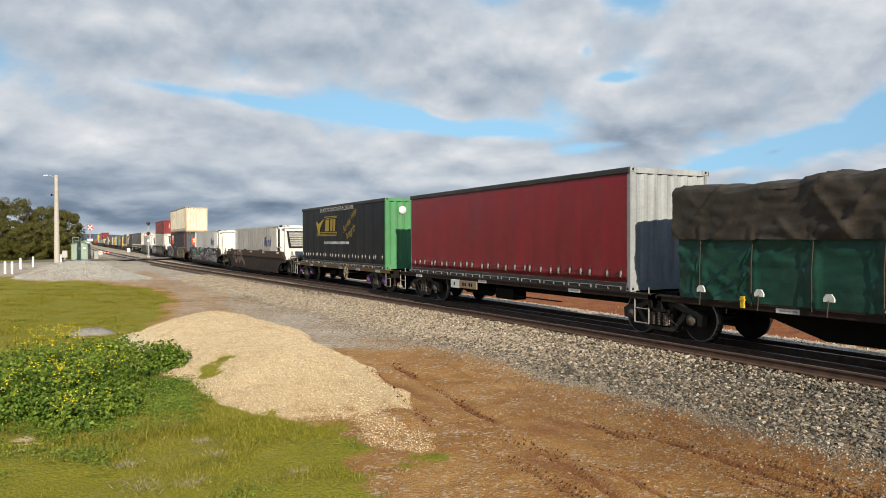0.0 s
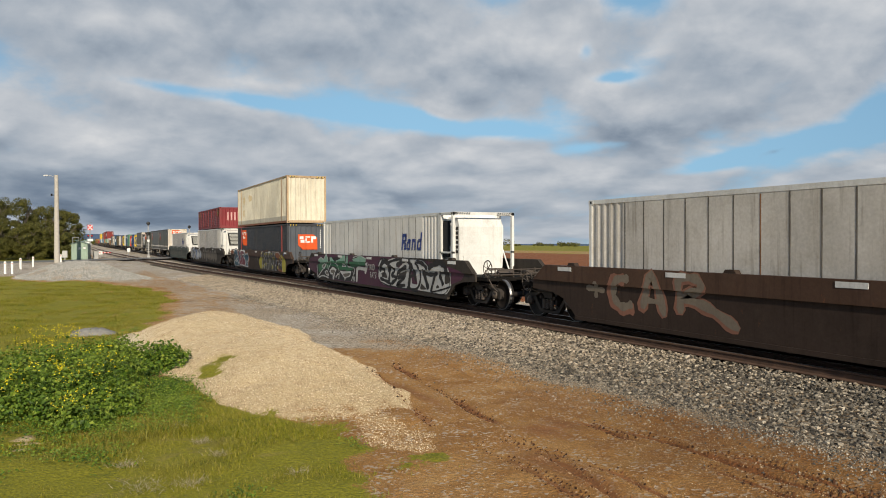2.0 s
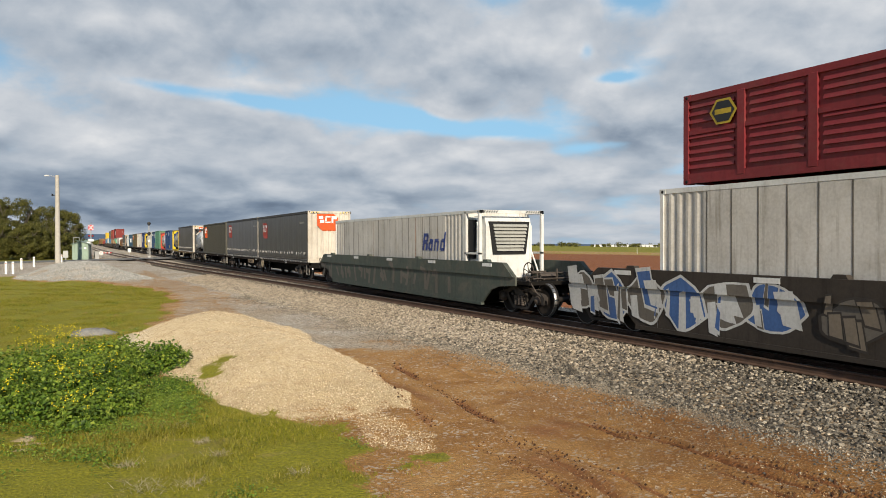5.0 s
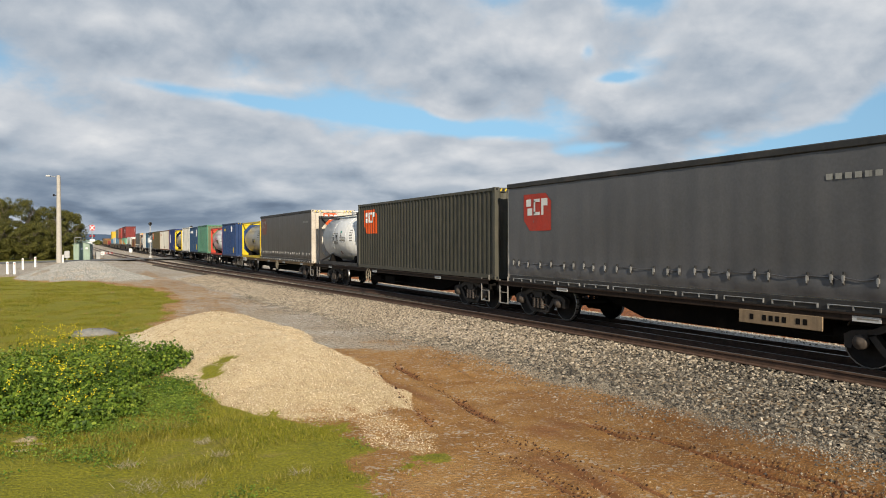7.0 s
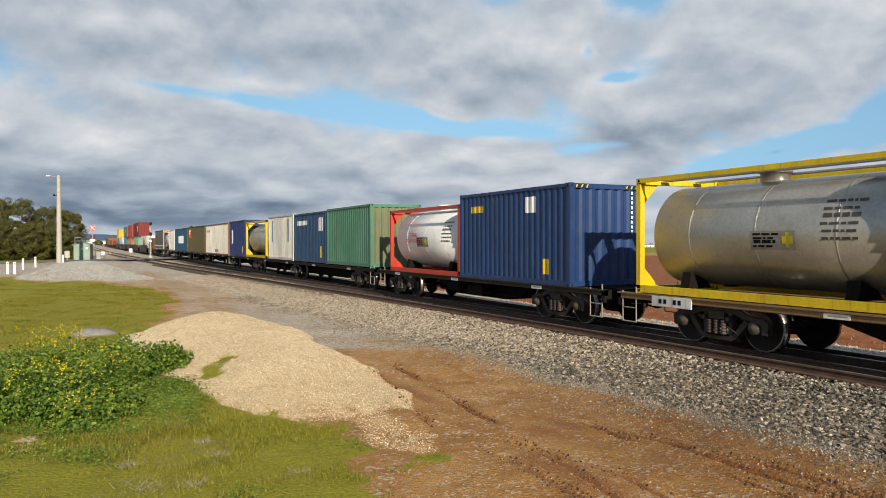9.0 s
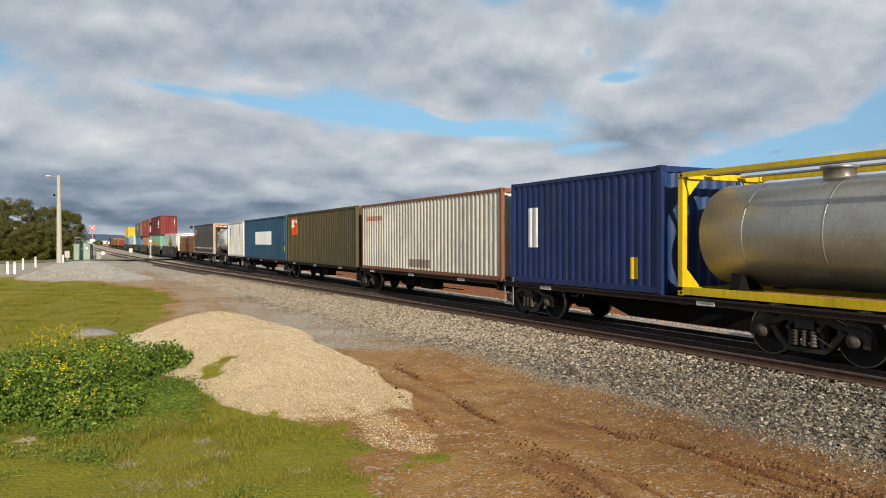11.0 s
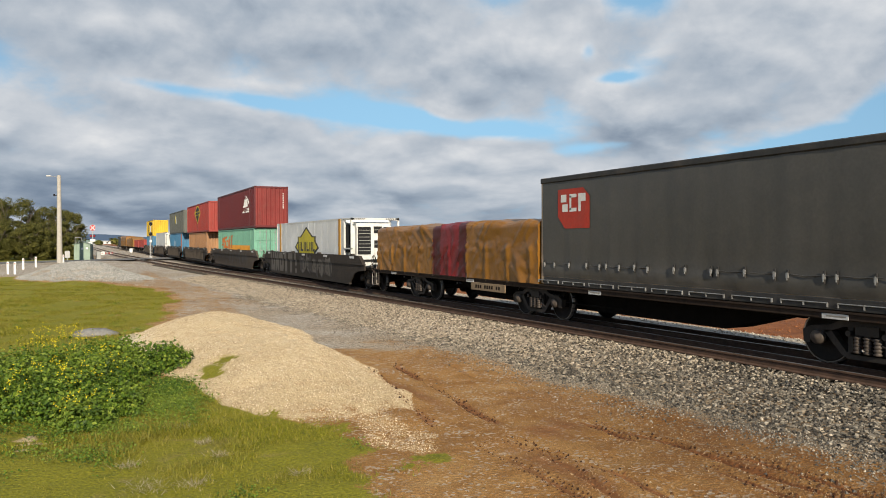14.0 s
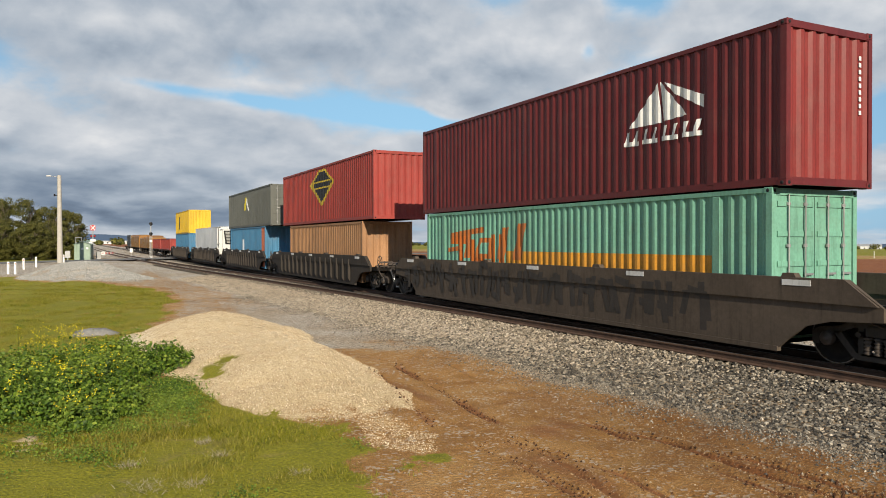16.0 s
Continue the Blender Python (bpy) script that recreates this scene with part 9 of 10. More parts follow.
def spray_black_white(p):
    p.fill("white", (72.42, 0.64), (72.36, 1.03), (72.1, 1.34), (71.7, 1.44), (71.22, 1.39), (70.76, 1.47), (69.59, 1.49), (69.28, 1.42), (68.99, 1.48), (68.02, 1.45), (67.58, 1.24), (66.83, 1.45), (66.4, 1.4), (66.04, 1.2), (65.93, 1.02), (65.97, 0.84), (65.92, 0.62), (66.24, 0.34), (67.05, 0.31), (67.65, 0.34), (68.43, 0.35), (69.29, 0.37), (70.25, 0.36), (71.13, 0.39), (71.9, 0.39))
    p.fill("purple", (70.5, 1.25), (70.08, 1.32), (69.75, 1.29), (70.24, 1.09))
    p.fill("dark", (72.1, 0.85), (71.6, 0.89), (71.41, 0.65), (72, 0.67))
    p.fill("dark", (70.33, 0.88), (69.52, 1.02), (69.67, 0.72), (70.24, 0.68))
    p.fill("dark", (68.29, 0.63), (67.77, 0.42), (68.36, 0.38))
    p.fill("dark", (66.4, 0.99), (66.04, 1.06), (65.99, 0.75), (66.4, 0.66))
    p.fill("dark", (67.11, 0.49), (66.94, 0.65), (66.77, 0.53))
    p.fill("purple", (69.14, 1.04), (68.77, 1.07), (68.56, 0.55), (69.06, 0.55))
    p.line("black", 0.236, (72.26, 0.91), (71.8, 1.29), (71.22, 1.25), (71.32, 0.9))
    p.line("black", 0.153, (72.26, 1.01), (71.7, 0.97), (71.9, 0.74))
    p.line("black", 0.150, (72.21, 0.62), (71.32, 0.5), (71.04, 0.4))
    p.line("black", 0.209, (71.13, 1.22), (71.27, 0.5))
    p.line("black", 0.145, (71.13, 1.16), (70.68, 1), (71.04, 0.8))
    p.line("black", 0.165, (71.04, 0.8), (70.5, 0.69), (71.04, 0.46))
    p.line("black", 0.121, (71.22, 1.28), (70.41, 1.42), (69.67, 1.42))
    p.line("black", 0.192, (70.41, 1.19), (69.59, 1.42), (69.13, 1.32))
    p.line("black", 0.158, (69.44, 1.19), (70.33, 0.94), (70.41, 0.75))
    p.line("black", 0.158, (70.41, 0.72), (69.75, 0.75), (70.5, 0.42), (69.67, 0.47))
    p.line("black", 0.223, (69.36, 0.4), (69.06, 1.27), (68.7, 0.67))
    p.line("black", 0.129, (69.29, 0.81), (68.7, 0.91))
    p.line("black", 0.128, (69.52, 0.4), (68.7, 0.36), (68.32, 0.73), (68.39, 1.14), (68.7, 1.36))
    p.line("black", 0.158, (68.56, 1.4), (68.02, 1.32), (67.65, 1.14))
    p.line("black", 0.241, (68.09, 1.11), (67.65, 0.44))
    p.line("black", 0.151, (68.03, 0.99), (67.4, 0.96), (66.91, 1.02))
    p.line("black", 0.167, (67.11, 0.98), (67.46, 0.35))
    p.line("black", 0.223, (67.58, 1.19), (66.83, 1.39), (66.35, 1.31), (66.07, 0.99))
    p.line("black", 0.190, (66.77, 1), (66.48, 0.63))
    p.line("black", 0.109, (66.77, 1.05), (66.24, 1.05), (66.02, 0.96))
    p.line("black", 0.062, (67.4, 0.35), (66.66, 0.47), (65.93, 0.62))
    p.line("black", 0.035, (67.17, 0.33), (66.5, 0.33), (66.09, 0.56), (65.95, 1.07))
    p.line("black", 0.050, (72.4, 0.64), (72.36, 1.03), (72.1, 1.36), (71.65, 1.44), (71.2, 1.39))
    p.line("black", 0.045, (72.11, 0.47), (71.13, 0.36), (69.44, 0.34), (68.43, 0.32))
    p.line("black", 0.041, (69.59, 1.49), (68.99, 1.48), (68.02, 1.45), (67.58, 1.27))


def spray_yellow(p):
    p.fill("yellow", (94.17, 0.72), (93.86, 1.05), (93.32, 1.14), (93.16, 0.31), (93.78, 0.31))
    p.fill("dark", (93.37, 1.41), (92.07, 1.44), (91.19, 1.45), (90.17, 1.48), (89.21, 1.47), (89.22, 0.3), (89.99, 0.27), (91.25, 0.28), (93.12, 0.29))
    p.line("bright", 0.075, (93.32, 1.37), (93.19, 0.8), (93.04, 0.3))
    p.line("bright", 0.032, (93.3, 1.41), (92.78, 1.45))
    p.line("bright", 0.031, (92.76, 1.43), (92.72, 1.29))
    p.line("bright", 0.057, (92.66, 0.85), (92.56, 1.16), (92.37, 0.84))
    p.line("bright", 0.057, (92.58, 0.33), (92.5, 0.67), (92.4, 0.31))
    p.line("bright", 0.03, (92.03, 1.41), (91.97, 0.89), (91.95, 0.29))
    p.line("bright", 0.034, (92, 1.41), (91.25, 1.44))
    p.line("bright", 0.038, (91.24, 1.43), (91.14, 0.87), (91.02, 0.29))
    p.line("bright", 0.039, (91.65, 1.09), (91.53, 1.08), (91.46, 0.91))
    p.line("bright", 0.039, (91.68, 0.7), (91.37, 0.7), (91.47, 0.31), (91.83, 0.29))
    p.line("bright", 0.037, (91.22, 1.44), (90.71, 1.45), (90.39, 0.93))
    p.line("bright", 0.041, (90.84, 1.03), (90.82, 0.69), (90.56, 0.71))
    p.line("bright", 0.054, (90.56, 0.71), (90.46, 0.57), (90.37, 0.3))
    p.line("bright", 0.039, (90.22, 1.45), (90.16, 0.78), (90.02, 0.76), (89.99, 0.29))
    p.line("bright", 0.03, (90.17, 1.46), (89.71, 1.46), (89.65, 1.25))
    p.line("bright", 0.037, (89.65, 1.25), (89.49, 1.43), (89.21, 1.32))
    p.line("blue", 0.049, (89.21, 1.1), (89.5, 0.95), (89.22, 0.71))
    p.line("bright", 0.033, (89.63, 0.72), (89.56, 0.31), (89.35, 0.3), (89.63, 0.72))
    p.fill("blue", (89.58, 0.58), (89.54, 0.31), (89.39, 0.31))
    p.fill("yellow", (93.3, 1.36), (93.12, 1.42), (92.98, 1.32), (93.16, 1.24))
    p.fill("yellow", (93.05, 1.07), (92.91, 1.15), (92.81, 1.04), (92.88, 0.87), (93.02, 0.89))
    p.fill("yellow", (92.95, 0.45), (92.81, 0.59), (92.58, 0.69), (92.71, 0.47), (92.85, 0.38))
    p.fill("yellow", (92.41, 1.29), (92.28, 1.38), (92.19, 1.28), (92.32, 1.21))
    p.fill("yellow", (92.25, 0.69), (92.07, 0.79), (91.94, 0.7), (91.98, 0.55), (92.16, 0.5))
    p.fill("yellow", (91.91, 1.32), (91.7, 1.38), (91.47, 1.32), (91.82, 1.25))
    p.fill("yellow", (91.33, 0.99), (91.19, 1.08), (91.15, 0.94), (91.25, 0.9))
    p.fill("yellow", (91.11, 1.29), (90.92, 1.4), (90.82, 1.31), (90.98, 1.23))
    p.fill("yellow", (90.49, 1.37), (90.39, 1.41), (90.34, 1.31), (90.46, 1.25))
    p.fill("yellow", (90.49, 0.52), (90.32, 0.67), (90.12, 0.52), (90.27, 0.37), (90.41, 0.39))
    p.fill("yellow", (90.41, 1.11), (90.27, 1.08), (90.34, 0.95))
    p.fill("yellow", (89.98, 1.08), (89.8, 1.13), (89.71, 1.08), (89.85, 0.96))
    p.line("yellow", 0.018, (91, 0.55), (90.95, 0.37), (90.85, 0.52), (90.77, 0.37))
    p.line("yellow", 0.018, (90.72, 0.54), (90.69, 0.37), (90.59, 0.37))
    p.fill("yellow", (88.13, 1.35), (87.59, 1.22), (87.13, 0.97), (87.11, 0.31), (87.84, 0.27), (88.01, 0.8), (87.82, 1.1))
    p.fill("orange", (89.42, 1.36), (89.27, 1.44), (88.6, 1.44), (87.86, 1.1), (88.11, 0.88), (87.81, 0.28), (88.8, 0.32), (88.94, 0.91))
    p.fill("dark", (88.89, 0.92), (88.53, 1.03), (88.01, 0.85), (87.88, 0.4), (88.71, 0.44))
    p.line("bright", 0.044, (89.64, 1.43), (89.37, 0.95), (88.87, 0.95))
    p.line("bright", 0.036, (89.27, 1.44), (88.6, 1.44), (87.84, 1.1), (88.11, 0.88), (87.81, 0.29))
    p.line("bright", 0.036, (88.8, 0.68), (88.53, 0.76), (88.25, 0.63))
    p.line("blue", 0.033, (87.2, 1.02), (87.07, 0.75), (87.11, 0.31))
    p.fill("blue", (87.51, 1.4), (87.4, 1.43), (87.32, 1.33), (87.45, 1.23))
    p.fill("yellow", (88.48, 1.12), (88.18, 1.2), (88.09, 1.03), (88.35, 0.95))
    p.fill("yellow", (89.18, 0.55), (88.94, 0.64), (88.89, 0.45), (89.08, 0.39))
    p.fill("yellow", (90.08, 1.13), (89.87, 1.21), (89.82, 1.02), (89.99, 0.98))
    p.line("bright", 0.031, (88.85, 0.92), (88.8, 0.32))


def spray_teal(p):
    p.fill("orange", (104.05, 1.38), (102.47, 1.49), (100.08, 1.44), (97.89, 1.35), (97.48, 1.30), (97.63, 1.20), (99.80, 1.31), (102.75, 1.14), (103.84, 1.21))
    p.fill("orange", (97.63, 1.20), (97.36, 1.15), (97.13, 0.96), (97.09, 0.78), (97.30, 0.64), (97.44, 0.39), (97.56, 0.45), (97.48, 0.81))
    p.fill("teal", (102.50, 1.18), (102.02, 1.41), (101.27, 1.35), (99.80, 1.37), (98.91, 1.39), (97.89, 1.18), (97.53, 1.11), (97.53, 0.72), (97.68, 0.39), (98.55, 0.41), (100.07, 0.40), (101.43, 0.33), (102.43, 0.41))
    p.blob("teal", (102.69, 0.99), (102.56, 1.29), (102.11, 1.47), (101.52, 1.47), (101.27, 1.24), (101.22, 0.96), (101.77, 0.81), (101.90, 0.72), (101.11, 0.53), (100.88, 0.30), (101.76, 0.27), (102.38, 0.33), (102.61, 0.57), (102.11, 0.64), (102.50, 0.76))
    p.blob("teal", (99.18, 1.44), (98.91, 1.47), (98.44, 1.24), (98.05, 1.17), (97.68, 1.28), (97.48, 1.14), (97.45, 0.81), (97.73, 0.70), (98.05, 0.74), (98.16, 0.56), (97.89, 0.55), (97.58, 0.31), (98.32, 0.36), (98.55, 0.62), (98.73, 0.89), (98.91, 1.21))
    p.blob("red", (101.11, 1.41), (100.65, 1.40), (100.48, 1.01), (100.33, 0.70), (100.14, 0.77), (100.10, 1.29), (99.80, 1.49), (99.54, 1.37), (99.47, 0.83), (99.73, 0.45), (100.00, 0.37), (100.43, 0.41), (100.73, 0.62), (100.96, 0.98))
    p.blob("red", (99.80, 1.41), (99.28, 1.43), (98.79, 1.31), (98.76, 1.12), (99.15, 1.19), (99.41, 1.15), (99.28, 0.99), (98.79, 0.83), (98.55, 0.66), (98.53, 0.34), (99.03, 0.37), (99.40, 0.38), (99.80, 0.44), (99.67, 0.71), (99.77, 1.06))
    p.line("blue", 0.03, (102.29, 0.34), (101.90, 0.57), (101.43, 0.53), (101.08, 0.36))
    p.line("blue", 0.03, (102.43, 1.18), (101.90, 1.34), (101.43, 1.12))
    p.line("blue", 0.03, (102.20, 1.00), (101.68, 0.97), (101.34, 1.17))
    p.line("blue", 0.03, (98.55, 1.16), (98.33, 0.94), (98.38, 0.54))
    p.line("blue", 0.03, (98.21, 1.09), (97.89, 1.06), (97.58, 1.19))
    p.line("blue", 0.03, (98.05, 0.94), (97.63, 0.97), (97.52, 0.84))
    p.line("blue", 0.03, (98.49, 0.81), (98.10, 0.48), (97.70, 0.36))
    p.fill("bright", (101.97, 0.67), (101.60, 0.62), (101.90, 0.51))
    p.fill("black", (102.71, 1.15), (101.77, 1.21), (101.77, 0.98), (102.71, 0.88))
    p.line("bright", 0.022, (102.61, 1.07), (102.23, 1.09), (101.87, 1.14))
    p.line("bright", 0.022, (102.61, 0.97), (102.25, 0.99), (101.90, 1.04))
    p.line("chalk", 0.024, (95.36, 1.17), (95.27, 0.93), (95.14, 1.15))
    p.line("chalk", 0.024, (95.01, 1.16), (95.01, 0.92), (94.79, 1.2), (94.75, 0.91))
    p.line("chalk", 0.023, (94.66, 1.18), (94.62, 0.86), (94.29, 1.14), (94.58, 1.01), (94.17, 0.78))


def spray_faded(p):
    p.line("rustline", 0.304, (57.34, 1.24), (57.74, 1.22), (57.86, 0.84), (57.52, 0.59), (57.07, 0.62))
    p.line("rustline", 0.329, (56.86, 0.57), (56.49, 1.37), (56.14, 0.5))
    p.line("rustline", 0.315, (55.71, 0.6), (55.71, 1.4))
    p.line("rustline", 0.306, (55.71, 1.37), (55.2, 1.33), (55.16, 1.12), (55.61, 0.97), (54.94, 0.78), (54.19, 0.43))
    p.line("chalk", 0.203, (57.2, 1.28), (57.63, 1.23), (57.77, 0.88), (57.49, 0.64), (57.13, 0.72))
    p.line("chalk", 0.211, (56.81, 0.64), (56.49, 1.4), (56.14, 0.53))
    p.line("chalk", 0.135, (56.7, 0.84), (56.24, 0.82))
    p.line("chalk", 0.204, (55.68, 0.63), (55.71, 1.4))
    p.line("chalk", 0.198, (55.71, 1.39), (55.2, 1.36), (55.13, 1.15), (55.59, 0.98), (54.94, 0.81), (54.19, 0.46))
    p.line("chalk", 0.149, (58.77, 1), (58.09, 0.96))
    p.line("chalk", 0.149, (58.4, 1.17), (58.4, 0.77))


def spray_thin(p):
    p.line("rustline", 0.023, (51.05, 1.48), (50.97, 1.3))
    p.line("rustline", 0.024, (51.35, 1.16), (51.16, 0.89))
    p.line("rustline", 0.023, (51, 1.21), (50.9, 0.63))
    p.line("rustline", 0.023, (50.89, 1.14), (50.69, 0.7))
    p.line("rustline", 0.022, (50.63, 1.16), (50.56, 0.83), (50.61, 0.57), (50.26, 0.57), (50.34, 0.83))
    p.line("rustline", 0.022, (50.1, 1.11), (50.29, 1.12), (50.17, 0.56), (49.78, 0.61), (49.82, 0.83))
    p.line("rustline", 0.021, (49.62, 0.62), (49.73, 1.12), (49.8, 1.37), (49.6, 1.43), (49.3, 1.27), (49.43, 1.12), (49.64, 1.02), (49.23, 0.85))


def marks():
    T = train
    # black curtain box
    c = T["black"]
    o = lambda s: s - 33.65
    x = -HALF - 0.045
    lettering(c, "DO NOT STACK ON TOP OF THIS CONTAINER", x, o(33.78), 2.72, 0.27, M["whitepaint"], stretch=0.86)
    lettering(c, "Service With", x, o(31.8), 2.12, 0.50, M["gold"], stretch=0.72, tilt=20)
    lettering(c, "Integrity", x, o(31.65), 1.62, 0.52, M["gold"], stretch=0.72, tilt=18)
    for z0, z1, a, b in ((2.36, 2.40, 35.6, 33.6), (2.29, 2.32, 35.3, 33.6), (1.58, 1.62, 36.9, 33.6), (1.50, 1.53, 36.9, 33.6), (1.43, 1.46, 37.0, 33.7)):
        decal(c, "logo_bar", -HALF, rect(o(b), o(a), z0, z1), M["gold"], "", 0.045)
    for k, (a, b) in enumerate(((35.5, 34.9), (34.75, 34.35), (34.25, 33.95))):
        decal(c, "logo_mark", -HALF, [(o(b), 1.66), (o(a) - 0.02, 1.66), (o(a) - 0.1, 2.24), (o(b) - 0.1, 2.24)], M["gold"], "", 0.045)
    decal(c, "logo_figure", -HALF, [(o(36.6), 1.45), (o(36.75), 1.7), (o(37.0), 2.1), (o(36.9), 2.2), (o(36.6), 2.05), (o(36.1), 2.2), (o(35.6), 2.3), (o(36.1), 2.0), (o(36.35), 1.8), (o(36.3), 1.6)], M["gold"], "", 0.045)
    for i in range(22):
        a = 35.6 - i * 0.17
        decal(c, "address_bar", -HALF, rect(o(a - 0.12), o(a), 1.03, 1.15), M["whitepaint"], "", 0.045)
    s = Shape()
    s.lathe((-0.45, -6.055, 2.45), "y", [(0, 0.0), (0, 0.17), (-0.004, 0.17), (-0.004, 0)], 16)
    part("round_sticker", s, M["whitepaint"], c)
    # curtain boxes with the orange panel
    for key, s0, s1, ze in (("c1", 160.5, 155.95, 2.36), ("c2", 172.7, 167.875, 2.42), ("c3", 205.3, 199.7, 2.6), ("c4", 324.9, 319.65, 2.44)):
        if key == "c3":
            scf_badge(T[key], -HALF, s0 - s1, ze + 0.06, 1.02, M["faintred"], M["faintwhite"])
        else:
            scf_badge(T[key], -HALF, s0 - s1, ze + 0.06, 1.02)
        lo = -HALF
        for i in range(6):
            decal(T[key], "worn_figure", lo, rect(-4.6 - i * 0.17, -4.48 - i * 0.17, 2.2, 2.3), M["slat"], "", 0.03)
    scf_end(T["c1"], 12.1, -0.7, 2.72, 1.0)
    scf_end(T["c3"], 12.1, -0.55, 2.72, 0.72)
    scf_end(T["c4"], 12.1, -0.75, 2.7, 1.0)
    hazard(T["b1"], -3.0, -1, 2.72)
    hazard(T["corr"], -6.0, -1, 2.82)
    hazard(T["c1"], -6.05, -1, 2.88)
    hazard(T["c4"], -6.05, -1, 2.86)
    hazard(T["c3"], -6.05, -1, 2.9)
    scf_ribbed(T["corr"], 185.65 - 180.35, 2.54, 1.0)
    scf_ribbed(T["brown"], 286.1 - 280.79, 2.58, 0.95)
    scf_ribbed(T["low"], 100.75 - 94.925, 2.66, 1.1)
    scf_end(T["low"], 14.65, -0.55, 2.25, 1.0)
    for cc, L in ((T["low"], 14.65), (T["b1"], 6.0), (T["cv"], 15.3)):
        for i in range(9):
            s = Shape()
            s.box(0.82, 0.88, -L / 2 - 0.002, -L / 2 + 0.01, 2.45 - i * 0.13, 2.53 - i * 0.13)
            part("worn_figure", s, M["whitepaint"], cc)
    post = Shape()
    for y in (-6.02, 6.02):
        post = Shape()
        post.box(-HALF - 0.006, -HALF + 0.04, y - 0.09, y + 0.09, 0.12, 2.8)
        part("lifting_post", post, M["redbox"], T["low"], "dull red lifting post")
    # yard letters on the refrigerated boxes
    for key, mid, s0 in (("rand1", 51.825, 48.9), ("rand2", 73.325, 70.5), ("rand3", 138.1, 135.2)):
        c = T[key]
        a = s0 - mid
        for k, (w, h) in enumerate(((0.42, 0.62), (0.34, 0.42), (0.34, 0.42), (0.36, 0.66))):
            y = a - k * 0.47
            sh = 0.2
            lean = lambda a, b, z0, z1: [(y - a * w - sh * (z0 - 1.5), z0), (y - b * w - sh * (z0 - 1.5), z0), (y - b * w - sh * (z1 - 1.5), z1), (y - a * w - sh * (z1 - 1.5), z1)]
            bars = [[lean(0, 0.3, 1.5, 1.5 + h), lean(0.28, 0.9, 2.0, 1.5 + h), lean(0.62, 1.0, 1.84, 2.06), lean(0.28, 0.85, 1.74, 1.88), lean(0.6, 0.98, 1.5, 1.76)],
                    [lean(0.02, 0.32, 1.54, 1.8), lean(0.7, 1.0, 1.5, 1.9), lean(0.2, 0.8, 1.5, 1.58), lean(0.2, 0.8, 1.74, 1.92)],
                    [lean(0, 0.3, 1.5, 1.92), lean(0.7, 1.0, 1.5, 1.84), lean(0.26, 0.88, 1.80, 1.92)],
                    [lean(0.02, 0.32, 1.54, 1.86), lean(0.7, 1.0, 1.5, 1.5 + h), lean(0.2, 0.8, 1.5, 1.6), lean(0.2, 0.8, 1.80, 1.92)]][k]
            for b in bars:
                decal(c, "letter_bar", -HALF, b, M["navy"], "", 0.004)
    for y, z, k in ((-5.28, 1.38, 0.34), (5.0, 1.38, 0.34)):
        d = [(y - k, z), (y - k * 0.5, z + k * 0.72), (y + k * 0.5, z + k * 0.72), (y + k, z), (y + k * 0.5, z - k * 0.72), (y - k * 0.5, z - k * 0.72)]
        decal(T["hh"], "sign_border", -HALF, d, M["gold"], "gold-edged black sign", 0.012)
        decal(T["hh"], "sign_panel", -HALF, shrink(d, 0.82), M["black"], "", 0.016)
        decal(T["hh"], "sign_bar", -HALF, rect(y - k * 0.6, y + k * 0.6, z - 0.05, z + 0.05), M["gold"], "", 0.020)
    rr = Shape()
    rr.box(-HALF - 0.008, -HALF + 0.04, -7.2, 7.2, 0.012, 0.13, 0, 0.008)
    part("bottom_rail", rr, M["rusty"], T["up"], "rusty bottom rail")
    q = np.random.default_rng(19)
    stains = [([(y, z + 1.13) for y, z in jag(q, 4.7, 5.45, 0.40, 1.22, 12, 0.4)], 0), ([(y, z + 1.10) for y, z in jag(q, 2.25, 3.7, 0.62, 1.15, 14, 0.4)], 0), (jag(q, 4.9, 5.5, 0.6, 1.3, 10, 0.4), 0)]
    painted(T["up"], "rust_stain", stains, [paint("yellowed_rust_wash", (0.50, 0.40, 0.24), 0.6, dirt=0.7, rust=0.2, dust=(0.52, 0.48, 0.37))], "yellow-brown rust stain")
    # white box with yellow star
    c = T["lf"]
    o = lambda s: s - 348.2
    star = [(350.9, 1.52), (350.3, 1.86), (350.3, 2.12), (349.75, 2.12), (348.55, 2.66), (347.35, 2.12), (346.8, 2.12), (346.8, 1.84), (346.2, 1.5), (346.9, 1.2), (346.9, 0.9), (350.2, 0.9), (350.2, 1.2)]
    star = [(o(a), b) for a, b in star]
    decal(c, "logo_border", -HALF, star, M["black"], "black star-shaped border", 0.004)
    decal(c, "logo_panel", -HALF, shrink(star, 0.88), M["logoyellow"], "yellow star panel", 0.008)
    for k in range(6):
        y = o(350.15) - k * 0.56
        decal(c, "logo_mark", -HALF, [(y, 1.3), (y - 0.16, 1.3), (y - 0.16, 1.82), (y, 1.82)], M["black"], "", 0.012)
        decal(c, "logo_mark", -HALF, [(y, 1.3), (y - 0.42, 1.3), (y - 0.42, 1.42), (y, 1.42)] if k % 2 else [(y - 0.3, 1.3), (y - 0.44, 1.3), (y - 0.44, 1.82), (y - 0.3, 1.82)], M["black"], "", 0.013)
    # maroon box with sail mark
    c = T["cv"]
    o = lambda s: s - 369.35
    up = lambda pts: [(o(a), b - 3.14) for a, b in pts]
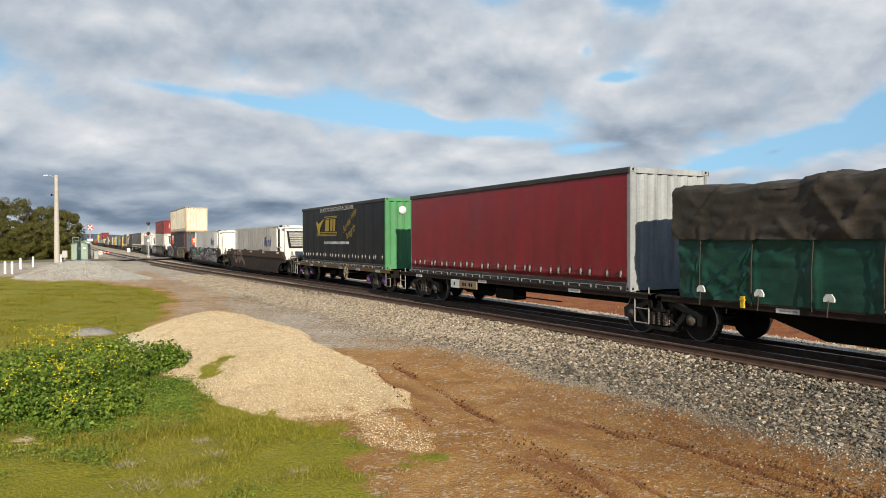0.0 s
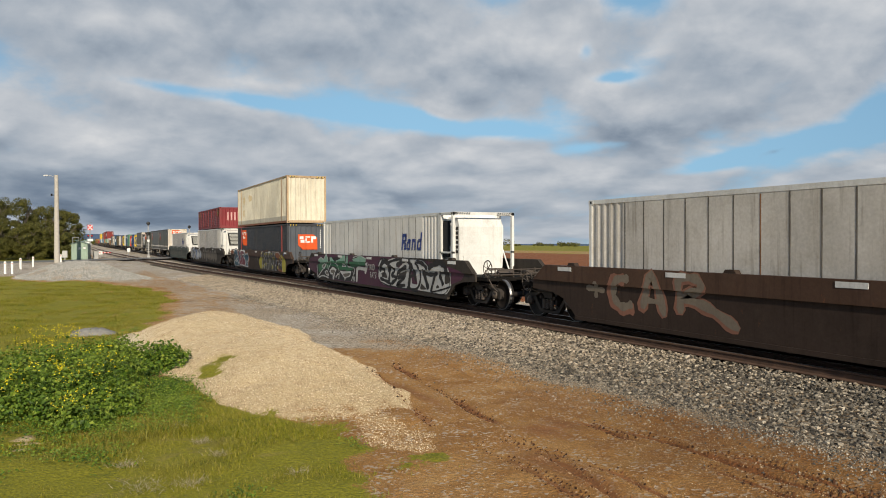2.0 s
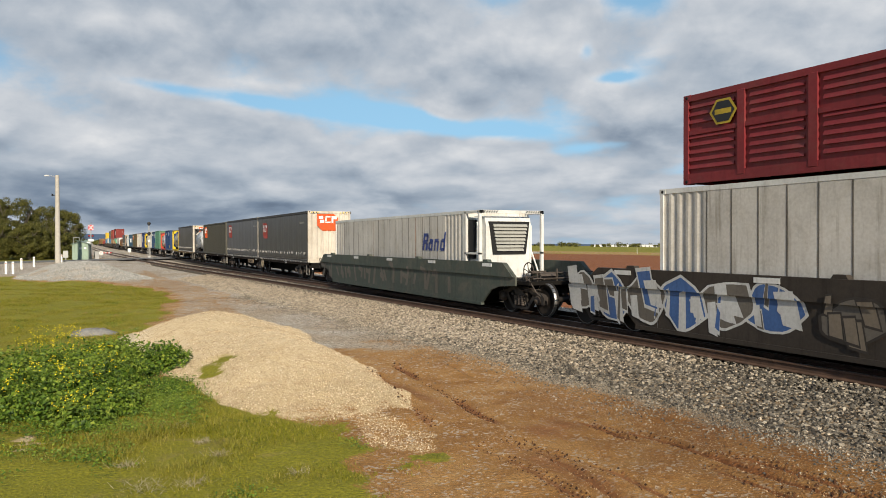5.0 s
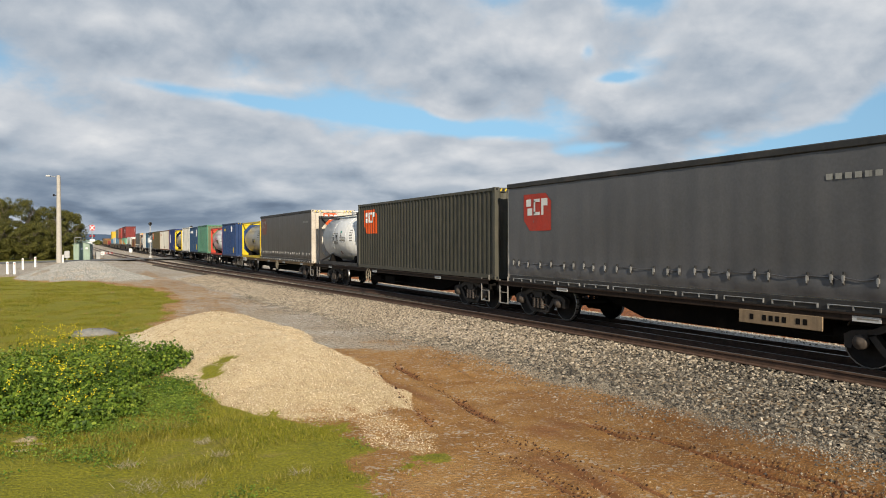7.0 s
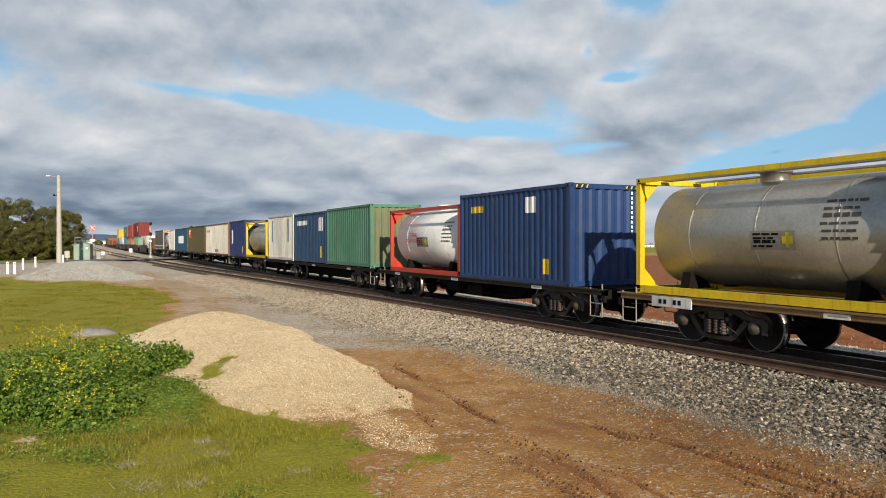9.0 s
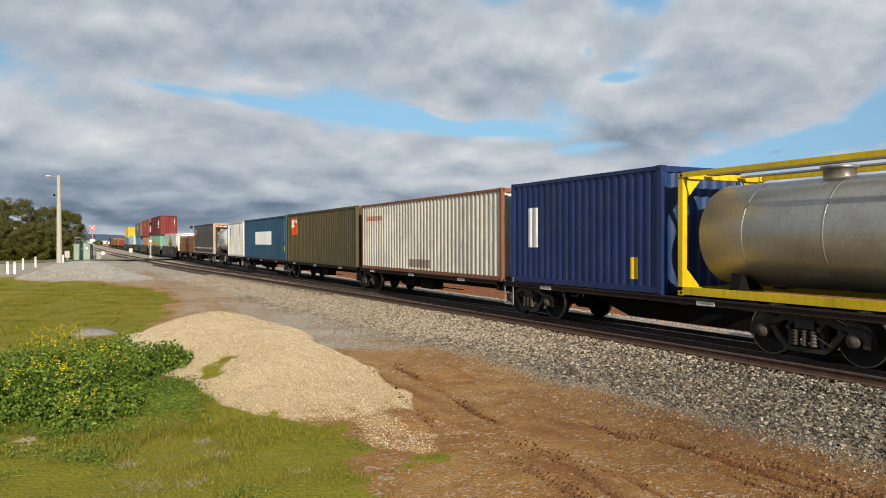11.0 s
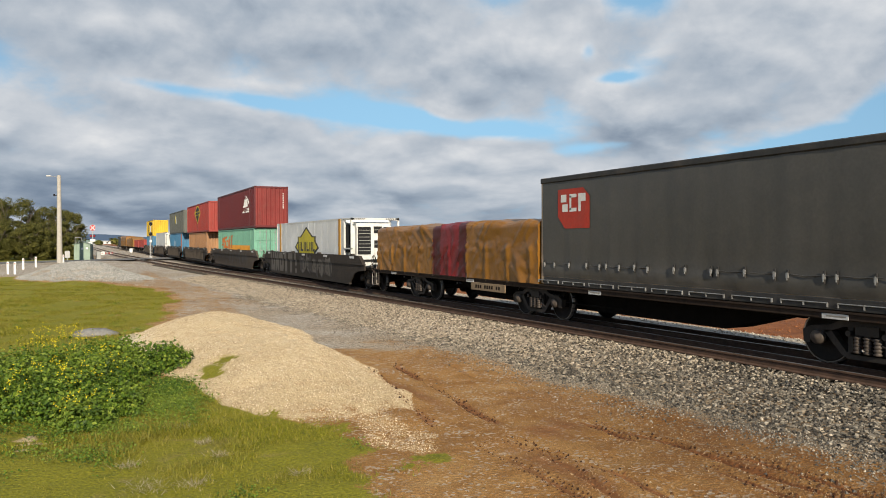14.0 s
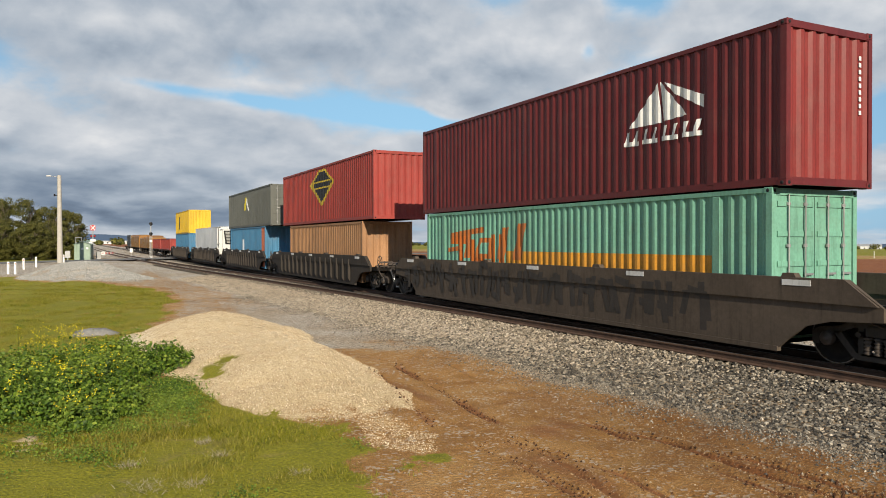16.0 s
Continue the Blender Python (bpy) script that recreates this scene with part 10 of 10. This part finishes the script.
    sail = [(up([(364.95, 5.6), (365.9, 4.72), (364.85, 4.72)]), 0), (up([(364.9, 5.62), (364.8, 4.74), (364.1, 4.78)]), 0), (up([(364.75, 5.58), (363.66, 5.12), (363.66, 4.86), (364.5, 5.3)]), 0)]
    for a, w in ((366.05, 0.5), (365.45, 0.5), (364.85, 0.5), (364.25, 0.55)):
        sail += [(up([(a, 4.32), (a - w, 4.3), (a - w, 4.4), (a, 4.42)]), 0), (up([(a, 4.32), (a - 0.1, 4.32), (a - 0.2, 4.64), (a - 0.08, 4.64)]), 0), (up([(a - w * 0.5, 4.32), (a - w * 0.75, 4.32), (a - w, 4.64), (a - w * 0.8, 4.64)]), 0)]
    painted(c, "sail_mark", sail, [M["whitepaint"]], "white sail mark with bars beneath")
    # red box with gold diamond, grey box with yellow mark
    c = T["rl"]
    o = lambda s: s - 389.65
    dia = [(o(391.7), 2.06), (o(390.6), 2.5), (o(390.0), 2.8), (o(389.45), 2.78), (o(388.9), 2.8), (o(388.4), 2.5), (o(387.4), 2.06), (o(388.4), 1.5), (o(389.5), 0.85), (o(390.6), 1.5)]
    painted(c, "diamond_mark", [(dia, 0), (shrink(dia, 0.82), 1), ([(o(391.1), 1.8), (o(388.0), 1.8), (o(388.0), 2.2), (o(391.1), 2.2)], 0), ([(o(390.9), 1.88), (o(388.2), 1.88), (o(388.2), 2.12), (o(390.9), 2.12)], 1)], [M["gold"], M["black"]], "gold and black diamond mark")
    c = T["gr"]
    o = lambda s: s - 407.95
    painted(c, "arrow_mark", [([(o(409.2), 1.3), (o(408.6), 1.3), (o(408.4), 2.25), (o(408.9), 2.25)], 0), ([(o(408.5), 1.9), (o(407.7), 1.2), (o(407.5), 1.3), (o(408.3), 2.25)], 1)], [M["logoyellow"], M["whitepaint"]], "yellow and white mark")
    # teal box: faded orange word shapes and band
    c = T["toll"]
    o = lambda s: s - 369.325
    f = [([(o(374.9), 2.12), (o(372.6), 2.3), (o(372.6), 2.12), (o(374.9), 1.95)], 0), ([(o(373.9), 1.3), (o(373.55), 1.3), (o(373.35), 2.2), (o(373.7), 2.2)], 0), ([(o(373.2), 1.3), (o(372.1), 1.3), (o(371.9), 1.95), (o(372.9), 1.95)], 0), ([(o(372.95), 1.45), (o(372.4), 1.45), (o(372.25), 1.8), (o(372.75), 1.8)], 1),
         ([(o(371.8), 1.3), (o(371.4), 1.3), (o(371.1), 2.25), (o(371.5), 2.25)], 0), ([(o(370.9), 1.3), (o(370.5), 1.3), (o(370.2), 2.35), (o(370.6), 2.35)], 0), ([(o(375.0), 1.62), (o(374.0), 1.7), (o(374.0), 1.55), (o(375.0), 1.48)], 0)]
    painted(c, "faded_word", f, [paint("faded_orange", (0.42, 0.13, 0.03), 0.55, dirt=0.3), M["teal"]], "faded orange word shapes")
    # tanks: a framed placard, a small mark, lines of fine print and a round stamp
    def print_lines(c, y0, y1, z, n, r, zc, ink, step=0.075, tall=0.028, seed=1):
        q = random.Random(seed)
        for k in range(n):
            a = y1 - 0.06 * q.random()
            while a > y0 + 0.12:
                w_ = 0.05 + 0.16 * q.random()
                on_tank(c, max(y0, a - w_), a, z - k * step, z - k * step + tall * (1.6 if k == 2 else 1.0), r, zc, ink, "worn_figure")
                a -= w_ + 0.035

    for key, seed in (("tk1", 3), ("tk4", 4)):
        c = T[key]
        r, zc = 1.12, 1.34
        for y0, y1, z0, z1 in ((0.17, 0.97, 1.07, 1.085), (0.17, 0.97, 1.56, 1.575), (0.17, 0.185, 1.07, 1.575), (0.955, 0.97, 1.07, 1.575), (0.57, 0.58, 1.22, 1.56), (0.17, 0.97, 1.20, 1.21)):
            on_tank(c, y0, y1, z0, z1, r, zc, M["gear"], "placard_edge")
        for k in range(5):
            on_tank(c, 0.22 + k * 0.03, 0.52 - k * 0.03, 1.46 - k * 0.045, 1.505 - k * 0.045, r, zc, M["black"], "hazard_label")
        print_lines(c, 0.62, 0.92, 1.45, 3, r, zc, M["gear"], 0.09, 0.035, seed)
        print_lines(c, 0.21, 0.93, 1.16, 2, r, zc, M["gear"], 0.045, 0.018, seed + 1)
        on_tank(c, -0.40, -0.16, 1.57, 1.69, r, zc, M["hutgreen_ink"], "logo_mark")
        on_tank(c, -0.24, -0.18, 1.44, 1.57, r, zc, M["black"], "logo_mark")
        on_tank(c, -0.40, -0.18, 1.42, 1.46, r, zc, M["black"], "logo_mark")
        print_lines(c, -0.98, -0.08, 1.36, 4, r, zc, M["gear"], 0.075, 0.026, seed + 2)
        print_lines(c, -1.92, -1.5, 1.68, 5, r, zc, M["gear"], 0.12, 0.035, seed + 3)
        on_tank(c, 0.16, 0.32, 0.56, 0.70, r, zc, M["faintred"], "stamp")
    for key, seed in (("y1", 5), ("rt", 8)):
        c = T[key]
        r, zc = 1.08, 1.30
        o = -0.62 if key == "y1" else 0.0
        on_tank(c, o - 0.25, o + 0.72, 1.00, 1.36, r, zc, M["faintwhite"], "placard")
        print_lines(c, o + 0.08, o + 0.69, 1.28, 4, r + 0.004, zc, M["under"], 0.075, 0.038, seed)
        for k in range(4):
            w_ = 0.15 * (1 - abs(k - 1.5) / 2)
            on_tank(c, o - 0.1 - w_, o - 0.1 + w_, 1.05 + k * 0.07, 1.12 + k * 0.07, r + 0.004, zc, M["logoyellow"], "hazard_label")
        print_lines(c, -2.15, -1.35, 1.84, 6, r, zc, M["gear"], 0.13, 0.045, seed + 1)
    words = (("TANK", 1.35), ("CONTAINERS", 1.12))
    for w, z in words:
        lettering(T["rt"], w, -1.10, 0.95, z + 0.08, 0.24, M["redink"])
    # sprayed wagons
    W = T["wells"]
    S = SPRAY
    r = np.random.default_rng(5)
    spray(W[0], spray_faded, "faded chalky capitals with a rusty outline")
    spray(W[0], spray_thin, "thin rust-coloured scrawl")
    w = W[1]
    L1 = lambda s: local(w, s)
    sprayed(w, [(jag(r, L1(65.6), L1(82.0), 0.22, 1.6, 14, 0.1), 0)], [S["purple"]], "dull purple sprayed field")
    spray(w, spray_mint, "mint and green sprayed lettering edged in white")
    spray(w, spray_black_white, "black and white sprayed lettering on purple")
    lettering(w, "YARD", -1.476, L1(73.05), 1.03, 0.36, S["white"], "sprayed_word", 0.78)
    lettering(w, "RATS!", -1.432, L1(72.97), 0.70, 0.36, S["white"], "sprayed_word", 0.78)
    w = W[2]
    spray(w, spray_yellow, "yellow, black and white sprayed lettering with stars")
    spray(w, spray_teal, "teal, dark red and white sprayed lettering")
    w = W[3]
    L3 = lambda s: local(w, s)
    sprayed(w, throw_up(r, L3(119.5), L3(126.0), 0.28, 1.5, 6, 1, [0, 2], 1), [S["blue"], S["white"], S["grey"]], "blue and white sprayed lettering")
    sprayed(w, throw_up(r, L3(110.5), L3(119.2), 0.28, 1.45, 7, 1, [0, 2], 2), [S["grey"], S["dark"], S["chalk"]], "grey blotchy sprayed lettering")
    w = W[4]
    L4 = lambda s: local(w, s)
    sprayed(w, strokes(r, L4(132.5), L4(146.5), 0.3, 1.2, 22, 0.2, 0), [S["grey"]], "grey run marks on green")
    w = W[5]
    L5 = lambda s: local(w, s)
    ol = []
    for q in block_letters("UNOIT!", L5(355.8), 1.08, 0.36, 1.46, 0.92, 0.34):
        ol.append((shrink(q, 1.16), 1))
    for q in block_letters("UNOIT!", L5(355.8), 1.08, 0.36, 1.46, 0.92, 0.34):
        ol.append((q, 0))
    sprayed(w, ol, [S["grey"], S["dark"]], "large grey sprayed block capitals")
    sprayed(w, throw_up(r, L5(343.4), L5(349.0), 0.3, 1.46, 5, 1, [0], 1), [S["grey"], S["dark"]], "large grey sprayed letters")
    w = W[6]
    L6 = lambda s: local(w, s)
    sprayed(w, strokes(r, L6(363.0), L6(377.8), 0.35, 1.45, 46, 0.17, 0), [S["dark"]], "dark scrawled letters")


marks()


# ---------------------------------------------------------------- movement
def motions():
    times = [0.0, 2.0, 4.0, 6.0, 8.0, 10.0, 12.0, 14.0, 16.0]
    for ob, x, y, z in MOVERS:
        walk(ob, [(t, Matrix.Translation((x, y - run(t), z))) for t in times])
    # wheels roll while they pass the camera
    for ob, s, a in SPINNERS:
        inside = [k / FPS for k in range(0, 481) if 4.0 < s - run(k / FPS) < 34.0]
        if len(inside) < 2:
            continue
        rows = [(t, Matrix.Translation((0, a, RADIUS)) @ pose(0, 0, 0, math.degrees((run(t) - run(inside[0])) / RADIUS))) for t in inside]
        if inside[0] > 0:
            rows.insert(0, (0.0, rows[0][1]))
        if inside[-1] < 16.0:
            rows.append((16.0, rows[-1][1]))
        walk(ob, rows)


motions()
